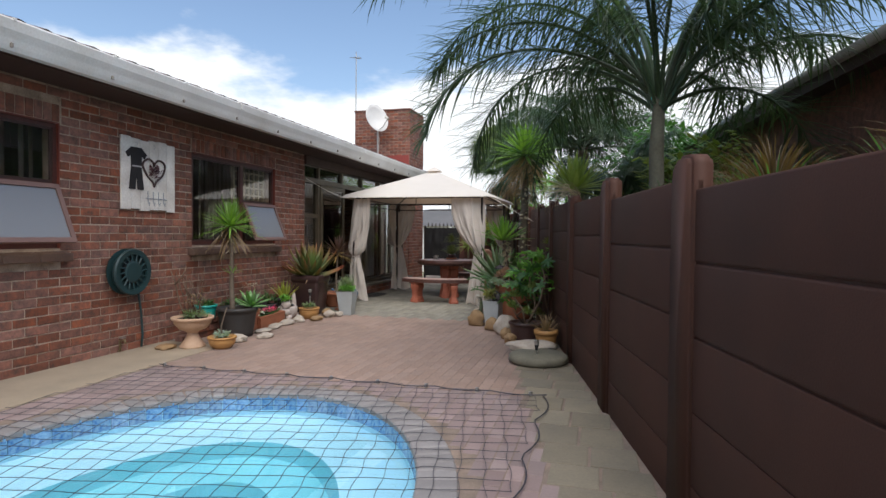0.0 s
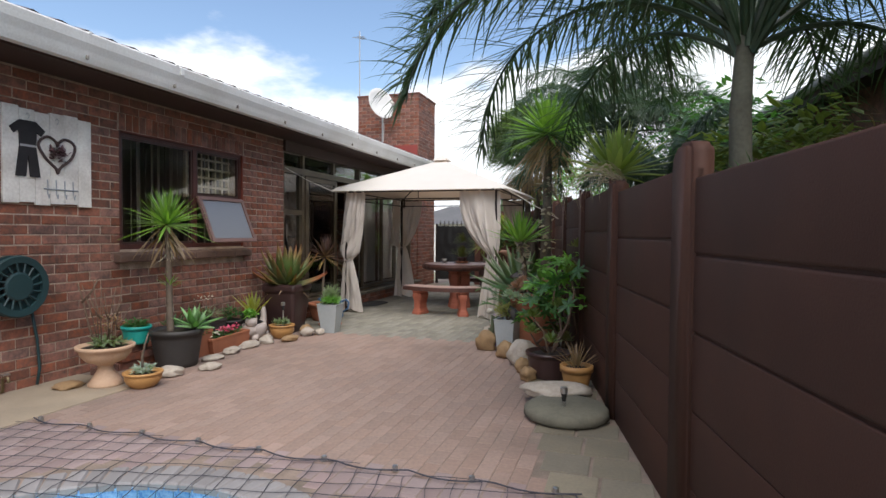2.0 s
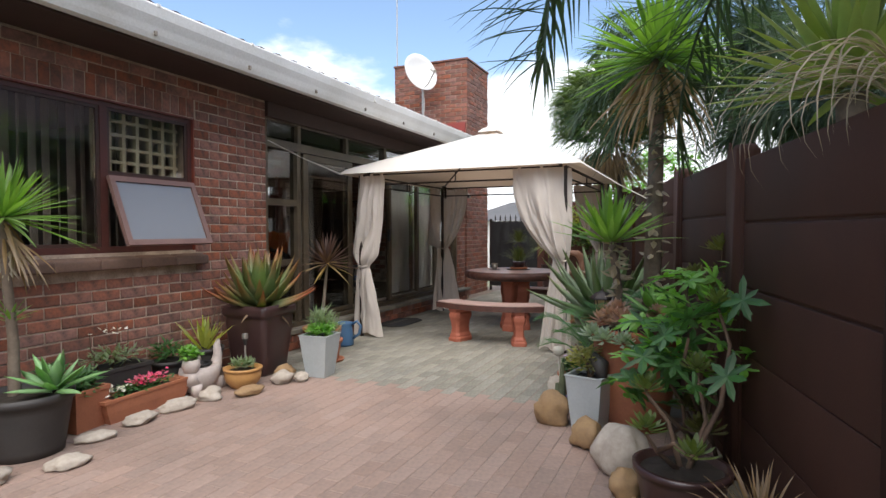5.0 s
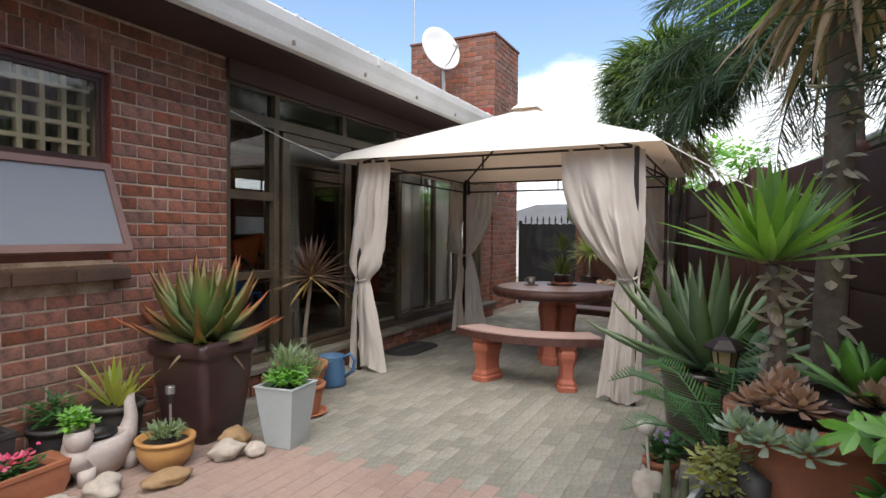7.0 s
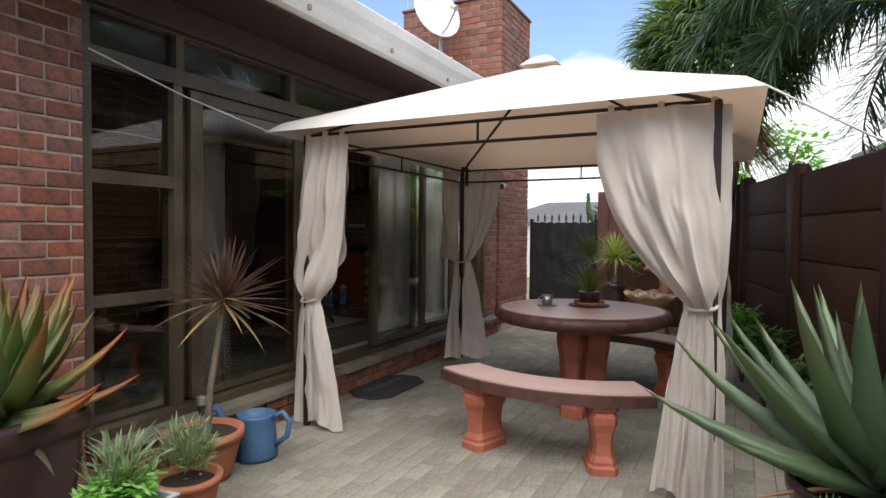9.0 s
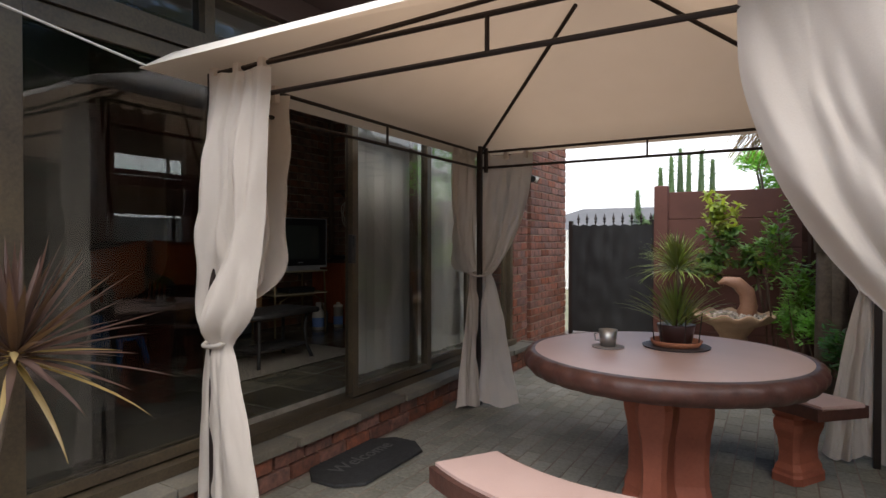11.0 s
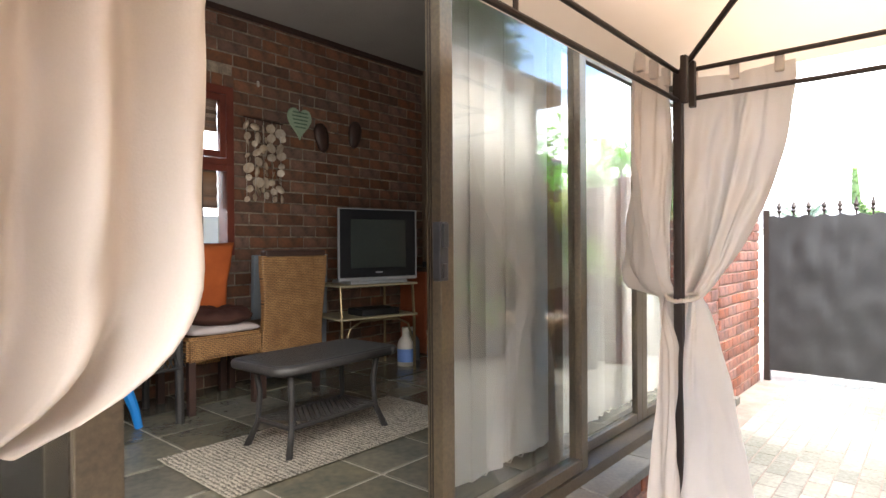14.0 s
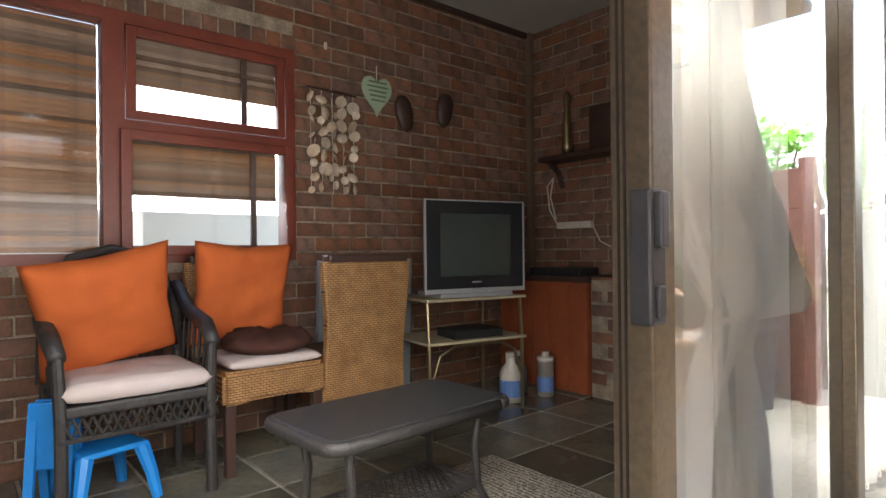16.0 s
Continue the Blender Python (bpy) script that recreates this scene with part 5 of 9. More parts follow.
clump(tp, "foliage", HERB, (0, 0, 0.33), (0.17, 0.17, 0.14), 420, 0.075, 57, 0.16, 0.9)
part("saucer", lathe(bmesh.new(), [(0, 0), (0.15, 0), (0.17, 0.02), (0.16, 0.022), (0.14, 0.008), (0, 0.008)], 24), TERRACOTTA, tp)
cp = round_pot("plant_pot", "wide terracotta pot with a bronze cordyline", -3.70, 8.00, 0.195, 0.26, TERRACOTTA, 0.72, 0.05)
solar(-3.60, 7.90, 0.22, 0.26)
cord = yucca("cordyline", "bronze-leaved cordyline on a thin bare stem", -3.70, 8.02, 0.17, [(0, 0, 0), (-0.03, 0.05, 0.3), (-0.05, 0.12, 0.55), (-0.05, 0.16, 0.76)], (-0.05, 0.16, 0.76), 70, 0.42, 0.026, BRONZE_LEAF, 61, 0, (-0.2, 1.4), (0.35, 0.05), 0.016, False, "cordyline")
leaves(cord, "yellow_leaf", STRAW_LEAF, 14, 0.40, 0.024, (-0.45, 0.15), (0.5, 0.3), 63, 0.74, 0.03, 0, 0.3, 0.3, False, -0.05, 0.16)
can = thing("watering_can", "faded blue plastic watering can", "watering can", -3.66, 8.34, 0, 20)
can.scale = (1.18, 1.18, 1.10)
part("body", lathe(bmesh.new(), [(0, 0), (0.10, 0), (0.105, 0.02), (0.098, 0.12), (0.09, 0.22), (0.095, 0.235), (0.085, 0.235), (0.08, 0.2), (0, 0.19)], 28), BLUE_PLASTIC, can, "", True)
part("handle", tube(bmesh.new(), [(0.085, 0, 0.215), (0.14, 0, 0.25), (0.175, 0, 0.2), (0.16, 0, 0.12), (0.098, 0, 0.07)], 0.014, 10), BLUE_PLASTIC, can, "", True)
part("spout", tube(bmesh.new(), [(-0.09, 0, 0.06), (-0.15, 0, 0.14), (-0.20, 0, 0.24), (-0.225, 0, 0.255)], [0.026, 0.02, 0.016, 0.03], 10), BLUE_PLASTIC, can, "", True)
random.seed(12)
STONES = ((-3.30, 4.52, 0.13, 0.10, 0.07, PALE_STONE), (-3.14, 4.86, 0.11, 0.08, 0.05, PALE_STONE), (-3.38, 5.20, 0.12, 0.07, 0.045, PALE_STONE), (-3.42, 5.54, 0.12, 0.08, 0.055, PALE_STONE), (-3.42, 5.86, 0.15, 0.07, 0.06, PALE_STONE), (-3.40, 6.14, 0.10, 0.08, 0.075, PALE_STONE), (-3.22, 6.36, 0.13, 0.075, 0.055, TAN_STONE), (-3.22, 6.76, 0.11, 0.09, 0.085, PALE_STONE), (-3.10, 6.86, 0.07, 0.06, 0.06, PALE_STONE), (-3.33, 6.93, 0.10, 0.08, 0.085, TAN_STONE), (-3.78, 3.92, 0.12, 0.10, 0.05, TAN_STONE))
for i, (x, y, a, b, c, m) in enumerate(STONES):
    rock("pale rough stone edging the paving" if m is PALE_STONE else "tan sandstone edging the paving", x, y, a * 0.95, b, c * 0.72, m, i + 1, 50 + (i * 31) % 50)

# -- along the boundary wall
disc = part("stone_slab", lathe(bmesh.new(), [(0, 0), (0.26, 0), (0.30, 0.03), (0.295, 0.075), (0.26, 0.10), (0, 0.105)], 40), GREY_STONE, None, "", True)
disc.matrix_basis = pose(0.25, 4.47, 0)
tagged(disc, "round mossy grey stone slab on the paving", "stone")
rock("flat pale rough rock lying on the slab", 0.13, 4.82, 0.27, 0.17, 0.06, PALE_STONE, 31, 20, 0.06)
solar(0.24, 4.40, 0.10, 0.14, "short black solar garden light in the slab")
yp = round_pot("plant_pot", "ochre terracotta pot with dry spiky grass", 0.26, 5.22, 0.125, 0.22, OCHRE_CLAY, 0.74, 0.05)
leaves(yp, "leaf", DRY_LEAF, 40, 0.26, 0.014, (0.6, 1.4), (0.5, 0.2), 71, 0.19, 0.05)
dp = round_pot("plant_pot", "low dark purple-brown bowl by the wall", -0.02, 5.62, 0.20, 0.24, BROWN_POT, 0.8, 0.03)
stems(dp, [[(0, 0, 0.2), (-0.1, -0.1, 0.32), (-0.14, -0.18, 0.42)], [(0, 0, 0.2), (-0.06, 0.08, 0.4), (-0.16, 0.1, 0.52)], [(0.02, 0, 0.2), (0.1, 0.1, 0.42), (0.06, 0.18, 0.62)], [(0.02, 0.02, 0.2), (0.16, 0.1, 0.5), (0.2, 0.25, 0.75), (0.15, 0.3, 0.92)], [(-0.1, -0.1, 0.32), (-0.02, -0.2, 0.4), (0.04, -0.26, 0.36)]], 0.014)
for i, (x, y, z) in enumerate(((-0.14, -0.18, 0.43), (-0.16, 0.1, 0.53), (0.06, 0.18, 0.63), (0.15, 0.3, 0.93), (0.05, -0.26, 0.37))):
    leaves(dp, "rosette", OLIVE, 26, 0.085, 0.026, (0.2, 1.1), (-0.3, -0.1), 73 + i, z, 0.02, 0, 0.3, 0.65, False, x, y)
for i, (x, y, a, b, c, m) in enumerate(((-0.33, 6.02, 0.14, 0.12, 0.155, PALE_STONE), (-0.28, 5.72, 0.08, 0.07, 0.08, TAN_STONE), (-0.18, 5.45, 0.09, 0.07, 0.07, TAN_STONE), (-0.56, 6.32, 0.11, 0.09, 0.10, TAN_STONE), (-0.86, 6.66, 0.12, 0.10, 0.12, TAN_STONE), (-0.95, 7.25, 0.075, 0.07, 0.10, PALE_STONE))):
    rock("rounded garden stone beside the wall pots", x, y, a, b, c, m, i + 41, i * 40)
wp = square_pot("plant_pot", "pale grey glazed square pot with a jade plant", -0.60, 6.62, 0.25, 0.17, 0.37, PALE_POT, -12, 0.012)
stems(wp, [[(0, 0, 0.33), (-0.04, 0.02, 0.45), (-0.1, 0.0, 0.55)], [(0, 0, 0.33), (0.05, 0.03, 0.46)]], 0.012)
clump(wp, "foliage", leaf_mat("jade_leaf", (0.377, 0.348, 0.102), (0.203, 0.232, 0.072)), (-0.04, 0, 0.47), (0.14, 0.13, 0.10), 300, 0.038, 81, 0.7)
part("bird_ornament", tube(bmesh.new(), [(0.10, -0.05, 0.36), (0.08, -0.02, 0.44), (0.03, 0.0, 0.47), (-0.01, 0.0, 0.44)], [0.03, 0.055, 0.045, 0.01], 12), DARK_POT, wp, "dark bird-shaped ornament", True)
big = round_pot("large_planter", "large round terracotta planter crowded with succulents", -0.34, 6.86, 0.28, 0.66, TERRACOTTA, 0.74, 0.07)
agb = round_pot("agave_bowl", "dark brown bowl with a soft agave, set in the planter", -0.20, 6.74, 0.20, 0.13, BROWN_POT, 0.7, 0.02, 0.62, 0.03, True, "")
leaves(agb, "leaf", FRESH, 15, 0.26, 0.075, (0.35, 1.2), (0.45, 0.15), 83, 0.13, 0.03, 0.003, 0.35, 0.5, True)
leaves(agb, "small_leaf", PINK_LEAF, 26, 0.09, 0.035, (0.1, 1.1), (-0.2, -0.1), 84, 0.13, 0.03, 0, 0.3, 0.6, True, 0.02, -0.13)
ech = thing("echeveria", "dusty pink and grey echeveria spilling over the planter", "succulent", -0.47, 6.63, 0.62)
for i, (x, y, z, m) in enumerate(((0, 0, 0.12, PINK_LEAF), (0.07, -0.04, 0.10, PINK_LEAF), (-0.06, 0.02, 0.08, PINK_LEAF), (0.03, 0.05, 0.15, PINK_LEAF), (-0.03, -0.09, -0.02, GREY_LEAF), (0.09, -0.11, -0.03, GREY_LEAF), (-0.11, -0.05, 0.0, GREY_LEAF))):
    leaves(ech, "leaf", m, 30, 0.085, 0.034, (-0.1, 1.2), (-0.3, -0.1), 90 + i, z, 0.025, 0, 0.35, 0.6, True, x, y, 3)
yucca("yucca", "green spiky yucca on a short shaggy trunk", -0.47, 6.84, 0.60, [(0, 0, 0), (0.02, -0.02, 0.3), (-0.01, -0.10, 0.60)], (-0.02, -0.12, 0.62), 64, 0.40, 0.044, YUCCA, 101, 0, (0.22, 1.45), (0.12, 0.0), 0.027, True)
yucca("tall_yucca", "tall yucca with a scaly trunk and dry leaf skirt", -0.26, 7.08, 0, [(0, 0, 0), (0.0, 0, 0.8), (0.02, -0.02, 1.6), (0.03, -0.03, 2.46)], (0.03, -0.03, 2.46), 130, 0.62, 0.045, YUCCA, 103, 60, (-0.3, 1.4), (0.3, 0.05), 0.055, True)
AEON = leaf_mat("bronze_olive_aeonium", (0.17, 0.19, 0.055), (0.12, 0.075, 0.04))
schef = thing("shrub", "glossy green umbrella-leaved shrub against the wall", "shrub", 0.02, 6.12, 0)
BR = [[(0, 0, 0), (-0.05, 0.05, 0.35), (-0.18, 0.0, 0.62)], [(0, 0, 0), (0.06, 0.0, 0.4), (0.0, -0.05, 0.8), (-0.05, 0.0, 1.02)], [(0.03, 0.03, 0), (0.1, 0.1, 0.5), (0.12, -0.02, 0.85)], [(0, 0, 0.2), (-0.2, -0.1, 0.4), (-0.28, -0.08, 0.55)], [(0.05, 0, 0.3), (-0.05, -0.2, 0.6), (-0.02, -0.3, 0.78)]]
stems(schef, BR, 0.014)
bm, bmd = bmesh.new(), bmesh.new()
random.seed(107)
for i in range(76):
    tip = Vector(BR[i % 5][-1]) + Vector((random.gauss(0, 0.12), random.gauss(0, 0.14), random.gauss(0, 0.12)))
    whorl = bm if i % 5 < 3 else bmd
    first_ = len(whorl.verts)
    for k in range(7):
        blade(whorl, tip, k * 0.9 + i, random.uniform(0.08, 0.135), random.uniform(0.034, 0.048), random.uniform(-0.1, 0.3), random.uniform(0.4, 1.1), 0.25, 3, 0, 0.55)
    whorl.verts.ensure_lookup_table()
    bmesh.ops.rotate(whorl, verts=whorl.verts[first_:], cent=tip, matrix=Matrix.Rotation(random.uniform(-1.1, 1.1), 3, Vector((random.uniform(-1, 1), random.uniform(-1, 1), 0.2)).normalized()))
part("foliage", bm, FRESH, schef)
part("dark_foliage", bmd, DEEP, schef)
for i, (x, y, z) in enumerate(((0.16, 6.55, 1.18), (0.02, 6.62, 1.0), (0.10, 6.35, 0.95), (0.2, 6.75, 1.05), (-0.02, 6.30, 0.3), (0.08, 5.98, 0.28))):
    a = thing("aeonium", "olive aeonium rosettes on a bare curving stem", "succulent", x, y, 0)
    stems(a, [[(0.05, 0.0, 0.0), (-0.06, 0.05, z * 0.45), (0.03, 0.02, z * 0.8), (0, 0, z)]], 0.014)
    leaves(a, "rosette", AEON, 40, 0.095, 0.030, (0.1, 1.1), (-0.3, -0.1), 110 + i, z, 0.03, 0, 0.3, 0.65, False)
ap = round_pot("plant_pot", "dark brown round pot under the large aloe", -0.72, 8.12, 0.26, 0.52, BROWN_POT, 0.8, 0.04)
bal = thing("aloe", "large grey-green aloe with long arching leaves", "aloe", -0.72, 8.12, 0.50)
leaves(bal, "leaf", ALOE_GREY, 32, 0.88, 0.125, (0.12, 1.40), (-0.25, -0.15), 121, 0.02, 0.06, 0.024, 0.55, 0.14, True)
leaves(bal, "dry_leaf", ALOE_RED, 7, 0.42, 0.05, (-0.1, 0.1), (0.3, 0.5), 123, 0.0, 0.10, 0.006, 0.4, 0.2, True, label="dried red-brown leaf")
lan = thing("garden_lantern", "dark garden lantern with amber glass on a post", "lantern", -0.63, 7.32, 0.06)
lan.scale = (0.82, 0.82, 0.90)
part("post", tube(bmesh.new(), [(0, 0, 0), (0, 0, 0.66)], 0.016, 10), IRON, lan)
part("glass", lathe(bmesh.new(), [(0.0, 0.68), (0.05, 0.68), (0.072, 0.80), (0, 0.80)], 6), mat("amber_glass", (0.42, 0.33, 0.16), 0.2, 0, 0, 8.0, (0.3, 0.22, 0.1)), lan)
for k in range(6):
    a = k * 1.0472
    part("bar", tube(bmesh.new(), [(0.052 * math.cos(a), 0.052 * math.sin(a), 0.68), (0.075 * math.cos(a), 0.075 * math.sin(a), 0.80)], 0.005, 6), IRON, lan)
part("base", lathe(bmesh.new(), [(0, 0.64), (0.03, 0.64), (0.055, 0.675), (0.055, 0.682), (0, 0.682)], 6), IRON, lan)
part("roof", lathe(bmesh.new(), [(0, 0.798), (0.115, 0.798), (0.112, 0.81), (0.06, 0.85), (0.015, 0.865), (0, 0.90)], 6), IRON, lan)
cyc = thing("cycad", "low cycad with stiff dark feather fronds", "cycad", -0.56, 7.26, 0.0)
random.seed(131)
for i in range(13):
    a = i * 2.4 + random.uniform(-0.2, 0.2)
    bm = bmesh.new()
    h, s_ = Vector((math.cos(a), math.sin(a), 0)), Vector((-math.sin(a), math.cos(a), 0))
    spine = [Vector((0, 0, 0.18)) + h * (0.58 * u) + Vector((0, 0, (0.30 + 0.16 * (i % 3)) * math.sin(u * 2.0))) for u in (0, 0.2, 0.4, 0.6, 0.8, 1.0)]
    tube(bm, spine, [0.008, 0.007, 0.006, 0.005, 0.004, 0.002], 5)
    for k in range(30):
        u = 0.15 + 0.83 * k / 30
        f = u * 5
        p = spine[int(f)].lerp(spine[min(5, int(f) + 1)], f - int(f))
        ln = 0.16 * math.sin(math.pi * (0.15 + 0.8 * u))
        for sg in (-1, 1):
            blade(bm, p, a + sg * 1.05, ln, 0.012, 0.3, 0.2, 0.3, 2)
    part("frond", bm, DEEP, cyc)
pp = round_pot("plant_pot", "small purple plastic pot with a cactus", -0.84, 6.90, 0.06, 0.11, PURPLE_PLASTIC, 0.8, 0.015)
for k, (x, y, h) in enumerate(((0.0, 0.0, 0.36), (0.05, 0.01, 0.30), (-0.03, 0.03, 0.2))):
    part("cactus_stem", tube(bmesh.new(), [(x, y, 0.08), (x * 1.3, y, h * 0.6), (x * 1.5, y * 1.2, h)], [0.02, 0.024, 0.012], 9), mat("grey_green_cactus", (0.13, 0.15, 0.08), 0.8, 0, 0, 14.0, (0.08, 0.09, 0.05), 0.8, 60.0), pp)
sp = round_pot("plant_pot", "small terracotta pot with lilac flowers", -0.92, 7.52, 0.08, 0.14, TERRACOTTA, 0.75, 0.03)
clump(sp, "foliage", DEEP, (0.03, 0, 0.20), (0.12, 0.12, 0.07), 110, 0.06, 141, 0.6)
clump(sp, "flower", LILAC, (0.02, 0.0, 0.27), (0.10, 0.10, 0.05), 14, 0.03, 142, 0.9)
owl = thing("solar_light", "pale solar garden ornament on a white stake", "garden light", -0.96, 7.40, 0, 0, "solar lights")
part("stake", tube(bmesh.new(), [(0, 0, 0.05), (-0.02, 0, 0.30)], 0.007, 8), CREAM, owl)
part("head", lathe(bmesh.new(), [(0, 0.29), (0.04, 0.31), (0.05, 0.345), (0.03, 0.37), (0, 0.375)], 16, -0.02), CREAM, owl, "", True)
# -- tall plants behind the boundary wall
LIME = leaf_mat("pale_yucca_leaf", (0.30, 0.38, 0.10), (0.19, 0.27, 0.07))
yucca("yucca", "bright yucca rising behind the boundary wall", 0.57, 5.40, -0.1, [(0, 0, 0), (0.02, 0, 0.9), (-0.02, 0, 1.90)], (-0.02, 0, 1.92), 74, 0.52, 0.062, LIME, 151, 0, (-0.05, 1.45), (0.25, 0.05), 0.06)
droop = thing("dry_leaves", "long dry grey leaves hanging over the wall top", "dead leaves", 0.52, 4.95, 1.70)
DEAD = leaf_mat("dead_grey_leaf", (0.40, 0.34, 0.27), (0.26, 0.21, 0.16), 0.8)
random.seed(153)
for i in range(34):
    bm = bmesh.new()
    blade(bm, (random.uniform(0.0, 0.12), random.uniform(-0.20, 0.25), random.uniform(0.0, 0.06)), random.uniform(2.7, 4.5), random.uniform(0.30, 0.75), 0.011, random.uniform(0.2, 0.9), random.uniform(2.3, 3.4), 0.4, 9)
    part("leaf", bm, DEAD, droop)


def palm_frond(owner, base, heading, lift, length, bend, leaflet, seed, material=PALM):
    """An arching feather frond: a tapering midrib with drooping leaflets on both sides."""
    random.seed(seed)
    bm = bmesh.new()
    p, ang = Vector(base), lift
    h, s_ = Vector((math.cos(heading), math.sin(heading), 0)), Vector((-math.sin(heading), math.cos(heading), 0))
    spine = []
    n = 18
    for i in range(n + 1):
        spine.append(p.copy())
        p = p + (h * math.cos(ang) + Vector((0, 0, math.sin(ang)))) * (length / n)
        ang -= bend / n * (0.5 + i / n)
    tube(bm, spine, [0.021 * (1 - 0.88 * i / n) + 0.003 for i in range(n + 1)], 6)
    for k in range(92):
        u = 0.22 + 0.77 * k / 92
        f = u * n
        q = spine[int(f)].lerp(spine[min(n, int(f) + 1)], f - int(f))
        ln = leaflet * (0.45 + 0.75 * math.sin(math.pi * (u * 0.9 + 0.02))) * random.uniform(0.8, 1.15)
        for sg in (-1, 1):
            blade(bm, q, heading + sg * random.uniform(0.55, 1.15), ln, 0.019, random.uniform(-0.85, 0.2), random.uniform(0.3, 1.1), 0.35, 4, 0, 0.25)
    return part("frond", bm, material, owner)


palm = thing("palm_tree", "tall feather palm with arching dark fronds over the yard", "palm tree", 1.36, 4.60, -0.1)
part("trunk", tube(bmesh.new(), [(0, 0, 0), (0.02, 0, 1.2), (0.0, 0.02, 2.25), (0.02, 0.0, 2.78)], [0.095, 0.078, 0.07, 0.055], 16), mat("pale_palm_trunk", (0.16, 0.15, 0.11), 0.85, 0, 0, 5.0, (0.09, 0.085, 0.06), 0.6, 40.0), palm, "", True)
random.seed(199)
for i in range(30):
    a = i * 137.5 + random.uniform(-12, 12)
    if i > 18 and math.sin(radians(a)) < -0.35:
        continue
    rise = 1.50 - 0.034 * i + random.uniform(-0.05, 0.05)
    palm_frond(palm, (0.02 + 0.05 * math.cos(radians(a)), 0.05 * math.sin(radians(a)), 2.62 + 0.02 * (i % 9)), radians(a), rise, 3.15 + 0.35 * math.sin(i * 1.7), 2.4 + 0.35 * math.sin(i * 2.9), 0.56, 200 + i)
palm_b = thing("palm_tree", "feather palm beyond the boundary wall with hanging fronds", "palm tree", 0.45, 11.3, -0.1)
part("trunk", tube(bmesh.new(), [(0, 0, 0), (0.05, 0, 1.6), (0.0, 0.02, 3.3)], [0.15, 0.12, 0.10], 14), BARK, palm_b, "", True)
for i in range(34):
    palm_frond(palm_b, (0, 0, 3.2 + 0.02 * (i % 7)), i * 2.4, 0.25 + (i % 6) * 0.22, 2.3 + 0.1 * (i % 4), 1.9 + 0.1 * (i % 5), 0.54, 500 + i)
palm_c = thing("palm_tree", "short bushy palm crowding the neighbour's side of the wall", "palm tree", 1.15, 7.6, -0.1)
part("trunk", tube(bmesh.new(), [(0, 0, 0), (0.0, 0, 1.9)], [0.14, 0.11], 14), BARK, palm_c, "", True)
for i in range(13):
    palm_frond(palm_c, (0, 0, 1.85 + 0.02 * (i % 7)), i * 2.4, 0.65 + (i % 6) * 0.15, 1.25 + 0.08 * (i % 4), 1.5 + 0.1 * (i % 5), 0.36, 540 + i)
pand = thing("strap_leaf_tree", "tree with a dense drooping mop of strap leaves", "tree", -1.40, 13.05, 0.0)
stems(pand, [[(0, 0, 0), (0.0, 0.02, 1.4), (-0.12, 0.0, 2.5)], [(0.05, 0, 0), (0.1, 0.02, 1.4), (0.25, 0.0, 2.6)], [(0.0, 0, 1.2), (-0.06, 0.05, 2.0), (0.05, 0.1, 3.2)]], 0.09, BARK, "trunk")
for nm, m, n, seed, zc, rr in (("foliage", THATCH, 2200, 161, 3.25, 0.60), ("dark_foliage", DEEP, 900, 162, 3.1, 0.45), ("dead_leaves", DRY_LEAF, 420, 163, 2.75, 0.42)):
    bm = bmesh.new()
    random.seed(seed)
    for i in range(n):
        a, e = random.uniform(0, 6.28), random.uniform(-0.6, 1.5)
        lump = 1 + 0.35 * noise.noise((math.cos(a) * 1.5, math.sin(a) * 1.5, e * 1.5 + seed))
        p = Vector((math.cos(a) * math.cos(e) * rr * lump, math.sin(a) * math.cos(e) * rr * lump, zc + math.sin(e) * 0.62 * lump))
        if nm == "dead_leaves":
            p.z = zc - random.uniform(0.0, 0.45)
            blade(bm, p, a, random.uniform(0.4, 0.7), 0.022, -0.7, 0.8, 0.4, 4)
        else:
            blade(bm, p, a, random.uniform(0.40, 0.70), 0.034, random.uniform(-0.1, 0.8), random.uniform(1.4, 2.4), 0.35, 5)
    part(nm, bm, m, pand)


def leafy_tree(label, x, y, h, r, material, seed, leaf=0.13, n=900, trunk_r=0.06, z=-0.1):
    t = thing("tree", label, "tree", x, y, z)
    random.seed(seed)
    limbs = [[(0, 0, 0), (0.03, 0, h * 0.4), (0, 0.03, h * 0.7)]]
    tips = []
    for k in range(7):
        a = k * 0.9 + random.uniform(-0.3, 0.3)
        tip = (r * 0.65 * math.cos(a), r * 0.65 * math.sin(a), h * random.uniform(0.65, 0.98))
        limbs.append([(0.02, 0, h * 0.35), (tip[0] * 0.4, tip[1] * 0.4, h * 0.55), tip])
        tips.append(tip)
    stems(t, limbs[:1], trunk_r, BARK, "trunk")
    stems(t, limbs[1:], trunk_r * 0.5, BARK, "limb")
    bm = bmesh.new()
    for k, tip in enumerate(tips + [(0, 0, h)]):
        small_leaves(bm, tip, (r * 0.55, r * 0.55, r * 0.42), n // 8, leaf, seed + k, 0.5, 0.1)
    part("crown", bm, material, t)
    return t


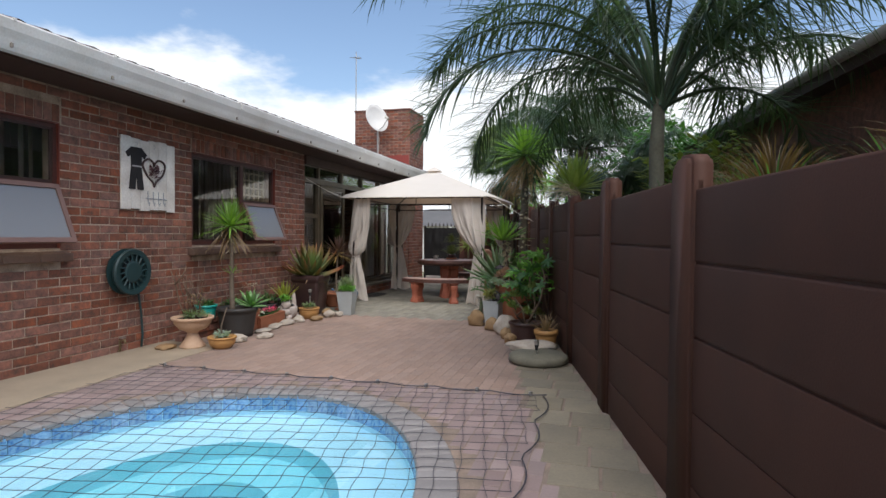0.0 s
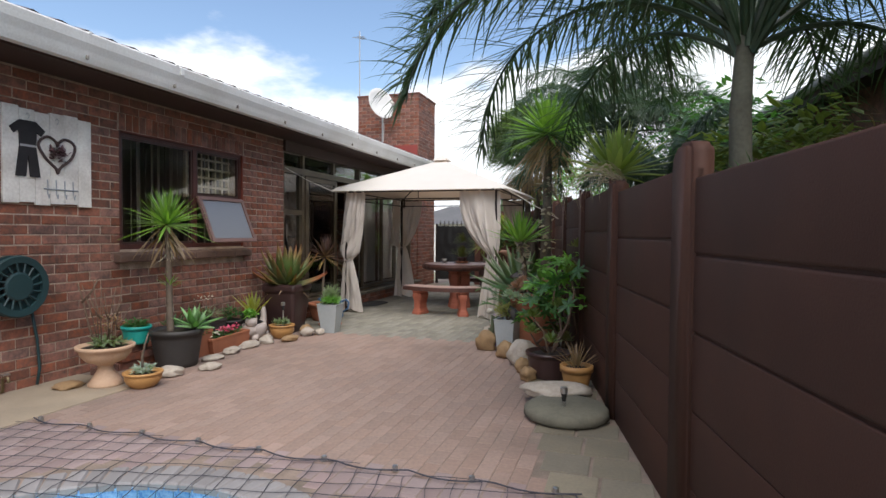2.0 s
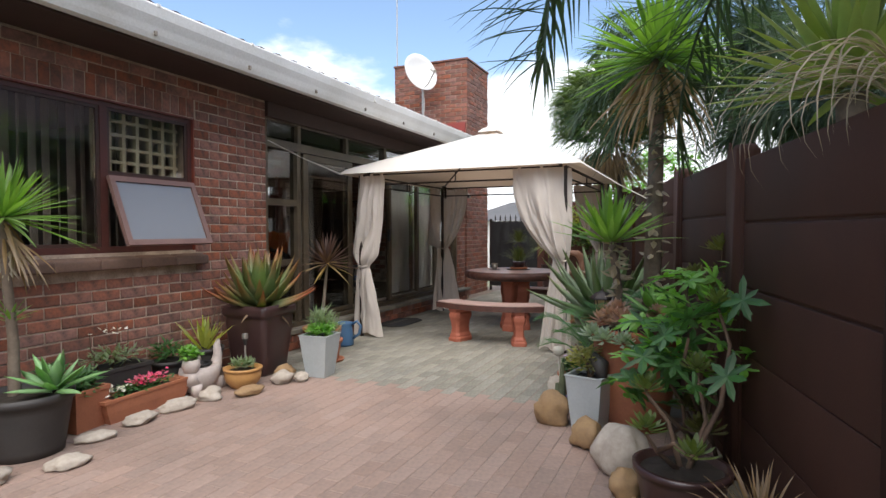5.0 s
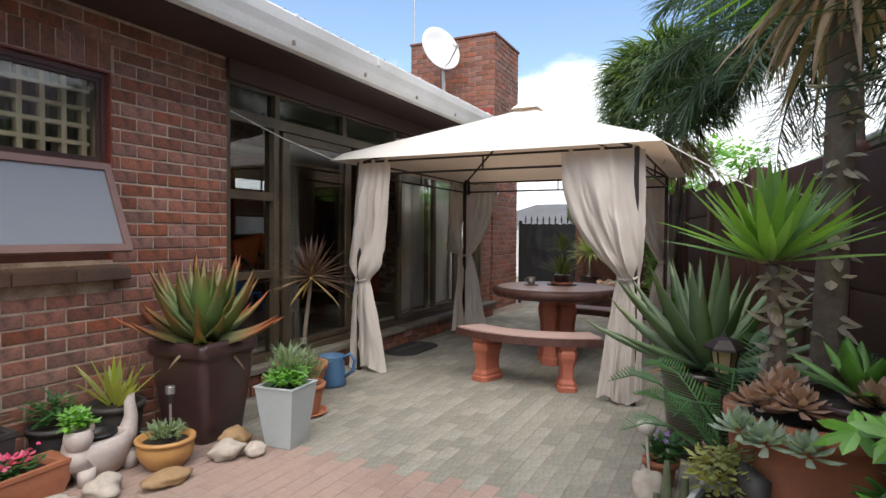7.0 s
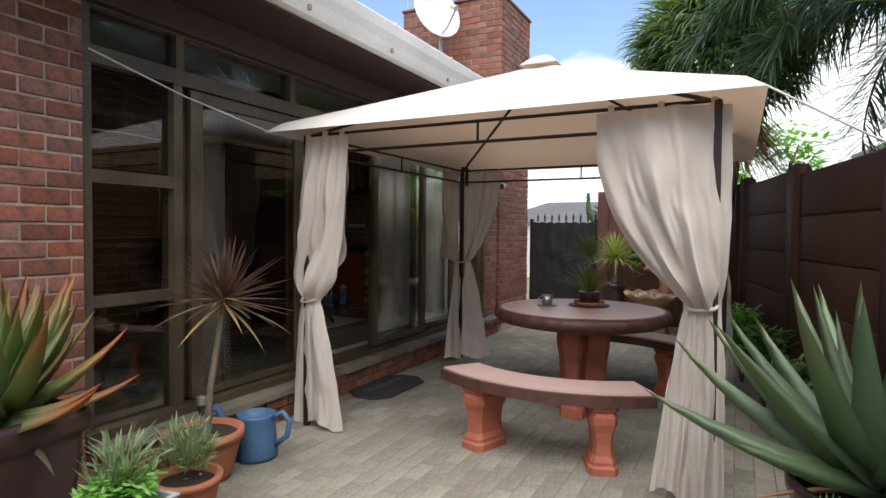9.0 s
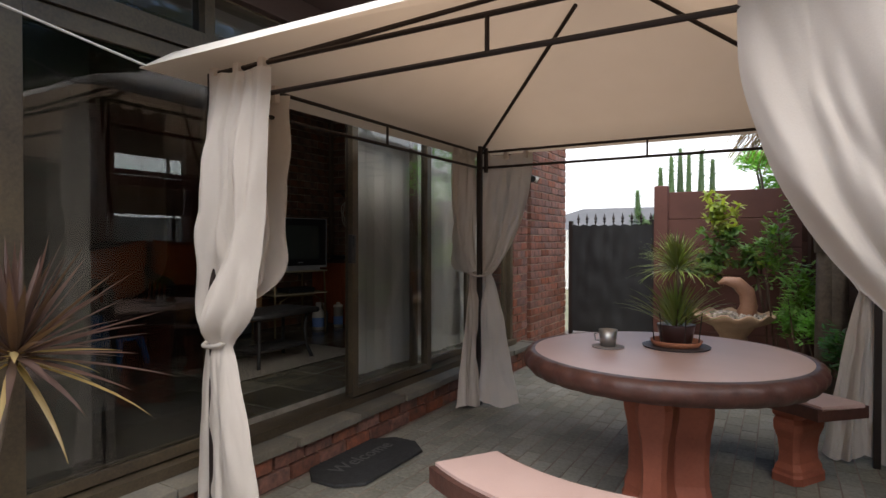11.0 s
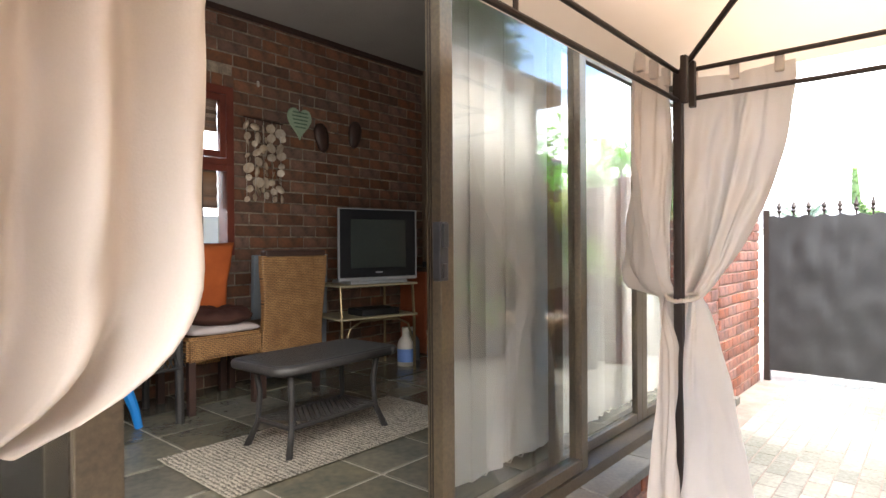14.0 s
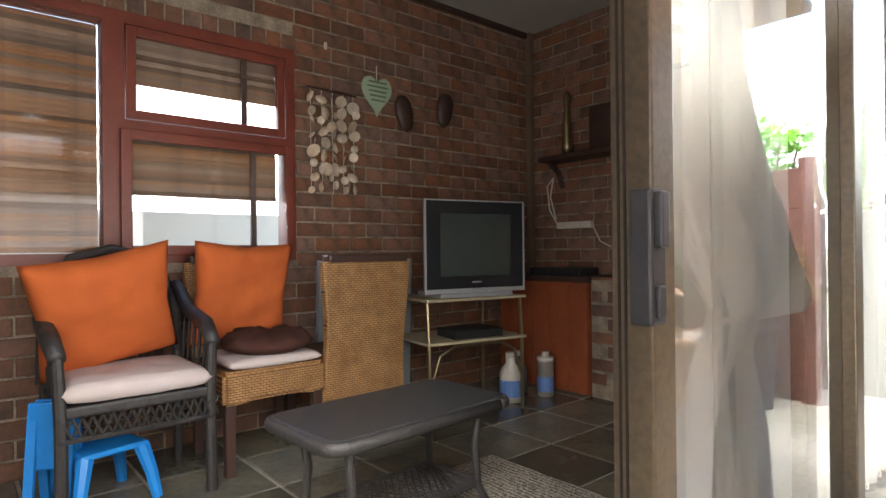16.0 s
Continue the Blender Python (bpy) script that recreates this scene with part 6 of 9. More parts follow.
leafy_tree("fresh green leafy tree behind the cross wall", -0.9, 17.2, 3.1, 1.1, FRESH, 171, 0.16, 1300)
leafy_tree("low green tree beyond the boundary wall", 0.9, 15.5, 2.5, 0.9, FRESH, 173, 0.12, 900)
leafy_tree("dense dark shrub in the neighbouring garden", 1.9, 8.2, 3.0, 1.2, DEEP, 175, 0.14, 1500)
leafy_tree("dense dark shrub in the neighbouring garden", 2.2, 6.3, 2.4, 0.9, OLIVE, 177, 0.16, 900)
leafy_tree("bushes in the distance beyond the gate", -2.6, 24.0, 2.0, 1.6, FRESH, 179, 0.2, 900)
leafy_tree("bushes in the distance beyond the gate", -4.2, 30.0, 1.8, 1.5, DEEP, 181, 0.22, 800)
RUSTY = leaf_mat("rusty_grass_leaf", (0.105, 0.066, 0.030), (0.06, 0.042, 0.022), 0.7)
for k in range(7):
    gy = 0.6 + k * 0.62
    grass = thing("ornamental_grass", "rusty olive strap grass above the boundary wall", "grass", wall_x(gy) + 0.85 + 0.15 * (k % 3), gy, 0.0, 0, "grass behind the wall")
    stems(grass, [[(0, 0, 0), (0.02, 0, 0.8), (0, 0.02, 1.40)]], 0.03)
    leaves(grass, "tuft", RUSTY, 150, 0.46, 0.016, (0.1, 1.4), (1.3, 0.6), 183 + k, 1.44 + 0.10 * (k % 2), 0.18, 0, 0.3, 0.3)
    leaves(grass, "green_tuft", DEEP, 40, 0.46, 0.016, (0.4, 1.4), (1.0, 0.5), 283 + k, 1.46, 0.15, 0, 0.3, 0.3)
mon = thing("candelabra_tree", "spiny green candelabra tree behind the cross wall", "tree", -2.93, 16.4, -0.1)
SPINY = leaf_mat("spiny_green_stem", (0.15, 0.24, 0.10), (0.08, 0.14, 0.06), 0.6)
part("trunk", tube(bmesh.new(), [(0, 0, 0), (0.02, 0, 0.9), (0, 0, 1.7)], [0.07, 0.06, 0.05], 10), BARK, mon, "", True)
ARMS = ((0.04, 0.02, 1.0), (-0.20, 0.62, 0.98), (0.20, 0.66, 1.05), (-0.36, 0.40, 0.84), (0.34, 0.45, 0.92), (-0.70, 0.0, 0.52), (-0.10, 0.9, 1.12))
for k, (reach, low_, high_) in enumerate(ARMS):
    pts = [Vector((0, 0.02 * k, 1.62 + low_ * 0.25)), Vector((reach * 0.5, 0.03 * k, 1.62 + low_ * 0.28)), Vector((reach * 0.88, 0.03 * k, 1.68 + low_ * 0.32)), Vector((reach, 0.03 * k, 1.80 + low_ * 0.38)), Vector((reach * 1.02, 0.03 * k, 1.66 + high_))]
    bm = bmesh.new()
    tube(bm, pts, [0.040, 0.048, 0.050, 0.048, 0.024], 8)
    random.seed(190 + k)
    for i in range(240):
        u = i / 240 * 4
        p = pts[int(u)].lerp(pts[min(4, int(u) + 1)], u - int(u))
        blade(bm, p, i * 2.4, 0.095, 0.030, random.uniform(-0.2, 0.6), -0.3, 0.3, 2)
    part("branch", bm, SPINY, mon)
leafy_tree("bright green leafy tree behind the cross wall", -1.72, 17.1, 2.75, 0.62, FRESH, 197, 0.12, 1300)

# ---- things on and about the house ----
sign = thing("wall_sign", "white-washed plank sign with a wire heart and dark garments", "wall sign", WX + 0.012, 4.02, 1.93)
SIGN_WOOD = mat("white_washed_plank", (0.78, 0.74, 0.68), 0.8, 0, 0, 5.0, (0.52, 0.47, 0.42), 0.5, 45.0, pieces=0.08)
for k in range(6):
    y0 = -0.40 + k * 0.1335
    part("plank", boxed(0.0, 0.022, y0 + 0.0015, y0 + 0.132, -0.39 + 0.012 * math.sin(k * 2.2), 0.39 + 0.012 * math.cos(k * 1.7), 0.003), SIGN_WOOD, sign)
bm = bmesh.new()
heart = []
for k in range(41):
    a = 6.28319 * k / 40
    heart.append((0.032 + 0.006 * math.sin(k * 5), 0.06 + 0.0105 * 16 * math.sin(a) ** 3, 0.06 + 0.0105 * (13 * math.cos(a) - 5 * math.cos(2 * a) - 2 * math.cos(3 * a) - math.cos(4 * a))))
tube(bm, heart, 0.012, 8)
part("wire_heart", bm, mat("dark_woven_twig", (0.075, 0.045, 0.042), 0.8, 0, 0, 20.0, (0.04, 0.025, 0.022), 0.6, 60.0), sign)
bm = bmesh.new()
small_leaves(bm, (0.035, 0.06, 0.06), (0.015, 0.11, 0.11), 130, 0.04, 301, 0.7)
part("dried_flowers", bm, mat("mauve_dried_flower", (0.20, 0.10, 0.11), 0.9, 0, 0, 15.0, (0.10, 0.05, 0.05)), sign)
bm = bmesh.new()
def flat(outline, y, z, s, x=0.024, t=0.012):
    a = [bm.verts.new((x, y + p * s, z + q * s)) for p, q in outline]
    b = [bm.verts.new((x + t, y + p * s, z + q * s)) for p, q in outline]
    bm.faces.new(b)
    for k in range(len(a)):
        bm.faces.new((a[k], a[(k + 1) % len(a)], b[(k + 1) % len(b)], b[k]))
flat(((-0.3, 1.0), (0.3, 1.0), (0.65, 0.7), (0.5, 0.5), (0.33, 0.62), (0.3, 0.1), (0.45, -1.0), (0.08, -1.0), (0.0, -0.2), (-0.08, -1.0), (-0.45, -1.0), (-0.3, 0.1), (-0.33, 0.62), (-0.5, 0.5), (-0.65, 0.7)), -0.20, 0.06, 0.23)
part("garment", bm, mat("black_felt", (0.022, 0.02, 0.022), 0.95, 0, 0, 12.0, (0.015, 0.013, 0.015)), sign, "dark felt garment shape")
part("belt", boxed(0.037, 0.040, -0.27, -0.13, 0.075, 0.092), mat("grey_ribbon", (0.35, 0.33, 0.33), 0.8), sign)
bm = bmesh.new()
tube(bm, [(0.026, -0.06, -0.26), (0.026, 0.26, -0.26)], 0.006, 6)
for y in (-0.03, 0.05, 0.13, 0.21):
    tube(bm, [(0.026, y, -0.18), (0.028, y, -0.30), (0.045, y, -0.34), (0.05, y, -0.30)], 0.005, 6)
part("hook_rail", bm, mat("grey_metal", (0.32, 0.33, 0.34), 0.5, 0.5), sign, "small grey hook rail")
for y in (-0.2, 0.06):
    bm = bmesh.new()
    tube(bm, [(0.03, y, 0.30), (0.035, y + 0.015, 0.335), (0.03, y, 0.355), (0.03, y - 0.012, 0.335)], 0.004, 6)
    part("hanger_hook", bm, STEEL, sign)
reel = thing("hose_reel", "dark green wall-mounted garden hose reel", "hose reel", WX, 3.655, 0.865)
GREEN_PLASTIC = mat("dark_green_plastic", (0.016, 0.045, 0.048), 0.5, 0, 0, 5.0, (0.011, 0.033, 0.036), 0.1, 60.0)
def wheel(profile, m, name, label=""):
    bm = bmesh.new()
    lathe(bm, profile, 40)
    bmesh.ops.rotate(bm, verts=bm.verts, cent=(0, 0, 0), matrix=Matrix.Rotation(math.pi / 2, 3, "Y"))
    return part(name, bm, m, reel, label, False)
wheel([(0, 0.01), (0.12, 0.01), (0.12, 0.15), (0, 0.15)], PLASTIC_BLACK, "hub")
wheel([(0.0, 0.03), (0.19, 0.03), (0.24, 0.035), (0.245, 0.05), (0.19, 0.05), (0, 0.05)], GREEN_PLASTIC, "back_disc")
wheel([(0.19, 0.13), (0.245, 0.135), (0.25, 0.15), (0.24, 0.165), (0.19, 0.16), (0.19, 0.13)], GREEN_PLASTIC, "rim")
wheel([(0, 0.135), (0.115, 0.135), (0.115, 0.155), (0.10, 0.162), (0, 0.162)], GREEN_PLASTIC, "front_disc")
for k in range(16):
    a = k * 6.28319 / 16
    bm = bmesh.new()
    tube(bm, [(0.148, 0.11 * math.cos(a), 0.11 * math.sin(a)), (0.148, 0.2 * math.cos(a + 0.1), 0.2 * math.sin(a + 0.1))], 0.009, 6)
    part("spoke", bm, GREEN_PLASTIC, reel)
part("hose_coil", lathe(bmesh.new(), [(0.13, -0.03), (0.2, -0.03), (0.21, 0.0), (0.2, 0.03), (0.13, 0.03)], 32), GREEN_PLASTIC, reel).matrix_basis = pose(0.09, 0, 0, 0, 90, 0)
hose = part("garden_hose", tube(bmesh.new(), [(WX + 0.05, 3.82, 0.70), (WX + 0.04, 3.88, 0.4), (WX + 0.04, 3.90, 0.15), (WX + 0.06, 3.86, 0.02)], 0.012, 8), GREEN_PLASTIC, None, "", True)
tagged(hose, "dark garden hose hanging down the brick wall", "hose")
tap = thing("garden_tap", "small brass garden tap low on the wall", "tap", WX, 3.60, 0.10)
part("pipe", tube(bmesh.new(), [(0, 0, -0.08), (0.03, 0, -0.08), (0.03, 0, 0.03), (0.09, 0, 0.04), (0.10, 0, 0.0)], 0.012, 8), mat("dull_brass", (0.28, 0.22, 0.12), 0.5, 0.7, 0, 9.0, (0.2, 0.15, 0.09)), tap, "", True)
part("handle", boxed(0.04, 0.08, -0.03, 0.03, 0.055, 0.07, 0.005), STEEL, tap)
dish = thing("satellite_dish", "round white satellite dish on the roof", "satellite dish", -5.02, 13.05, 3.35)
bm = bmesh.new()
lathe(bm, [(0, 0.0), (0.15, 0.012), (0.28, 0.045), (0.37, 0.085), (0.38, 0.09), (0.37, 0.095), (0.28, 0.058), (0.15, 0.026), (0, 0.014)], 40)
bowl_ = part("reflector", bm, mat("white_dish_paint", (0.72, 0.71, 0.68), 0.5, 0, 0, 4.0, (0.62, 0.61, 0.58)), dish, "", True)
bowl_.matrix_basis = pose(0, 0, 1.02, 76, 0, 62)
part("mast", tube(bmesh.new(), [(0.02, 0.15, 0.05), (0.02, 0.15, 0.85), (0.0, 0.08, 1.0)], 0.022, 10), STEEL, dish)
part("arm", tube(bmesh.new(), [(0.05, 0.03, 0.70), (0.26, -0.10, 0.78), (0.44, -0.20, 0.97)], 0.012, 8), STEEL, dish)
part("feed_horn", tube(bmesh.new(), [(0.45, -0.21, 0.97), (0.36, -0.16, 1.03)], [0.035, 0.03], 10), CREAM, dish)
part("cable", tube(bmesh.new(), [(0.04, 0.12, 0.8), (0.08, 0.1, 0.5), (0.05, 0.12, 0.1)], 0.008, 6), CREAM, dish)
aerial = thing("television_aerial", "thin television aerial mast on the roof", "aerial", -5.95, 13.9, 3.58)
part("mast", tube(bmesh.new(), [(0, 0, 0), (0, 0, 2.9)], [0.018, 0.014], 8), STEEL, aerial)
for k in range(4):
    part("rod", tube(bmesh.new(), [(-0.16 + 0.03 * k, -0.1 + 0.12 * k, 2.72 + 0.02 * k), (0.16 - 0.03 * k, -0.1 + 0.12 * k, 2.72 + 0.02 * k)], 0.006, 6), STEEL, aerial)
part("boom", tube(bmesh.new(), [(0, -0.14, 2.72), (0, 0.3, 2.79)], 0.008, 6), STEEL, aerial)
for pts in ([(-4.10, 7.64, 2.25), (-4.03, 8.15, 2.11), (-3.92, 8.72, 1.985)], [(-1.06, 8.72, 1.985), (-0.7, 8.75, 1.76), (-0.27, 8.80, 1.52)]):
    tagged(part("guy_rope", tube(bmesh.new(), pts, 0.005, 6), CREAM), "thin pale guy rope tied to the gazebo's corner", "rope", "guy ropes")
lampt = thing("wall_spotlight", "small white twin spotlight on the chimney brick", "spotlight", -4.19, 13.36, 2.02)
for k in (-1, 1):
    part("head", tube(bmesh.new(), [(0.03, k * 0.03, 0), (0.12, k * 0.07, -0.05)], [0.022, 0.035], 12), CREAM if k > 0 else PLASTIC_BLACK, lampt)
part("base", boxed(-0.005, 0.035, -0.04, 0.04, -0.03, 0.03, 0.006), CREAM, lampt)
rugm = part("doormat", bmesh.new(), mat("dark_rubber", (0.03, 0.03, 0.03), 0.85, 0, 0, 30.0, (0.018, 0.018, 0.018), 0.8, 120.0))
bm = bmesh.new()
prof = [(-0.20, -0.28), (-0.08, -0.39), (0.08, -0.39), (0.20, -0.28), (0.20, 0.28), (0.08, 0.39), (-0.08, 0.39), (-0.20, 0.28)]
lo, hi = [bm.verts.new((x, y, 0)) for x, y in prof], [bm.verts.new((x * 0.98, y * 0.98, 0.014)) for x, y in prof]
bm.faces.new(hi)
for k in range(8):
    bm.faces.new((lo[k], lo[(k + 1) % 8], hi[(k + 1) % 8], hi[k]))
bm.to_mesh(rugm.data)
bm.free()
rugm.matrix_basis = pose(-3.80, 10.0, 0.006)
tagged(rugm, "dark rubber welcome mat before the door step", "doormat")
txt = bpy.data.curves.new("lettering", "FONT")
txt.body, txt.size, txt.align_x, txt.extrude = "Welcome", 0.13, "CENTER", 0.001
lett = new("lettering", txt)
txt.materials.append(mat("grey_lettering", (0.09, 0.09, 0.085), 0.9))
lett.parent = rugm
lett.matrix_basis = pose(0.0, 0, 0.016, 0, 0, 90)

# -- on the table
cup = thing("tin_cup", "small steel cup on a coaster", "cup", -2.44, 10.10, TZ + 0.001)
part("coaster", lathe(bmesh.new(), [(0, 0), (0.075, 0), (0.075, 0.006), (0, 0.006)], 28), mat("grey_coaster", (0.22, 0.19, 0.18), 0.8), cup)
part("body", lathe(bmesh.new(), [(0, 0.007), (0.034, 0.007), (0.044, 0.085), (0.042, 0.085), (0.033, 0.012), (0, 0.012)], 28), STEEL, cup, "", True)
part("handle", tube(bmesh.new(), [(-0.038, 0, 0.07), (-0.065, 0, 0.06), (-0.06, 0, 0.03), (-0.036, 0, 0.03)], 0.004, 6), STEEL, cup)
tpot = thing("potted_grass", "grassy potted plant in a wire basket on the table", "potted plant", -2.16, 10.27, TZ + 0.001)
part("tray", lathe(bmesh.new(), [(0, 0), (0.15, 0), (0.155, 0.008), (0, 0.008)], 32), mat("dark_tray", (0.05, 0.04, 0.04), 0.6), tpot)
part("saucer", lathe(bmesh.new(), [(0, 0.009), (0.105, 0.009), (0.12, 0.035), (0.112, 0.035), (0.1, 0.018), (0, 0.018)], 28), TERRACOTTA, tpot, "", True)
part("pot", lathe(bmesh.new(), [(0, 0.02), (0.07, 0.02), (0.085, 0.10), (0.088, 0.11), (0.078, 0.11), (0, 0.10)], 28), BROWN_POT, tpot, "", True)
for k in range(6):
    a = k * 1.047
    part("wire", tube(bmesh.new(), [(0.10 * math.cos(a), 0.10 * math.sin(a), 0.02), (0.115 * math.cos(a), 0.115 * math.sin(a), 0.17)], 0.003, 5), IRON, tpot)
leaves(tpot, "leaf", OLIVE, 90, 0.26, 0.012, (0.5, 1.45), (0.9, 0.4), 311, 0.10, 0.05)
leaves(tpot, "upper_leaf", OLIVE, 80, 0.22, 0.010, (0.0, 1.45), (0.8, 0.5), 313, 0.36, 0.03)
stems(tpot, [[(0, 0, 0.1), (0.01, 0, 0.25), (0, 0, 0.37)], [(0.02, 0.02, 0.1), (0.03, 0.03, 0.3), (0.01, 0.01, 0.36)]], 0.006)
# -- the shell fountain and shrubs by the cross wall
ft = thing("shell_fountain", "clay fountain basin with a fluted rim, full of pebbles", "fountain", -2.15, 14.05, 0)
bm = bmesh.new()
lathe(bm, [(0, 0), (0.20, 0), (0.16, 0.12), (0.13, 0.30), (0.20, 0.40), (0.34, 0.47), (0.40, 0.53), (0.385, 0.54), (0.32, 0.49), (0, 0.46)], 64)
for v in bm.verts:
    r = math.hypot(v.co.x, v.co.y)
    if r > 0.25:
        a = math.atan2(v.co.y, v.co.x)
        v.co.z += 0.022 * math.cos(a * 11) * (r - 0.25) / 0.15
part("basin", bm, mat("buff_clay", (0.46, 0.31, 0.20), 0.75, 0, 0, 5.0, (0.34, 0.21, 0.13), 0.3, 50.0), ft, "", True)
random.seed(321)
PEB = mat("mixed_pebbles", (0.42, 0.36, 0.30), 0.7, 0, 0, 8.0, (0.28, 0.22, 0.17), 0.3, 60.0, pieces=0.4)
bm = bmesh.new()
for i in range(150):
    a, r = random.uniform(0, 6.28), 0.31 * math.sqrt(random.random())
    m = Matrix.LocRotScale((r * math.cos(a), r * math.sin(a), 0.50 + random.uniform(0, 0.03)), Euler((random.random() * 3, random.random() * 3, 0)), (0.026, 0.02, 0.015))
    bmesh.ops.create_icosphere(bm, subdivisions=1, radius=1.0, matrix=m)
tagged(part("pebble_bed", bm, PEB, ft), kind="stuff")
part("spout_figure", tube(bmesh.new(), [(0.10, 0.08, 0.48), (0.14, 0.10, 0.62), (0.12, 0.05, 0.76), (0.03, 0.0, 0.86), (-0.08, -0.04, 0.88), (-0.14, -0.06, 0.85)], [0.10, 0.085, 0.08, 0.065, 0.04, 0.012], 14), mat("glazed_buff_clay", (0.40, 0.22, 0.14), 0.45, 0, 0, 5.0, (0.3, 0.15, 0.1), 0.2, 50.0), ft, "curved leaping fish-shaped spout", True)
var = thing("shrub", "variegated yellow-green umbrella shrub by the fountain", "shrub", -1.95, 14.35, 0)
VB = [[(0.1, 0, 0.4), (0.0, 0.0, 0.9), (-0.27, 0, 1.35)], [(0.1, 0, 0.4), (0.0, 0, 1.0), (-0.38, 0.0, 1.62)], [(0.1, 0, 0.4), (0.1, 0, 0.8), (0.0, 0, 1.12)], [(0.1, 0, 0.4), (-0.2, 0, 0.75), (-0.42, 0, 1.02)], [(0.1, 0, 0), (0.1, 0, 0.4)]]
stems(var, VB, 0.012)
bm, bm2 = bmesh.new(), bmesh.new()
random.seed(331)
for i in range(150):
    tip = Vector(VB[i % 4][-1]) + Vector((random.gauss(0, 0.09), random.gauss(0, 0.07), random.gauss(0, 0.10)))
    for k in range(7):
        blade(bm if tip.z > 1.42 or i % 7 == 0 else bm2, tip, k * 0.9 + i, 0.095, 0.046, random.uniform(-0.9, 0.9), 0.6, 0.25, 3, 0, 0.55)
part("yellow_foliage", bm, leaf_mat("yellow_green_leaf", (0.50, 0.52, 0.09), (0.25, 0.36, 0.07)), var)
part("green_foliage", bm2, leaf_mat("mid_green_leaf", (0.17, 0.30, 0.075), (0.09, 0.17, 0.05)), var)
for i, (x, y, h, m) in enumerate(((-1.76, 14.15, 1.80, YUCCA), (-1.56, 13.6, 1.2, YUCCA), (-1.60, 14.0, 0.75, FRESH), (-1.42, 13.3, 0.8, FRESH), (-1.30, 12.6, 0.7, DEEP), (-1.1, 11.7, 0.75, FRESH), (-0.95, 10.9, 0.65, DEEP), (-0.8, 10.1, 0.6, DEEP), (-0.65, 9.3, 0.7, DEEP))):
    s = thing("shrub", "leafy green shrub growing along the boundary wall", "shrub", x, y, 0, 0, "wall shrubs")
    stems(s, [[(0, 0, 0), (0.04, 0, h * 0.5), (0.0, 0.03, h * 0.9)], [(0, 0, 0), (-0.08, 0.05, h * 0.45), (-0.12, 0.02, h * 0.75)]], 0.010)
    clump(s, "foliage", m, (0, 0, h * 0.68), (0.20, 0.24, h * 0.34), 420, 0.075, 341 + i, 0.5)

spk = round_pot("plant_pot", "tall dark pot with a yellow-green spiky plant", -2.72, 14.30, 0.15, 0.62, BROWN_POT, 0.7, 0.04, 0, 0, True, "")
part("stem", tube(bmesh.new(), [(0, 0, 0.58), (0.01, 0, 0.80), (0, 0, 0.98)], [0.03, 0.028, 0.025], 8), BARK, spk)
leaves(spk, "leaf", LIME, 130, 0.52, 0.020, (-0.2, 1.4), (1.0, 0.4), 351, 0.98, 0.04)

# ---- beyond the yard ----
FARWHITE = mat("far_white_plaster", (0.66, 0.64, 0.60), 0.9, 0, 0, 1.0, (0.58, 0.56, 0.52))
FARROOF = mat("far_grey_roof", (0.12, 0.115, 0.115), 0.8, 0, 0, 1.0, (0.09, 0.09, 0.09))
GREENROOF = mat("far_green_roof", (0.16, 0.30, 0.25), 0.7, 0, 0, 1.0, (0.13, 0.25, 0.21))
def far_house(x0, x1, y0, y1, z0, z1, ridge, roof, label):
    h = thing("far_house", label, "house", (x0 + x1) / 2, (y0 + y1) / 2, z0, 0, "houses in the distance")
    w, d, t = (x1 - x0) / 2, (y1 - y0) / 2, z1 - z0
    part("wall", boxed(-w, w, -d, d, 0, t), FARWHITE, h)
    bm = bmesh.new()
    e = [bm.verts.new((sx * (w + 0.4), sy * (d + 0.4), t)) for sx, sy in ((-1, -1), (1, -1), (1, 1), (-1, 1))]
    r = [bm.verts.new((-w * 0.5, 0, t + ridge)), bm.verts.new((w * 0.5, 0, t + ridge))]
    for q in ((e[0], e[1], r[1], r[0]), (e[2], e[3], r[0], r[1]), (e[1], e[2], r[1]), (e[3], e[0], r[0]), (e[3], e[2], e[1], e[0])):
        bm.faces.new(q)
    part("roof", bm, roof, h)
    for k in range(4):
        xx = -w + (k + 0.5) * w / 2
        part("window", boxed(xx - 0.5, xx + 0.5, -d - 0.03, -d + 0.02, t * 0.45, t * 0.85), mat("far_window", (0.06, 0.07, 0.08), 0.3), h)
        part("column", boxed(xx - 1.0, xx - 0.85, -d - 0.9, -d - 0.75, 0, t), FARWHITE, h)
far_house(-16, -5.2, 42, 50, -1.6, 2.0, 1.5, FARROOF, "white house with a grey hipped roof in the distance")
far_house(-4.8, 6, 48, 56, -1.6, 2.2, 1.3, GREENROOF, "white house with a green roof in the distance")
fp = thing("palm_tree", "small round-headed palm far beyond the gate", "palm tree", -7.1, 36, -1.65)
part("trunk", tube(bmesh.new(), [(0, 0, 0), (0, 0, 3.4)], [0.22, 0.18], 10), BARK, fp)
for i in range(22):
    palm_frond(fp, (0, 0, 3.4), i * 2.4, 0.1 + (i % 6) * 0.24, 1.3, 0.9, 0.24, 400 + i)
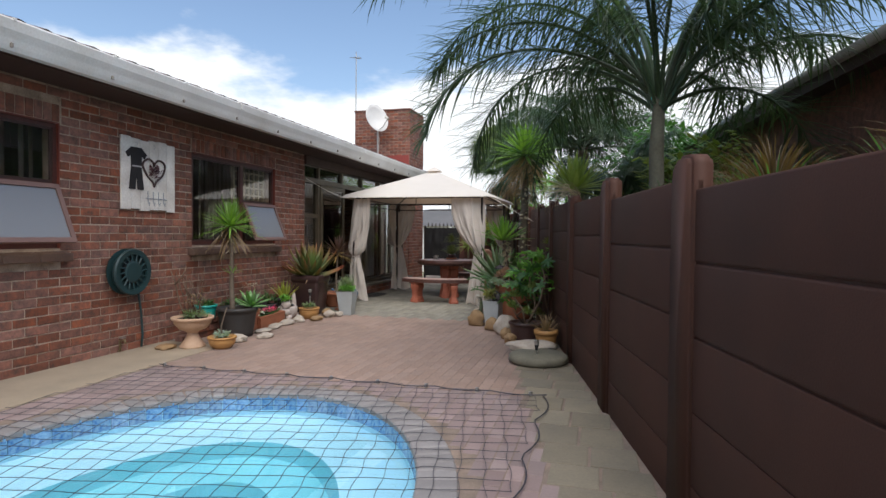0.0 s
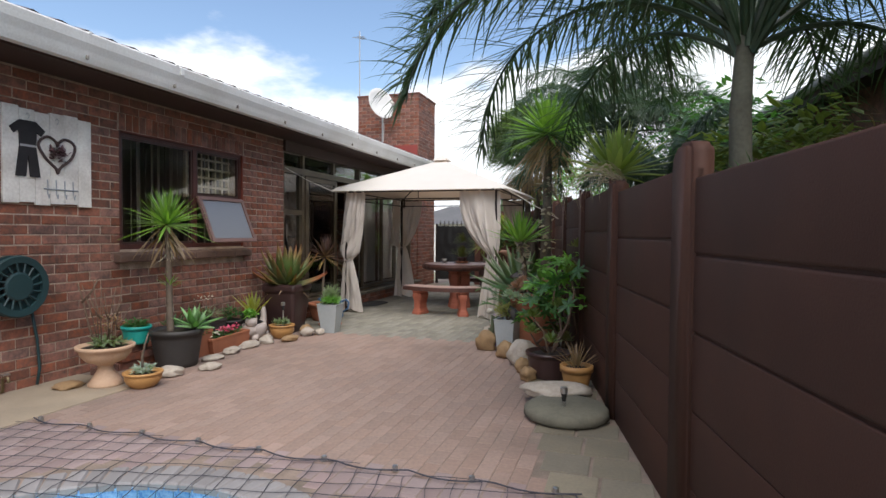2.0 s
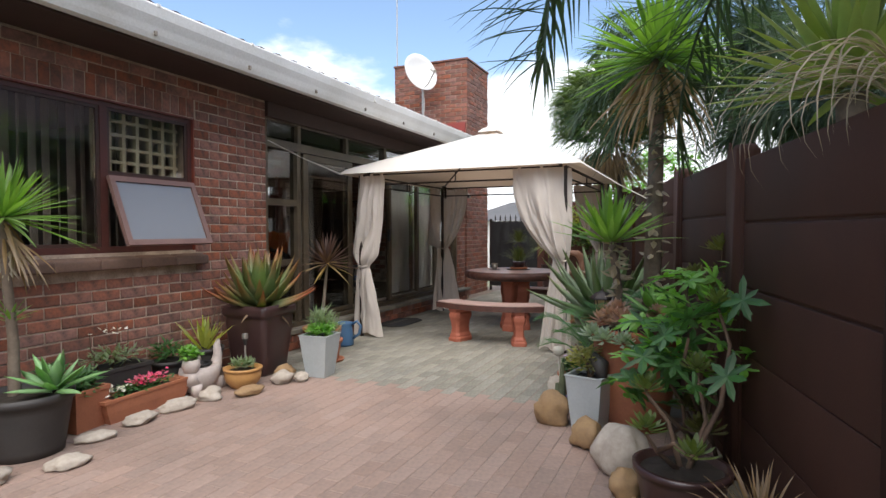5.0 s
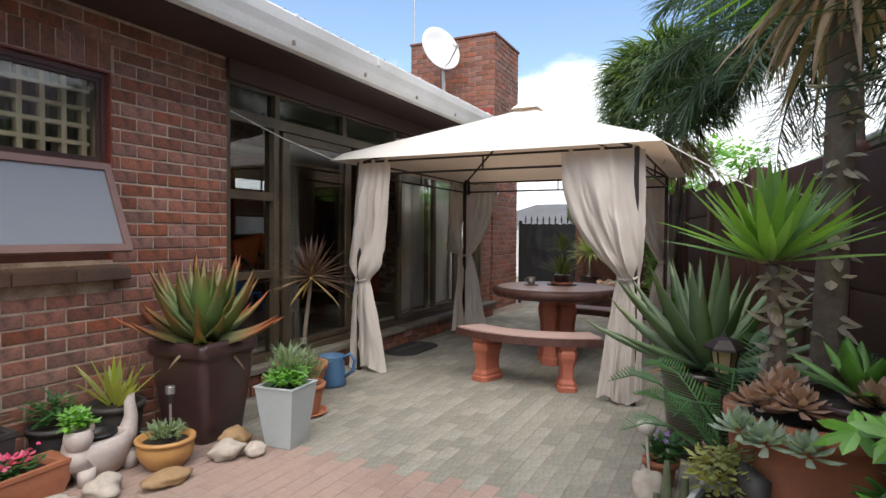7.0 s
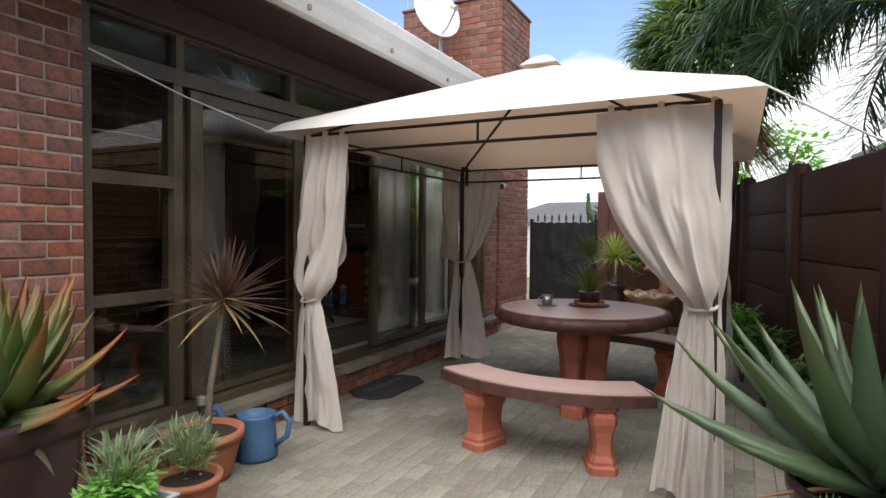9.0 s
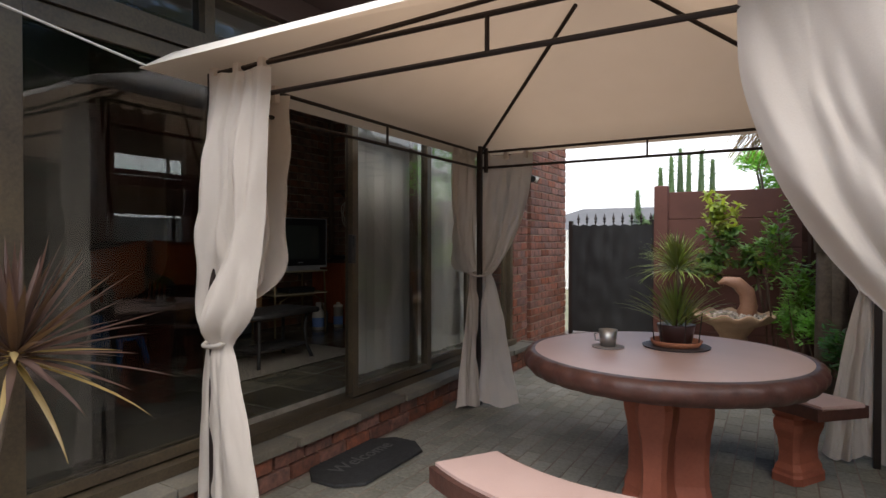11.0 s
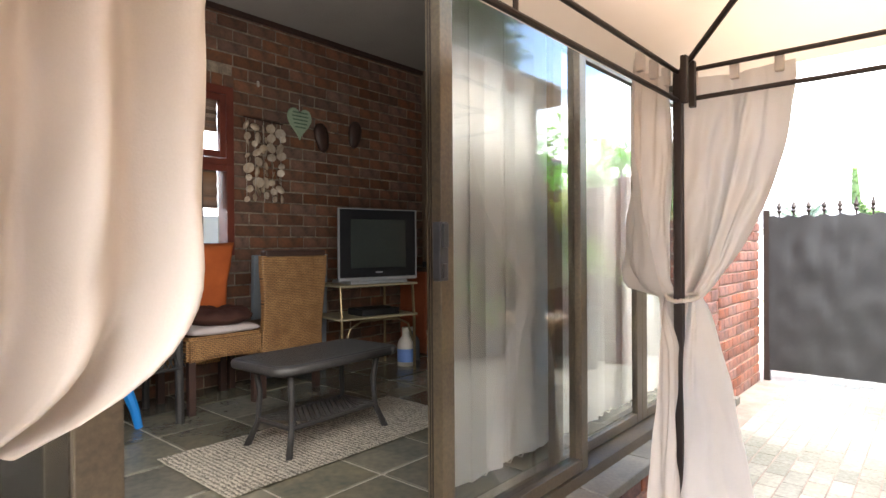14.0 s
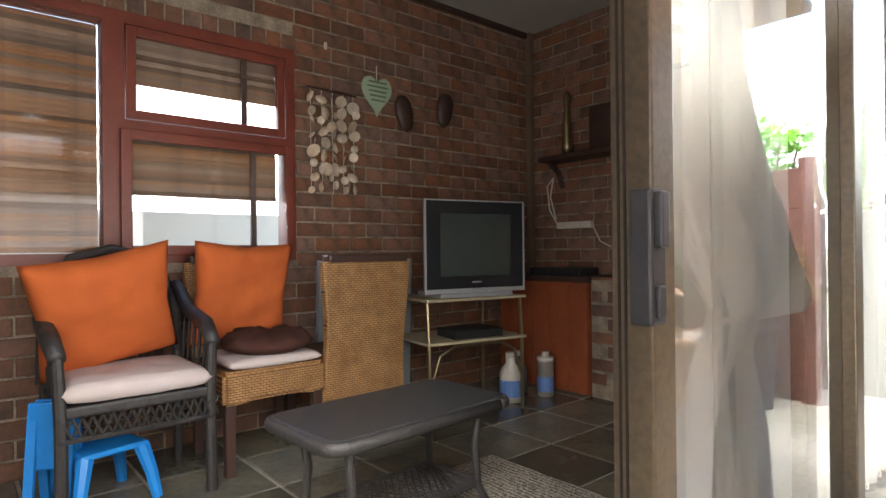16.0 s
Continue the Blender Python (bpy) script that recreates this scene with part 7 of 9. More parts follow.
# the neighbour's house over the boundary wall
nb = thing("neighbour_house", "neighbour's brown brick house behind the wall", "house", 0, 0, 0)
nb.matrix_basis = pose(3.15, 5.0, -0.1, 0, 0, 7.2)
part("wall", boxed(0.35, 0.57, -4.0, 16.0, 0, 3.1), RED_BRICK, nb)
part("eave", boxed(-0.02, 0.4, -4.2, 16.2, 3.06, 3.10), EAVE_PAINT, nb)
part("fascia", boxed(-0.06, -0.02, -4.2, 16.2, 2.98, 3.14), EAVE_PAINT, nb)
part("gutter", tube(bmesh.new(), [(-0.10, -4.2, 3.14), (-0.10, 16.2, 3.14)], 0.055, 10), mat("grey_gutter", (0.30, 0.30, 0.29), 0.6, 0, 0, 3.0, (0.2, 0.2, 0.19), 0.2, 40.0), nb, "weathered grey gutter", True)
bm = bmesh.new()
rows = [[bm.verts.new((x, -4.3 + 0.2 * i, 3.17 + (x + 0.1) * 0.35 + 0.015 * (i % 2))) for x in (-0.12, 5.0)] for i in range(104)]
for a, b in zip(rows, rows[1:]):
    bm.faces.new((a[0], a[1], b[1], b[0]))
part("roof", bm, ROOF_SHEET, nb)

# ---- living room things ----
ORANGE = cloth("burnt_orange_cotton", (0.56, 0.135, 0.035), (0.44, 0.10, 0.028), 0.05, 9.0)
WHITE_COTTON = cloth("off_white_cotton", (0.62, 0.54, 0.52), (0.52, 0.45, 0.43), 0.05, 9.0)
BROWN_COTTON = cloth("dark_brown_cotton", (0.075, 0.032, 0.024), (0.05, 0.022, 0.018), 0.03, 9.0)


def woven(m, along, across, dark, wide=0.026, row=0.0105):
    """Lays a fine over-and-under weave over a wicker material; along and across name the two axes of its surface."""
    n, l = m.node_tree.nodes, m.node_tree.links
    b = n["Principled BSDF"]
    before = b.inputs["Base Color"].links[0].from_socket
    tc, cut, put, weave_ = n.new("ShaderNodeTexCoord"), n.new("ShaderNodeSeparateXYZ"), n.new("ShaderNodeCombineXYZ"), n.new("ShaderNodeTexBrick")
    l.new(tc.outputs["Object"], cut.inputs["Vector"])
    l.new(cut.outputs[along], put.inputs["X"])
    l.new(cut.outputs[across], put.inputs["Y"])
    l.new(put.outputs["Vector"], weave_.inputs["Vector"])
    weave_.inputs["Scale"].default_value = 1.0
    weave_.inputs["Brick Width"].default_value, weave_.inputs["Row Height"].default_value = wide, row
    weave_.inputs["Mortar Size"].default_value, weave_.inputs["Mortar Smooth"].default_value = row * 0.16, 0.6
    weave_.inputs["Mortar"].default_value = (*dark, 1)
    l.new(before, weave_.inputs["Color1"])
    l.new(before, weave_.inputs["Color2"])
    l.new(weave_.outputs["Color"], b.inputs["Base Color"])
    relief = n.new("ShaderNodeBump")
    relief.invert = True
    relief.inputs["Strength"].default_value, relief.inputs["Distance"].default_value = 0.9, 0.004
    l.new(weave_.outputs["Fac"], relief.inputs["Height"])
    l.new(relief.outputs["Normal"], b.inputs["Normal"])
    return m


DARK_WICKER = mat("dark_wicker", (0.038, 0.035, 0.034), 0.5, 0, 0, 25.0, (0.018, 0.017, 0.017), 0.9, 110.0)
TAN_WICKER = mat("tan_wicker", (0.36, 0.185, 0.065), 0.6, 0, 0, 22.0, (0.20, 0.095, 0.035), 0.9, 110.0)
TAN_WEAVE = woven(mat("tan_wicker_weave", (0.50, 0.28, 0.11), 0.6, 0, 0, 14.0, (0.24, 0.115, 0.042), 0.3, 90.0), "X", "Z", (0.06, 0.028, 0.012))
DARK_WEAVE = woven(mat("dark_wicker_weave", (0.040, 0.041, 0.044), 0.42, 0, 0, 14.0, (0.024, 0.024, 0.026), 0.3, 90.0), "X", "Y", (0.008, 0.008, 0.008), 0.022, 0.012)
WOVEN = mat("brown_woven_blind", (0.23, 0.12, 0.062), 0.75, 0, 0, 9.0, (0.09, 0.045, 0.025), 0.5, 90.0, pieces=0.5)
GOLD = mat("worn_brass_tube", (0.36, 0.29, 0.17), 0.35, 0.9, 0, 9.0, (0.25, 0.19, 0.11))
TVBODY = mat("black_tv_case", (0.016, 0.017, 0.02), 0.35, 0, 0, 6.0, (0.012, 0.013, 0.015), 0.05, 60.0)
SILVER = mat("silver_plastic", (0.45, 0.46, 0.48), 0.35, 0.4, 0, 6.0, (0.38, 0.39, 0.41), 0.05, 60.0)
FL = FLOOR_Z

wv = tagged(new("window_3"), "red-framed room window with brown woven blinds", "window", "", "structure")
wv.matrix_basis = pose(ROOM_X - 0.05, 0, 0)
y0, y1, z0, z1, ym = RWIN[0], RWIN[1], RWIN[2], RWIN[3], 10.09
bm = bmesh.new()
for q in ((y0, y0 + 0.05, z0, z1), (y1 - 0.055, y1, z0, z1), (y0 + 0.05, y1 - 0.055, z1 - 0.055, z1), (y0 + 0.05, y1 - 0.055, z0, z0 + 0.05), (ym - 0.045, ym + 0.045, z0 + 0.05, z1 - 0.055), (ym + 0.045, y1 - 0.055, 1.80, 1.87)):
    box(bm, -0.05, 0.062, *q)
part("window_frame", bm, RED_WOOD, wv, "red-brown wooden frame")
for q, xx in (((ym + 0.05, y1 - 0.06, 1.875, z1 - 0.06), 0.03), ((ym + 0.02, y1 - 0.03, 1.24, 1.82), 0.068)):
    bm = bmesh.new()
    a, b, c, d = q
    for r in ((a, a + 0.045, c, d), (b - 0.045, b, c, d), (a + 0.045, b - 0.045, d - 0.045, d), (a + 0.045, b - 0.045, c, c + 0.045)):
        box(bm, xx, xx + 0.036, *r, 0.004)
    s = part("sash", bm, RED_WOOD, wv)
    g = part("sash_pane", boxed(xx + 0.014, xx + 0.02, a + 0.045, b - 0.045, c + 0.045, d - 0.045), PANE, s)
    g.visible_shadow = False
    part("glazing_bar", boxed(xx + 0.0, xx + 0.012, b - 0.235, b - 0.205, c + 0.045, d - 0.045), DARK_WOOD, s)
p = part("pane", boxed(-0.004, 0.004, y0 + 0.05, ym - 0.045, z0 + 0.05, z1 - 0.055), DULL_PANE, wv)
p.visible_shadow = False
for a, b, lows in ((y0 + 0.05, ym - 0.05, (1.25,)), (ym + 0.06, y1 - 0.07, (2.06, 1.50))):
    bl = thing("woven_blind", "brown woven slat blind, partly drawn up", "blinds", ROOM_X - 0.095, 0, 0, 0, "window blinds")
    base = boxed(-0.003, 0.003, a, b, -0.0135, 0.0135)
    first = part("slat", base, WOVEN, bl)
    count = 0
    for lo, hi in (((1.25, z1 - 0.06),) if len(lows) == 1 else ((2.06, z1 - 0.06), (1.52, 1.80))):
        z = hi - 0.012
        while z > lo:
            s = first if count == 0 else new("slat", first.data)
            s.parent = bl
            s.matrix_basis = pose(0.004 * math.sin(count * 1.7), 0, z, 0, 8 * math.sin(count * 0.9), 0)
            count += 1
            z -= 0.0245
out_wall = part("wall_outside", boxed(-9.4, -9.3, 5.0, 14.5, -0.1, 1.62), mat("pale_far_wall", (0.62, 0.60, 0.56), 0.9, 0, 0, 2.0, (0.55, 0.53, 0.5)), None)
tagged(out_wall, "pale plastered wall outside the room window", "wall", kind="structure")


def cushion(name, label, w, h, t, material, m, category="cushion", seed=1, group="", firm=0.5):
    """A stuffed square cushion: thick in the middle, pinched at its corners, creased."""
    bm = bmesh.new()
    n = 26
    sides = []
    for sg in (1, -1):
        sides.append([[bm.verts.new((0, 0, 0)) for j in range(n + 1)] for i in range(n + 1)])
        for i in range(n + 1):
            for j in range(n + 1):
                u, v = 2 * i / n - 1, 2 * j / n - 1
                ed = max(0.0, (1 - u ** 4) * (1 - v ** 4))
                dent = 0.11 if firm == 0.5 else 0.02
                pull = 1 - dent * (1 - abs(u)) * abs(v) ** 3 - dent * (1 - abs(v)) * abs(u) ** 3
                cr = (0.022 * noise.noise((u * 2.2 + seed, v * 2.2, sg * 0.4)) + 0.012 * (0.3 - abs(noise.noise((u * 4 + seed, v * 4, 3)))) + 0.005 * noise.noise((u * 9 + seed, v * 9, 5))) * (1.0 if firm == 0.5 else 0.4)
                sides[-1][i][j].co = (u * w / 2 * pull, sg * (t / 2 * ed ** firm + 0.003 * ed) + cr * ed, v * h / 2 * pull)
    for k, g in enumerate(sides):
        for i in range(n):
            for j in range(n):
                q = (g[i][j], g[i + 1][j], g[i + 1][j + 1], g[i][j + 1])
                bm.faces.new(q if k else q[::-1])
    bmesh.ops.remove_doubles(bm, verts=bm.verts, dist=0.0015)
    o = part(name, bm, material, None, "", True)
    o.matrix_basis = m
    return tagged(o, label, category, group)


ch1 = thing("wicker_armchair", "dark wicker armchair with a white seat pad", "armchair", -6.28, 10.05, FL, 90)
# local: x runs along the wall, front is towards -y
for sx in (-0.25, 0.25):
    part("leg", tube(bmesh.new(), [(sx, -0.24, 0), (sx, -0.23, 0.36), (sx * 1.04, -0.22, 0.60)], [0.022, 0.022, 0.020], 10), DARK_WICKER, ch1)
    part("leg", tube(bmesh.new(), [(sx, 0.20, 0), (sx, 0.20, 0.5)], 0.02, 10), DARK_WICKER, ch1)
    part("armrest", tube(bmesh.new(), [(sx * 1.04, -0.24, 0.58), (sx * 1.08, -0.12, 0.645), (sx * 1.08, 0.08, 0.68), (sx, 0.22, 0.80)], [0.028, 0.034, 0.032, 0.026], 10), DARK_WICKER, ch1, "", True)
    bm = bmesh.new()
    for k in range(7):
        u = k / 6
        tube(bm, [(sx, -0.2 + 0.4 * u, 0.40), (sx * 1.06, -0.22 + 0.42 * u, 0.62 + 0.1 * u)], 0.006, 5)
        tube(bm, [(sx, -0.2 + 0.4 * (1 - u), 0.40), (sx * 1.06, -0.16 + 0.42 * max(0, 1 - u - 0.1), 0.63)], 0.006, 5)
    part("arm_lattice", bm, DARK_WICKER, ch1)
part("seat_frame", boxed(-0.26, 0.26, -0.24, 0.22, 0.37, 0.41, 0.01), DARK_WICKER, ch1)
apron = part("apron", tube(bmesh.new(), [(-0.26, -0.245, 0.295), (0.26, -0.245, 0.295)], 0.010, 6), DARK_WICKER, ch1, "latticed wicker apron")
for k in range(17):
    x = -0.25 + k * 0.031
    part("strip", tube(bmesh.new(), [(x, -0.245, 0.30), (x + 0.03, -0.245, 0.37)], 0.005, 5), DARK_WICKER, apron)
    part("strip", tube(bmesh.new(), [(x + 0.03, -0.247, 0.30), (x, -0.247, 0.37)], 0.005, 5), DARK_WICKER, apron)
bm = bmesh.new()
pts = [(-0.26, 0.22, 0.42), (-0.25, 0.25, 0.75), (-0.15, 0.27, 0.92), (0, 0.275, 0.96), (0.15, 0.27, 0.92), (0.25, 0.25, 0.75), (0.26, 0.22, 0.42)]
tube(bm, pts, 0.022, 10)
for k in range(15):
    x = -0.24 + k * 0.034
    tube(bm, [(x, 0.22, 0.42), (x * 0.97, 0.262, 0.90 - 1.2 * x * x)], 0.006, 5)
part("backrest", bm, DARK_WICKER, ch1, "woven wicker back")
cushion("seat_cushion", "flat off-white seat pad on the wicker armchair", 0.50, 0.46, 0.085, WHITE_COTTON, pose(-6.25, 10.05, FL + 0.452) @ pose(0, 0, 0, 90, 0, 90), "cushion", 2, "", 0.2)
cushion("cushion", "burnt orange square scatter cushion leaning in the armchair", 0.52, 0.50, 0.17, ORANGE, pose(-6.33, 9.99, FL + 0.715) @ pose(0, 0, 0, 0, 0, 92) @ pose(0, 0, 0, 20, -11, 0), "cushion", 4)


def dining_chair(x, y, turn, label):
    c = thing("wicker_dining_chair", label, "chair", x, y, FL, turn, "wicker dining chairs")
    for sx in (-0.20, 0.20):
        for sy in (-0.20, 0.20):
            part("leg", boxed(sx - 0.02, sx + 0.02, sy - 0.02, sy + 0.02, 0, 0.30, 0.003), DARK_WOOD, c)
    bm = bmesh.new()
    box(bm, -0.235, 0.235, -0.235, 0.235, 0.29, 0.44)
    bmesh.ops.subdivide_edges(bm, edges=[e for e in bm.edges if abs(e.verts[0].co.x - e.verts[1].co.x) > 0.1], cuts=7)
    for v in bm.verts:
        if v.co.z < 0.3:
            v.co.z += 0.018 * math.cos(v.co.x / 0.235 * 1.5708)     # the apron arches a little
    bmesh.ops.bevel(bm, geom=[e for e in bm.edges if e.calc_face_angle(0) > 1.0], offset=0.018, segments=2, affect="EDGES")
    part("seat", bm, TAN_WEAVE, c, "woven tan seat")
    bm = bmesh.new()
    rows = []
    for k in range(15):
        u = k / 14
        z = 0.20 + 0.69 * u
        half = 0.235 - 0.020 * math.sin(math.pi * min(1.0, u * 1.15)) + 0.006 * u
        yy = 0.185 + 0.10 * max(0.0, z - 0.4) + 0.02 * math.sin(math.pi * u)
        rows.append([bm.verts.new((sx_ * half, yy + dy, z)) for sx_, dy in ((-1, 0.008), (-0.96, 0.0), (0.96, 0.0), (1, 0.008), (1, 0.044), (0.96, 0.052), (-0.96, 0.052), (-1, 0.044))])
    for p_, q_ in zip(rows, rows[1:]):
        for k in range(8):
            bm.faces.new((p_[k], p_[(k + 1) % 8], q_[(k + 1) % 8], q_[k]))
    bm.faces.new(rows[0][::-1])
    bm.faces.new(rows[-1])
    part("backrest", bm, TAN_WEAVE, c, "woven tan back")
    part("top_rail", boxed(-0.22, 0.22, 0.222, 0.295, 0.885, 0.925, 0.012), DARK_WOOD, c, "dark wooden top rail")
    return c


dining_chair(-6.32, 10.60, 90, "tan woven dining chair with orange and brown cushions")
dining_chair(-6.34, 11.07, 268, "tan woven dining chair turned with its back outward")
cushion("cushion", "burnt orange square cushion standing on the dining chair", 0.47, 0.50, 0.14, ORANGE, pose(-6.44, 10.58, FL + 0.74) @ pose(0, 0, 0, 0, 0, 90) @ pose(0, 0, 0, 10, 2, 0), "cushion", 6)
cushion("seat_cushion", "off-white seat pad under the brown cushion", 0.42, 0.40, 0.05, WHITE_COTTON, pose(-6.27, 10.60, FL + 0.465) @ pose(0, 0, 0, 90, 0, 90), "cushion", 8, "", 0.25)
bm = bmesh.new()
lathe(bm, [(0, 0), (0.14, 0.004), (0.20, 0.035), (0.205, 0.05), (0.17, 0.085), (0.08, 0.098), (0.02, 0.085), (0, 0.08)], 40)
for v in bm.verts:
    a = math.atan2(v.co.y, v.co.x)
    v.co.z *= 1 + 0.12 * math.sin(a * 9) * min(1, math.hypot(v.co.x, v.co.y) * 6) + 0.2 * noise.noise(v.co * 9)
rc = part("round_cushion", bm, BROWN_COTTON, None, "", True)
rc.matrix_basis = pose(-6.24, 10.62, FL + 0.485)
tagged(rc, "round gathered dark brown cushion on the dining chair", "cushion")
board = part("screen_panel", boxed(-0.02, 0.02, -0.30, 0.34, 0.0, 0.89, 0.008), mat("grey_blue_panel", (0.30, 0.34, 0.37), 0.6, 0, 0, 4.0, (0.24, 0.27, 0.30)))
board.matrix_basis = pose(-6.62, 11.37, FL, 0, 2, 0)
tagged(board, "grey-blue flat panel leaning behind the dining chair", "panel")
stool = thing("plastic_stool", "bright blue child's plastic stool under the armchair", "stool", -6.22, 9.95, FL, 14)
BLUE = mat("bright_blue_plastic", (0.012, 0.22, 0.62), 0.4, 0, 0, 5.0, (0.01, 0.18, 0.52), 0.05, 60.0)
part("seat", boxed(-0.12, 0.12, -0.12, 0.12, 0.20, 0.222, 0.01), BLUE, stool)
for sx in (-1, 1):
    for sy in (-1, 1):
        part("leg", tube(bmesh.new(), [(sx * 0.10, sy * 0.10, 0.205), (sx * 0.125, sy * 0.125, 0.10), (sx * 0.14, sy * 0.14, 0)], [0.03, 0.024, 0.02], 8), BLUE, stool)
step_stool = thing("folding_stool", "bright blue plastic folding stool propped by the armchair", "stool", -6.20, 9.80, FL, 62)
step_stool.scale = (0.75, 0.85, 0.86)
for sg in (-1, 1):
    bm = bmesh.new()
    for a_, b_ in ((-0.10, -0.06), (0.06, 0.10)):
        vs = [bm.verts.new((x_, sg * (0.016 + 0.075 * (1 - z_ / 0.47)) + t_, z_)) for z_ in (0.0, 0.47) for t_ in (-0.012, 0.012) for x_ in (a_, b_)]
        for q in ((0, 1, 3, 2), (4, 6, 7, 5), (0, 4, 5, 1), (2, 3, 7, 6), (0, 2, 6, 4), (1, 5, 7, 3)):
            bm.faces.new([vs[k] for k in q])
    part("leg_frame", bm, BLUE, step_stool)
    part("board", boxed(-0.095, 0.095, sg * 0.028 - 0.010, sg * 0.028 + 0.010, 0.20, 0.48, 0.008), BLUE, step_stool)

ct = thing("wicker_coffee_table", "dark wicker coffee table with a latticed lower shelf", "coffee table", -5.27, 10.64, FL, 3)
bm = bmesh.new()
rows = []
for zz, g in ((0.385, -0.03), (0.39, 0.0), (0.405, 0.022), (0.42, 0.018), (0.428, 0.0)):
    r_ = []
    for cx_, cy_, a0 in ((0.20, 0.36, 0), (-0.20, 0.36, 90), (-0.20, -0.36, 180), (0.20, -0.36, 270)):
        for k in range(6):
            a = radians(a0 + k * 18)
            r_.append(bm.verts.new((cx_ + (0.07 + g) * math.cos(a), cy_ + (0.07 + g) * math.sin(a), zz)))
    rows.append(r_)
for a, b in zip(rows, rows[1:]):
    for k in range(24):
        bm.faces.new((a[k], a[(k + 1) % 24], b[(k + 1) % 24], b[k]))
bm.faces.new(rows[-1])
bm.faces.new(rows[0][::-1])
part("tabletop", bm, DARK_WEAVE, ct, "closely woven dark top")
bm = bmesh.new()
ring = []
for cx_, cy_, a0 in ((0.20, 0.36, 0), (-0.20, 0.36, 90), (-0.20, -0.36, 180), (0.20, -0.36, 270)):
    for k in range(6):
        a = radians(a0 + k * 18)
        ring.append((cx_ + 0.088 * math.cos(a), cy_ + 0.088 * math.sin(a), 0.405))
tube(bm, ring + [ring[0]], 0.020, 8)
part("table_edge", bm, DARK_WICKER, ct, "", True)
for sx in (-1, 1):
    for sy in (-1, 1):
        part("leg", tube(bmesh.new(), [(sx * 0.19, sy * 0.33, 0.39), (sx * 0.17, sy * 0.31, 0.26), (sx * 0.18, sy * 0.32, 0.12), (sx * 0.23, sy * 0.37, 0.0)], [0.020, 0.018, 0.017, 0.020], 10), DARK_WICKER, ct, "", True)
bm = bmesh.new()
for a, b in (((-0.18, -0.32), (0.18, -0.32)), ((-0.18, 0.32), (0.18, 0.32)), ((-0.18, -0.32), (-0.18, 0.32)), ((0.18, -0.32), (0.18, 0.32))):
    tube(bm, [(*a, 0.13), (*b, 0.13)], 0.012, 6)
shelf = part("lower_shelf", bm, DARK_WICKER, ct, "open lattice shelf")
for k in range(16):
    u = -0.32 + k * 0.0355
    part("strip", tube(bmesh.new(), [(-0.18, u, 0.13), (0.18, min(0.32, u + 0.2), 0.13)], 0.005, 4), DARK_WICKER, shelf)
    part("strip", tube(bmesh.new(), [(0.18, u, 0.133), (-0.18, min(0.32, u + 0.2), 0.133)], 0.005, 4), DARK_WICKER, shelf)
ct.scale = (0.70, 0.83, 1.0)
rug = part("rug", bmesh.new(), mat("cream_and_grey_weave", (0.52, 0.45, 0.34), 0.95, 0, 0, 35.0, (0.17, 0.15, 0.12), 0.8, 90.0))
bm = bmesh.new()
nx, ny = 30, 44
g = [[bm.verts.new((-5.55 + 0.62 * i / nx, 9.97 + 1.40 * j / ny, FL + 0.012 + 0.004 * noise.noise((i * 0.3, j * 0.3, 0)))) for j in range(ny + 1)] for i in range(nx + 1)]
for i in range(nx):
    for j in range(ny):
        bm.faces.new((g[i][j], g[i + 1][j], g[i + 1][j + 1], g[i][j + 1]))
bmesh.ops.solidify(bm, geom=bm.faces[:], thickness=0.010)
bm.to_mesh(rug.data)
bm.free()
tagged(rug, "cream and grey handwoven cotton rug on slate", "rug")
# zigzag weave of the rug
rn, rl = rug.data.materials[0].node_tree.nodes, rug.data.materials[0].node_tree.links
zig = rn.new("ShaderNodeTexWave")
zig.wave_type, zig.bands_direction = "BANDS", "Y"
zig.inputs["Scale"].default_value, zig.inputs["Distortion"].default_value, zig.inputs["Detail Scale"].default_value = 14.0, 7.0, 9.0
rc2 = rn.new("ShaderNodeTexCoord")
rl.new(rc2.outputs["Object"], zig.inputs["Vector"])
zm = rn.new("ShaderNodeMix")
zm.data_type = "RGBA"
zm.inputs[6].default_value, zm.inputs[7].default_value = (0.10, 0.09, 0.078, 1), (0.78, 0.72, 0.62, 1)
rl.new(zig.outputs["Fac"], zm.inputs[0])
rl.new(zm.outputs[2], rn["Principled BSDF"].inputs["Base Color"])

tv = thing("television", "black tube television with a silver base", "television", -6.10, 11.82, 0.975, -13)
part("case", boxed(-0.03, 0.0, -0.33, 0.33, 0.03, 0.555, 0.012), TVBODY, tv)
bm = bmesh.new()
a = [bm.verts.new((-0.03, sy * 0.31, z)) for sy, z in ((-1, 0.05), (1, 0.05), (1, 0.53), (-1, 0.53))]
b = [bm.verts.new((-0.36, sy * 0.16, z)) for sy, z in ((-1, 0.08), (1, 0.08), (1, 0.40), (-1, 0.40))]
bm.faces.new(b)
for k in range(4):
    bm.faces.new((a[k], a[(k + 1) % 4], b[(k + 1) % 4], b[k]))
part("tube_housing", bm, TVBODY, tv)
bm = bmesh.new()
n = 10
g = [[bm.verts.new((0.002 + 0.012 * (1 - (2 * i / n - 1) ** 2) * (1 - (2 * j / n - 1) ** 2), -0.235 + 0.47 * i / n, 0.125 + 0.355 * j / n)) for j in range(n + 1)] for i in range(n + 1)]
for i in range(n):
    for j in range(n):
        bm.faces.new((g[i][j], g[i + 1][j], g[i + 1][j + 1], g[i][j + 1]))
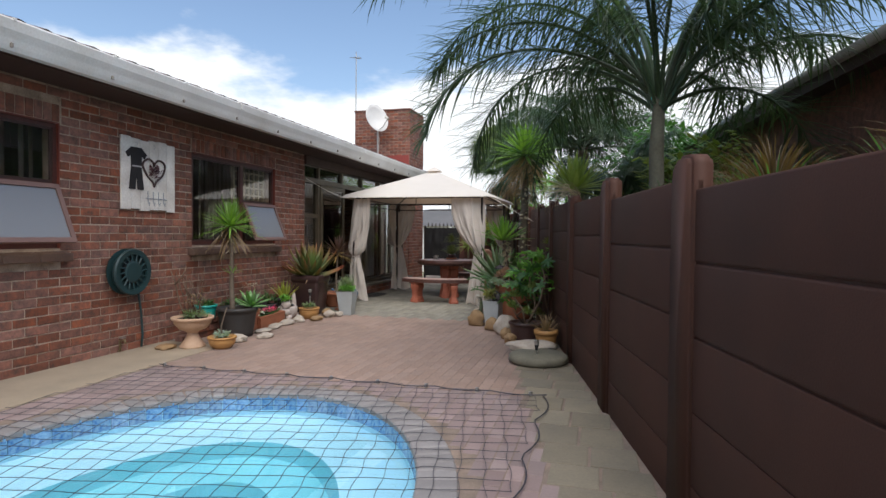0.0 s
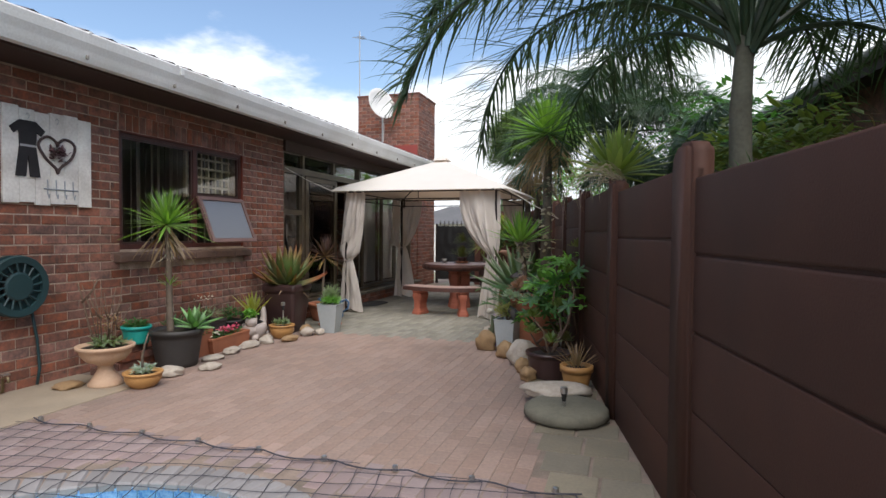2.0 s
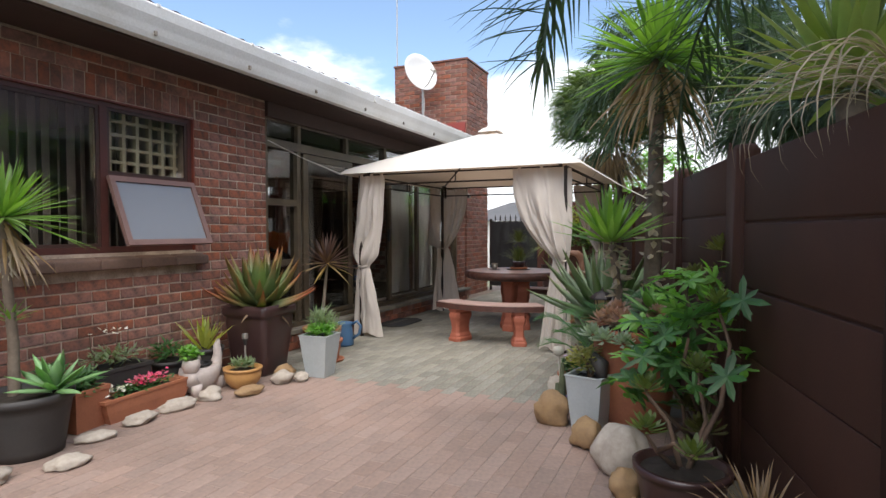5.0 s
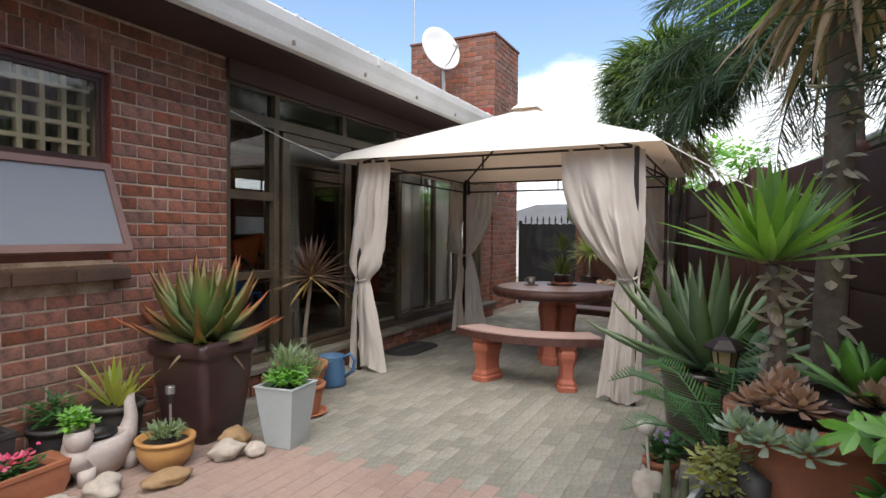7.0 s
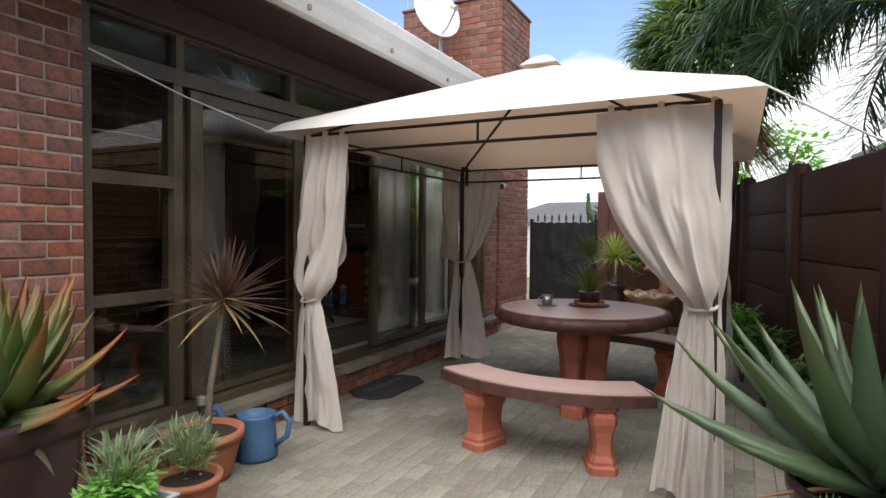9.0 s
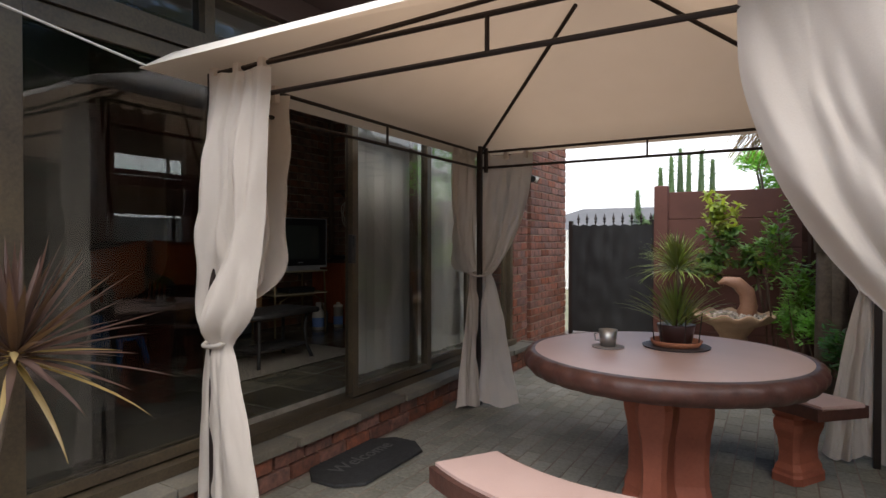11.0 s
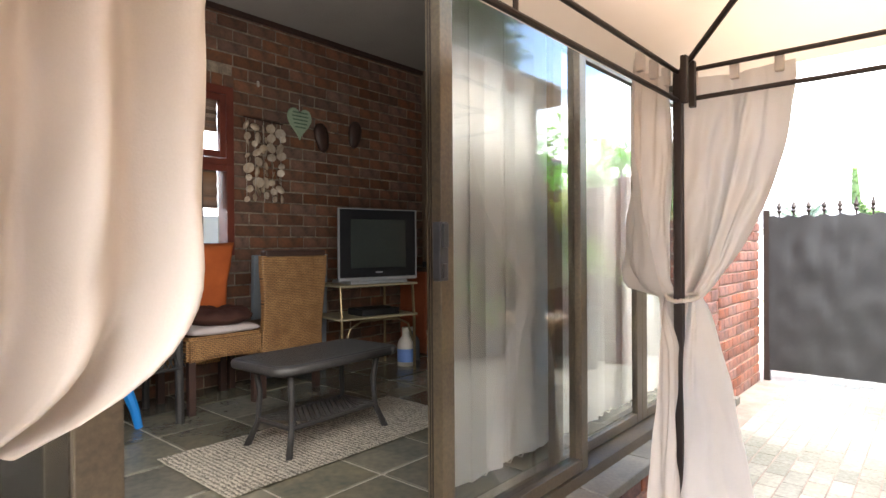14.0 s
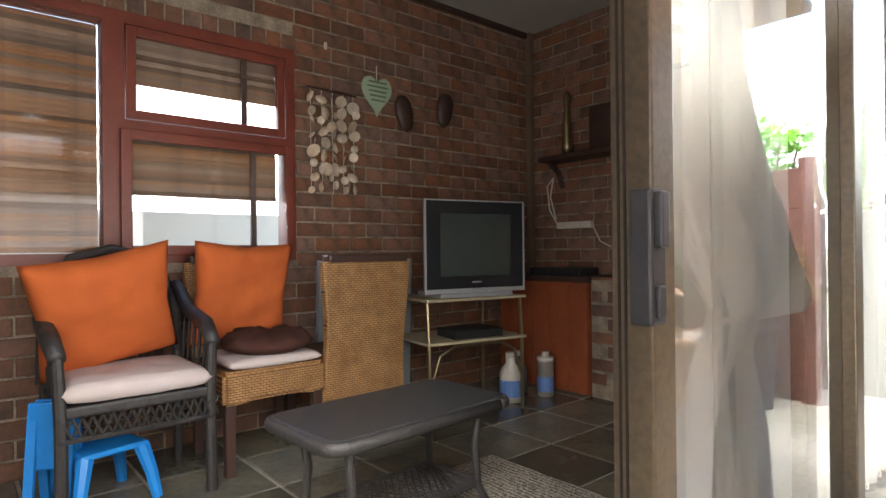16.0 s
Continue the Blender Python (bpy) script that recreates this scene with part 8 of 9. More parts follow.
part("screen", bm, mat("grey_green_tube_glass", (0.045, 0.055, 0.05), 0.12, 0, 0, 3.0, (0.04, 0.048, 0.045)), tv, "dark grey-green tube screen", True)
part("silver_strip", boxed(-0.01, 0.008, -0.33, 0.33, 0.03, 0.055, 0.003), SILVER, tv)
part("base", boxed(-0.30, 0.012, -0.24, 0.24, 0.0, 0.03, 0.008), SILVER, tv, "silver stand foot")
part("badge", boxed(0.001, 0.004, -0.03, 0.03, 0.085, 0.094), SILVER, tv)
part("bezel_edge", boxed(-0.012, 0.004, -0.332, -0.322, 0.03, 0.555), SILVER, tv)
part("bezel_edge", boxed(-0.012, 0.004, 0.322, 0.332, 0.03, 0.555), SILVER, tv)
part("bezel_top", boxed(-0.012, 0.004, -0.332, 0.332, 0.551, 0.558), SILVER, tv)
st = thing("television_stand", "brass tube television trolley with two shelves", "stand", -6.27, 11.82, FL, -11)
for z in (0.655, 0.42):
    part("shelf", boxed(-0.22, 0.24, -0.33, 0.33, z, z + 0.016, 0.004), mat("pale_laminate", (0.42, 0.36, 0.24), 0.5, 0, 0, 5.0, (0.34, 0.29, 0.19)), st)
for sy in (-0.31, 0.31):
    part("leg", tube(bmesh.new(), [(0.22, sy, 0.0), (0.22, sy, 0.40), (0.20, sy, 0.655)], 0.011, 8), GOLD, st)
    part("leg", tube(bmesh.new(), [(-0.20, sy, 0.0), (-0.20, sy, 0.655)], 0.011, 8), GOLD, st)
    part("arch", tube(bmesh.new(), [(0.225, sy * 0.95, 0.22), (0.225, sy * 0.80, 0.36), (0.225, sy * 0.5, 0.405), (0.225, 0, 0.41)], 0.008, 8), GOLD, st)
dec = part("set_top_box", boxed(-0.10, 0.12, -0.17, 0.15, 0, 0.05, 0.006), PLASTIC_BLACK)
dec.matrix_basis = pose(-6.18, 11.84, FL + 0.436, 0, 0, -12)
tagged(dec, "black set-top box on the trolley's lower shelf", "electronics")
for i, (x, y, r, h, m, lab) in enumerate(((-6.16, 12.16, 0.07, 0.27, CREAM, "white plastic chemical bottle with a blue label"), (-6.28, 12.36, 0.06, 0.24, FROST, "translucent plastic canister on the slate floor"), (-6.10, 12.42, 0.052, 0.25, CREAM, "white plastic tub with a blue label"))):
    b = thing("plastic_bottle", lab, "bottle", x, y, FL, 0, "bottles on the floor")
    part("body", lathe(bmesh.new(), [(0, 0), (r, 0), (r, h * 0.62), (r * 0.8, h * 0.75), (r * 0.42, h * 0.86), (r * 0.42, h), (0, h)] if i < 2 else [(0, 0), (r, 0), (r, h - 0.03), (r * 1.05, h - 0.03), (r * 1.05, h), (0, h)], 20), m, b, "", True)
    if i != 1:
        part("wrapper", lathe(bmesh.new(), [(r + 0.001, h * 0.12), (r + 0.001, h * 0.5)], 20), mat("blue_wrapper", (0.12, 0.22, 0.50), 0.5), b, "blue printed wrapper")
    part("cap", lathe(bmesh.new(), [(0, h), (r * 0.45, h), (r * 0.45, h + 0.03), (0, h + 0.03)], 14), CREAM, b)
cab = thing("cupboard", "red-brown pine cupboard with a dark top in the corner", "cupboard", -6.28, 12.78, FL)
PINE = mat("red_pine", (0.33, 0.085, 0.030), 0.45, 0, 0, 4.0, (0.22, 0.055, 0.022), 0.15, 30.0)
part("body", boxed(-0.38, 0.38, -0.17, 0.19, 0, 0.72), PINE, cab)
for k in range(5):
    part("board", boxed(-0.38 + k * 0.152 + 0.002, -0.38 + (k + 1) * 0.152 - 0.002, -0.186, -0.171, 0.02, 0.71, 0.003), PINE, cab)
part("worktop", boxed(-0.40, 0.40, -0.20, 0.19, 0.721, 0.76, 0.006), DARK_WOOD, cab)
dv = part("dvd_player", boxed(-0.20, 0.20, -0.12, 0.12, 0, 0.05, 0.005), PLASTIC_BLACK)
dv.matrix_basis = pose(-6.18, 12.72, FL + 0.761, 0, 0, 5)
tagged(dv, "slim black disc player on the cupboard top", "electronics")
part("pier_core", boxed(-5.87, -5.0, 12.60, 12.98, FL, 1.05), DARK_MORTAR, room)
sh = thing("wall_shelf", "dark wooden bracket shelf with ornaments", "shelf", -6.15, 12.98, 1.88)
part("board", boxed(-0.30, 0.40, -0.20, 0, 0, 0.035, 0.006), DARK_WOOD, sh)
for x in (-0.22, 0.32):
    part("bracket", tube(bmesh.new(), [(x, -0.01, -0.18), (x, -0.06, -0.08), (x, -0.17, -0.005)], 0.018, 6), DARK_WOOD, sh)
vs = thing("ornament", "tall dark beaded bottle ornament on the shelf", "ornament", -6.26, 12.88, 1.916)
part("body", lathe(bmesh.new(), [(0, 0), (0.035, 0), (0.042, 0.08), (0.03, 0.13), (0.042, 0.19), (0.028, 0.25), (0.018, 0.32), (0.03, 0.42), (0.0, 0.47)], 18), GOLD, vs, "", True)
vs2 = thing("ornament", "dark framed ornament standing on the shelf", "ornament", -6.0, 12.92, 1.916)
part("body", boxed(-0.09, 0.09, -0.02, 0.02, 0, 0.32, 0.01), DARK_WOOD, vs2)
pl = thing("power_strip", "white multi-plug on the brick wall with trailing wires", "power strip", -6.26, 12.98, 1.42)
part("body", boxed(-0.15, 0.15, -0.04, 0, -0.025, 0.025, 0.005), CREAM, pl)
part("wire", tube(bmesh.new(), [(-0.15, -0.02, 0), (-0.22, -0.03, 0.12), (-0.25, -0.02, 0.30), (-0.19, -0.02, 0.36), (-0.22, -0.02, 0.22), (-0.17, -0.02, 0.05)], 0.006, 6), CREAM, pl)
part("wire", tube(bmesh.new(), [(0.15, -0.02, 0), (0.22, -0.03, -0.12), (0.30, -0.02, -0.16)], 0.005, 6), CREAM, pl)
part("corner_batten", boxed(ROOM_X + 0.005, ROOM_X + 0.05, 12.92, 12.97, FL, CEIL_Z, 0.005), mat("brown_batten", (0.16, 0.11, 0.07), 0.7, 0, 0, 5.0, (0.11, 0.075, 0.05)), room)
# wall ornaments
hs = thing("heart_plaque", "pale green hanging heart plaque with writing", "wall plaque", ROOM_X + 0.012, 11.53, 2.22)
bm = bmesh.new()
pr = []
for k in range(40):
    a = 6.28319 * k / 40
    pr.append((0.0068 * 16 * math.sin(a) ** 3, 0.0085 * (13 * math.cos(a) - 5 * math.cos(2 * a) - 2 * math.cos(3 * a) - math.cos(4 * a))))
lo, hi = [bm.verts.new((0, y, z)) for y, z in pr], [bm.verts.new((0.016, y * 0.97, z * 0.97)) for y, z in pr]
bm.faces.new(hi)
for k in range(40):
    bm.faces.new((lo[k], lo[(k + 1) % 40], hi[(k + 1) % 40], hi[k]))
part("board", bm, mat("pale_green_paint", (0.36, 0.46, 0.32), 0.7, 0, 0, 6.0, (0.30, 0.38, 0.26)), hs)
for k in range(5):
    w = 0.075 - 0.008 * abs(k - 1)
    part("writing_bar", boxed(0.0165, 0.0175, -w, w, 0.062 - k * 0.028, 0.072 - k * 0.028), mat("dark_green_ink", (0.10, 0.16, 0.10), 0.8), hs)
part("cord", tube(bmesh.new(), [(0.006, 0, 0.08), (0.004, 0.0, 0.17)], 0.003, 5), CREAM, hs)
mob = thing("shell_mobile", "hanging mobile of cream sea shells on strings", "wall hanging", ROOM_X + 0.03, 11.21, 2.18)
part("bar", tube(bmesh.new(), [(0, -0.16, 0), (0, 0.16, -0.01)], 0.006, 6), DARK_WOOD, mob)
random.seed(501)
SHELL = mat("cream_shell", (0.62, 0.52, 0.40), 0.4, 0, 0, 20.0, (0.42, 0.30, 0.20), 0.3, 80.0, pieces=0.25)
first = None
for s in range(5):
    yy = -0.14 + s * 0.07
    part("string", tube(bmesh.new(), [(0, yy, 0), (0.004, yy, -0.6)], 0.002, 4), CREAM, mob)
    for k in range(9):
        if first is None:
            bm = bmesh.new()
            lathe(bm, [(0, 0.012), (0.02, 0.009), (0.034, 0.0), (0.02, 0.003), (0, 0.005)], 10)
            first = part("shell", bm, SHELL, mob)
            o = first
        else:
            o = new("shell", first.data)
            o.parent = mob
        sc = random.uniform(0.65, 1.25)
        o.matrix_basis = pose(0.008 + 0.01 * random.random(), yy + random.uniform(-0.018, 0.018), -0.07 - k * 0.062 + random.uniform(-0.02, 0.02), random.uniform(-40, 40), 80 + random.uniform(-30, 30), random.uniform(0, 360)) @ Matrix.Diagonal((sc, sc, sc, 1))
for i, (y, z) in enumerate(((11.73, 2.12), (12.07, 2.19))):
    bm = bmesh.new()
    lathe(bm, [(0, -0.12), (0.04, -0.09), (0.06, 0.0), (0.055, 0.07), (0.03, 0.11), (0, 0.12)], 16, 0, 0, 1.1)
    o = part("wall_ornament", bm, DARK_WOOD, None, "", True)
    o.matrix_basis = pose(ROOM_X + 0.03, y, z, 12 - 20 * i, 0, 0) @ Matrix.Diagonal((0.6, 1, 1, 1))
    tagged(o, "dark carved wooden oval wall ornament", "wall ornament")
hook = part("picture_hook", boxed(-0.006, 0.006, -0.008, 0.008, -0.02, 0.02, 0.003), CREAM)
hook.matrix_basis = pose(ROOM_X + 0.012, 11.18, 2.44)
tagged(hook, "small white hook on the brick wall", "hook")
# vertical blinds behind the fixed glass
vb = thing("vertical_blind", "long grey vertical cloth blinds behind the sliding doors", "blinds", DX - 0.14, 0, 0)
part("rail", boxed(-0.02, 0.02, 8.25, 12.8, 2.34, 2.38), BRONZE, vb)
first = part("slat", boxed(-0.0012, 0.0012, -0.06, 0.06, 0.33, 2.34), BLIND, vb)
k = 0
for a, b in ((10.62, 11.25), (11.40, 12.75), (8.40, 8.75)):
    y = a
    while y < b:
        o = first if k == 0 else new("slat", first.data)
        o.parent = vb
        o.matrix_basis = pose(0.01 * math.sin(k * 1.3), y, 0, 0, 0, -5 + 15 * math.sin(k * 2.1))
        k += 1
        y += 0.088
ch = bmesh.new()
y = 10.62
while y < 12.7:
    tube(ch, [(0, y, 0.345), (0.01, y + 0.044, 0.325), (0, y + 0.088, 0.345)], 0.003, 4)
    y += 0.088
part("bead_chain", ch, CREAM, vb)

# ---- pool details ----
TILE = mat("blue_mosaic", (0.045, 0.15, 0.38), 0.25, 0, 0, 45.0, (0.22, 0.40, 0.58), 0.1, 90.0, pieces=0.2)
me = piece_mesh("tile", 0.012, 0.108, 0.13, TILE, 0.003)
count = 96
for k in range(count):
    a = 6.28319 * (k + 0.5) / count
    x, y = pool_edge(a, -0.004)
    nx_, ny_ = math.cos(a) / PA, math.sin(a) / PB
    o = new("tile", me)
    o.parent = pool
    seg = math.hypot(PA * math.sin(a), PB * math.cos(a)) * 6.28319 / count
    o.matrix_basis = pose(x, y, -0.085, 0, 0, math.degrees(math.atan2(ny_, nx_))) @ Matrix.Diagonal((1, (seg - 0.006) / 0.108, 1, 1))
water = part("water", bmesh.new(), glass_mat("pool_water", (0.86, 0.95, 0.99)), pool, "clear pool water")
bm = bmesh.new()
lathe(bm, [(1.0, 0), (0.9, 0), (0.5, 0), (0, 0)], 96)
for v in bm.verts:
    v.co = (PCX + v.co.x * (PA - 0.012), PCY + v.co.y * (PB - 0.012), -0.13)
bm.to_mesh(water.data)
bm.free()
water.visible_shadow = False
COPING = mat("blue_grey_coping", (0.25, 0.235, 0.235), 0.8, 0, 0, 3.0, (0.19, 0.18, 0.18), 0.4, 60.0, pieces=0.12)
me = piece_mesh("coping_brick", 0.225, 0.105, 0.05, COPING, 0.010)
for k in range(110):
    a = 6.28319 * k / 110
    x, y = pool_edge(a, 0.10)
    o = new("coping_brick", me)
    o.parent = yard
    seg = math.hypot((PA + 0.1) * math.sin(a), (PB + 0.1) * math.cos(a)) * 6.28319 / 110
    o.matrix_basis = pose(x, y, -0.018, 0, 0, math.degrees(math.atan2(math.sin(a) / (PB + 0.1), math.cos(a) / (PA + 0.1)))) @ Matrix.Diagonal((1, (seg - 0.006) / 0.105, 1, 1))
net = thing("pool_net", "dark cord safety net stretched over the pool", "pool net")
CORD = mat("dark_cord", (0.055, 0.055, 0.07), 0.8, 0, 0, 20.0, (0.02, 0.02, 0.03))
TN = Matrix.Rotation(radians(11.7), 3, "Z")
bm = bmesh.new()
def net_ok(p):
    return -3.3 < p.x < 0.44 and -4.2 < p.y < 3.22 - 0.03 * math.sin(p.x * 9)
def net_z(p):
    return 0.016 if not in_pool(p.x, p.y, -0.02) else 0.004 - 0.012 * (1 - ((p.x - PCX) / PA) ** 2 - ((p.y - PCY) / PB) ** 2)
for way in (0, 1):
    for i in range(-50, 50):
        run = []
        for j in range(-80, 80):
            u, v = i * 0.135, j * 0.0675
            q = TN @ Vector((u, v, 0) if way == 0 else (v, u, 0))
            p = Vector((q.x - 1.3 + 0.008 * math.sin(j * 1.1 + i), q.y + 0.5 + 0.008 * math.cos(j * 0.9 + i * 2), 0))
            p.z = net_z(p)
            if net_ok(p):
                run.append(p)
            elif len(run) > 2:
                break
            else:
                run = []
        if len(run) > 2:
            tube(bm, run, 0.0021, 4)
part("mesh", bm, CORD, net)
rope = [(-3.25 + 3.7 * k / 60, 3.22 - 0.06 * abs(math.sin(k * 0.42)), 0.02) for k in range(61)]
part("edge_rope", tube(bmesh.new(), rope, 0.0045, 6), CORD, net)
rope = [(0.44 + 0.07 * abs(math.sin(k * 0.38)) - 0.02, 3.2 - 7.2 * k / 90, 0.02) for k in range(91)]
part("edge_rope", tube(bmesh.new(), rope, 0.0045, 6), CORD, net)
for k in range(9):
    part("anchor", lathe(bmesh.new(), [(0, 0), (0.02, 0), (0.016, 0.03), (0, 0.034)], 10, -3.2 + k * 0.44, 3.23), STEEL, net)

# concrete strip by the house and by the boundary wall
part("strip", boxed(WX - 0.02, -3.30, -6.0, 4.3, -0.06, 0.004, 0.006), CONCRETE, yard, "worn concrete strip along the house")
SLABM = mat("yellow_grey_slab", (0.24, 0.205, 0.145), 0.9, 0, 0, 3.0, (0.16, 0.14, 0.105), 0.4, 60.0, pieces=0.15)
random.seed(601)
y = -3.0
while y < 6.0:
    ln = random.uniform(0.24, 0.36)
    xx = wall_x(y + ln / 2)
    for a, b in ((xx - 0.56, xx - 0.29), (xx - 0.28, xx - 0.012)):
        o = part("slab", boxed(a + 0.006, b, y + 0.006, y + ln - 0.006, -0.05, 0.003 + random.uniform(-0.002, 0.003), 0.008), SLABM, yard)
    y += ln

# ---- paving stones ----
def inside_yard(x, y):
    if x > wall_x(y) - (0.57 if y < 6.0 else 0.05) or x < (-3.28 if y < 4.3 else -4.0):
        return False
    return not in_pool(x, y, 0.30)


PINK_PAVER = mat("mauve_paver", (0.29, 0.215, 0.205), 0.85, 0, 0, 2.0, (0.22, 0.165, 0.16), 0.4, 70.0, pieces=0.16)
SETS = {}
for nm, m in (("red", RED_PAVER), ("grey", GREY_PAVER), ("pink", PINK_PAVER)):
    SETS[nm] = piece_mesh("paver", 0.1985, 0.0985, 0.05, m, 0.003) if nm == "red" else piece_mesh("paver", 0.1965, 0.0965, 0.05, m, 0.004)
singles = {"red": 0, "grey": 0, "pink": 0}
rest = {"red": bmesh.new(), "grey": bmesh.new(), "pink": bmesh.new()}
random.seed(611)
TP = Matrix.Rotation(radians(PAVE_TURN), 3, "Z")
for i in range(-110, 130):
    for j in range(-60, 60):
        q = TP @ Vector((j * 0.201 + (0.1 if i % 2 else 0.0), i * 0.101, 0))
        x, y = q.x - 1.5, q.y + 5.0
        if not (-5.0 < y < 15.9 and -4.1 < x < 3.0) or not inside_yard(x, y):
            continue
        kind = "grey" if y > 7.03 + 0.02 * math.sin(x * 3) else ("pink" if y < 3.25 else "red")
        near = (kind == "red" and 3.3 < y < 6.0 and -2.9 < x < -0.3) or (kind == "grey" and 7.0 < y < 9.6 and -3.4 < x < -1.0) or (kind == "pink" and 2.3 < y < 3.3)
        dz = -0.026 + random.uniform(-0.0012, 0.0012)
        m = Matrix.Translation((x, y, dz)) @ Matrix.Rotation(radians(PAVE_TURN) + random.uniform(-0.012, 0.012), 4, "Z") @ Matrix.Rotation(random.uniform(-0.004, 0.004), 4, "X")
        if near and singles[kind] < 300:
            o = new("paver", SETS[kind])
            o.parent = yard
            o.matrix_basis = m
            singles[kind] += 1
        else:
            bm = rest[kind]
            g = 0.001 if kind == "red" else 0.0
            vs = [bm.verts.new(m @ Vector((sx + math.copysign(g, sx), sy + math.copysign(g, sy), sz))) for sx, sy, sz in ((-0.098, -0.048, -0.02), (0.098, -0.048, -0.02), (0.098, 0.048, -0.02), (-0.098, 0.048, -0.02), (-0.098, -0.048, 0.021), (0.098, -0.048, 0.021), (0.098, 0.048, 0.021), (-0.098, 0.048, 0.021), (-0.095, -0.045, 0.025), (0.095, -0.045, 0.025), (0.095, 0.045, 0.025), (-0.095, 0.045, 0.025))]
            for a in (0, 4):
                for k in range(4):
                    bm.faces.new((vs[a + k], vs[a + (k + 1) % 4], vs[a + 4 + (k + 1) % 4], vs[a + 4 + k]))
            bm.faces.new(vs[8:])
for nm, m in (("red", RED_PAVER), ("grey", GREY_PAVER), ("pink", PINK_PAVER)):
    tagged(part("paver_field", rest[nm], m, yard), kind="stuff")

# ---- slate tiles of the room ----
random.seed(621)
me = piece_mesh("slate_tile", 0.386, 0.386, 0.012, SLATE, 0.004)
for i in range(6):
    for j in range(13):
        x, y = ROOM_X + 0.2 + i * 0.40, 7.92 + j * 0.40
        if x + 0.19 > DX - 0.06 or y + 0.19 > ROOM_Y1:
            continue
        o = new("slate_tile", me)
        o.parent = room
        o.matrix_basis = pose(x, y, FLOOR_Z - 0.006 + random.uniform(-0.001, 0.001), 0, 0, 90 * random.randint(0, 3))
for j in range(13):
    o = part("slate_tile", boxed(DX - 0.23, DX - 0.062, 7.725 + j * 0.40, 8.115 + j * 0.40, FLOOR_Z - 0.012, FLOOR_Z, 0.003), SLATE, room)

# ---- bricks ----
def lay(owner, plane, at, u0, u1, z0, z1, holes, material, single, seed, facing=1, limit=300):
    """Running-bond bricks on an upright face. plane 'x': the face is at x = at and runs along y; 'y' the other way round."""
    random.seed(seed)
    me = piece_mesh("brick", 0.05, 0.222, 0.0745, material, 0.004) if plane == "x" else piece_mesh("brick", 0.222, 0.05, 0.0745, material, 0.004)
    bm = bmesh.new()
    done = 0
    row = 0
    z = z0
    while z + 0.04 < z1:
        u = u0 - (BRICK / 2 if row % 2 else 0.0)
        while u < u1 - 0.02:
            a, b = max(u, u0), min(u + BRICK - 0.010, u1)
            u += BRICK
            if b - a < 0.03:
                continue
            parts_ = [(a, b)]
            for h in holes:
                if z + 0.0745 > h[2] + 0.01 and z < h[3] - 0.01:
                    cut = []
                    for p, q in parts_:
                        if q <= h[0] or p >= h[1]:
                            cut.append((p, q))
                        else:
                            if p < h[0] - 0.03:
                                cut.append((p, h[0]))
                            if q > h[1] + 0.03:
                                cut.append((h[1], q))
                    parts_ = cut
            for p, q in parts_:
                c, w = (p + q) / 2, (q - p)
                proud = random.uniform(-0.003, 0.004)
                zc = z + 0.0373 + random.uniform(-0.0015, 0.0015)
                loc = (at - facing * 0.025 + facing * proud, c, zc) if plane == "x" else (c, at - facing * 0.025 + facing * proud, zc)
                scale = (1, w / 0.222, 1) if plane == "x" else (w / 0.222, 1, 1)
                if single(c, z) and done < limit:
                    o = new("brick", me)
                    o.parent = owner
                    o.matrix_basis = Matrix.LocRotScale(loc, Euler((0, 0, random.uniform(-0.008, 0.008))), scale)
                    done += 1
                else:
                    hw = w / 2
                    f = facing
                    ring = []
                    for inset, out in ((0.0, -0.04), (0.0, -0.004), (0.004, 0.0)):
                        for su, sv in ((-1, -1), (1, -1), (1, 1), (-1, 1)):
                            uu, vv = c + su * (hw - inset), zc + sv * (0.0372 - inset)
                            dd = at + f * (proud + out)
                            ring.append(bm.verts.new((dd, uu, vv) if plane == "x" else (uu, dd, vv)))
                    for r in (0, 4):
                        for k in range(4):
                            bm.faces.new((ring[r + k], ring[r + (k + 1) % 4], ring[r + 4 + (k + 1) % 4], ring[r + 4 + k]))
                    bm.faces.new(ring[8:])
        z += COURSE
        row += 1
    bmesh.ops.recalc_face_normals(bm, faces=bm.faces)
    tagged(part("brick_field", bm, material, owner), kind="stuff")


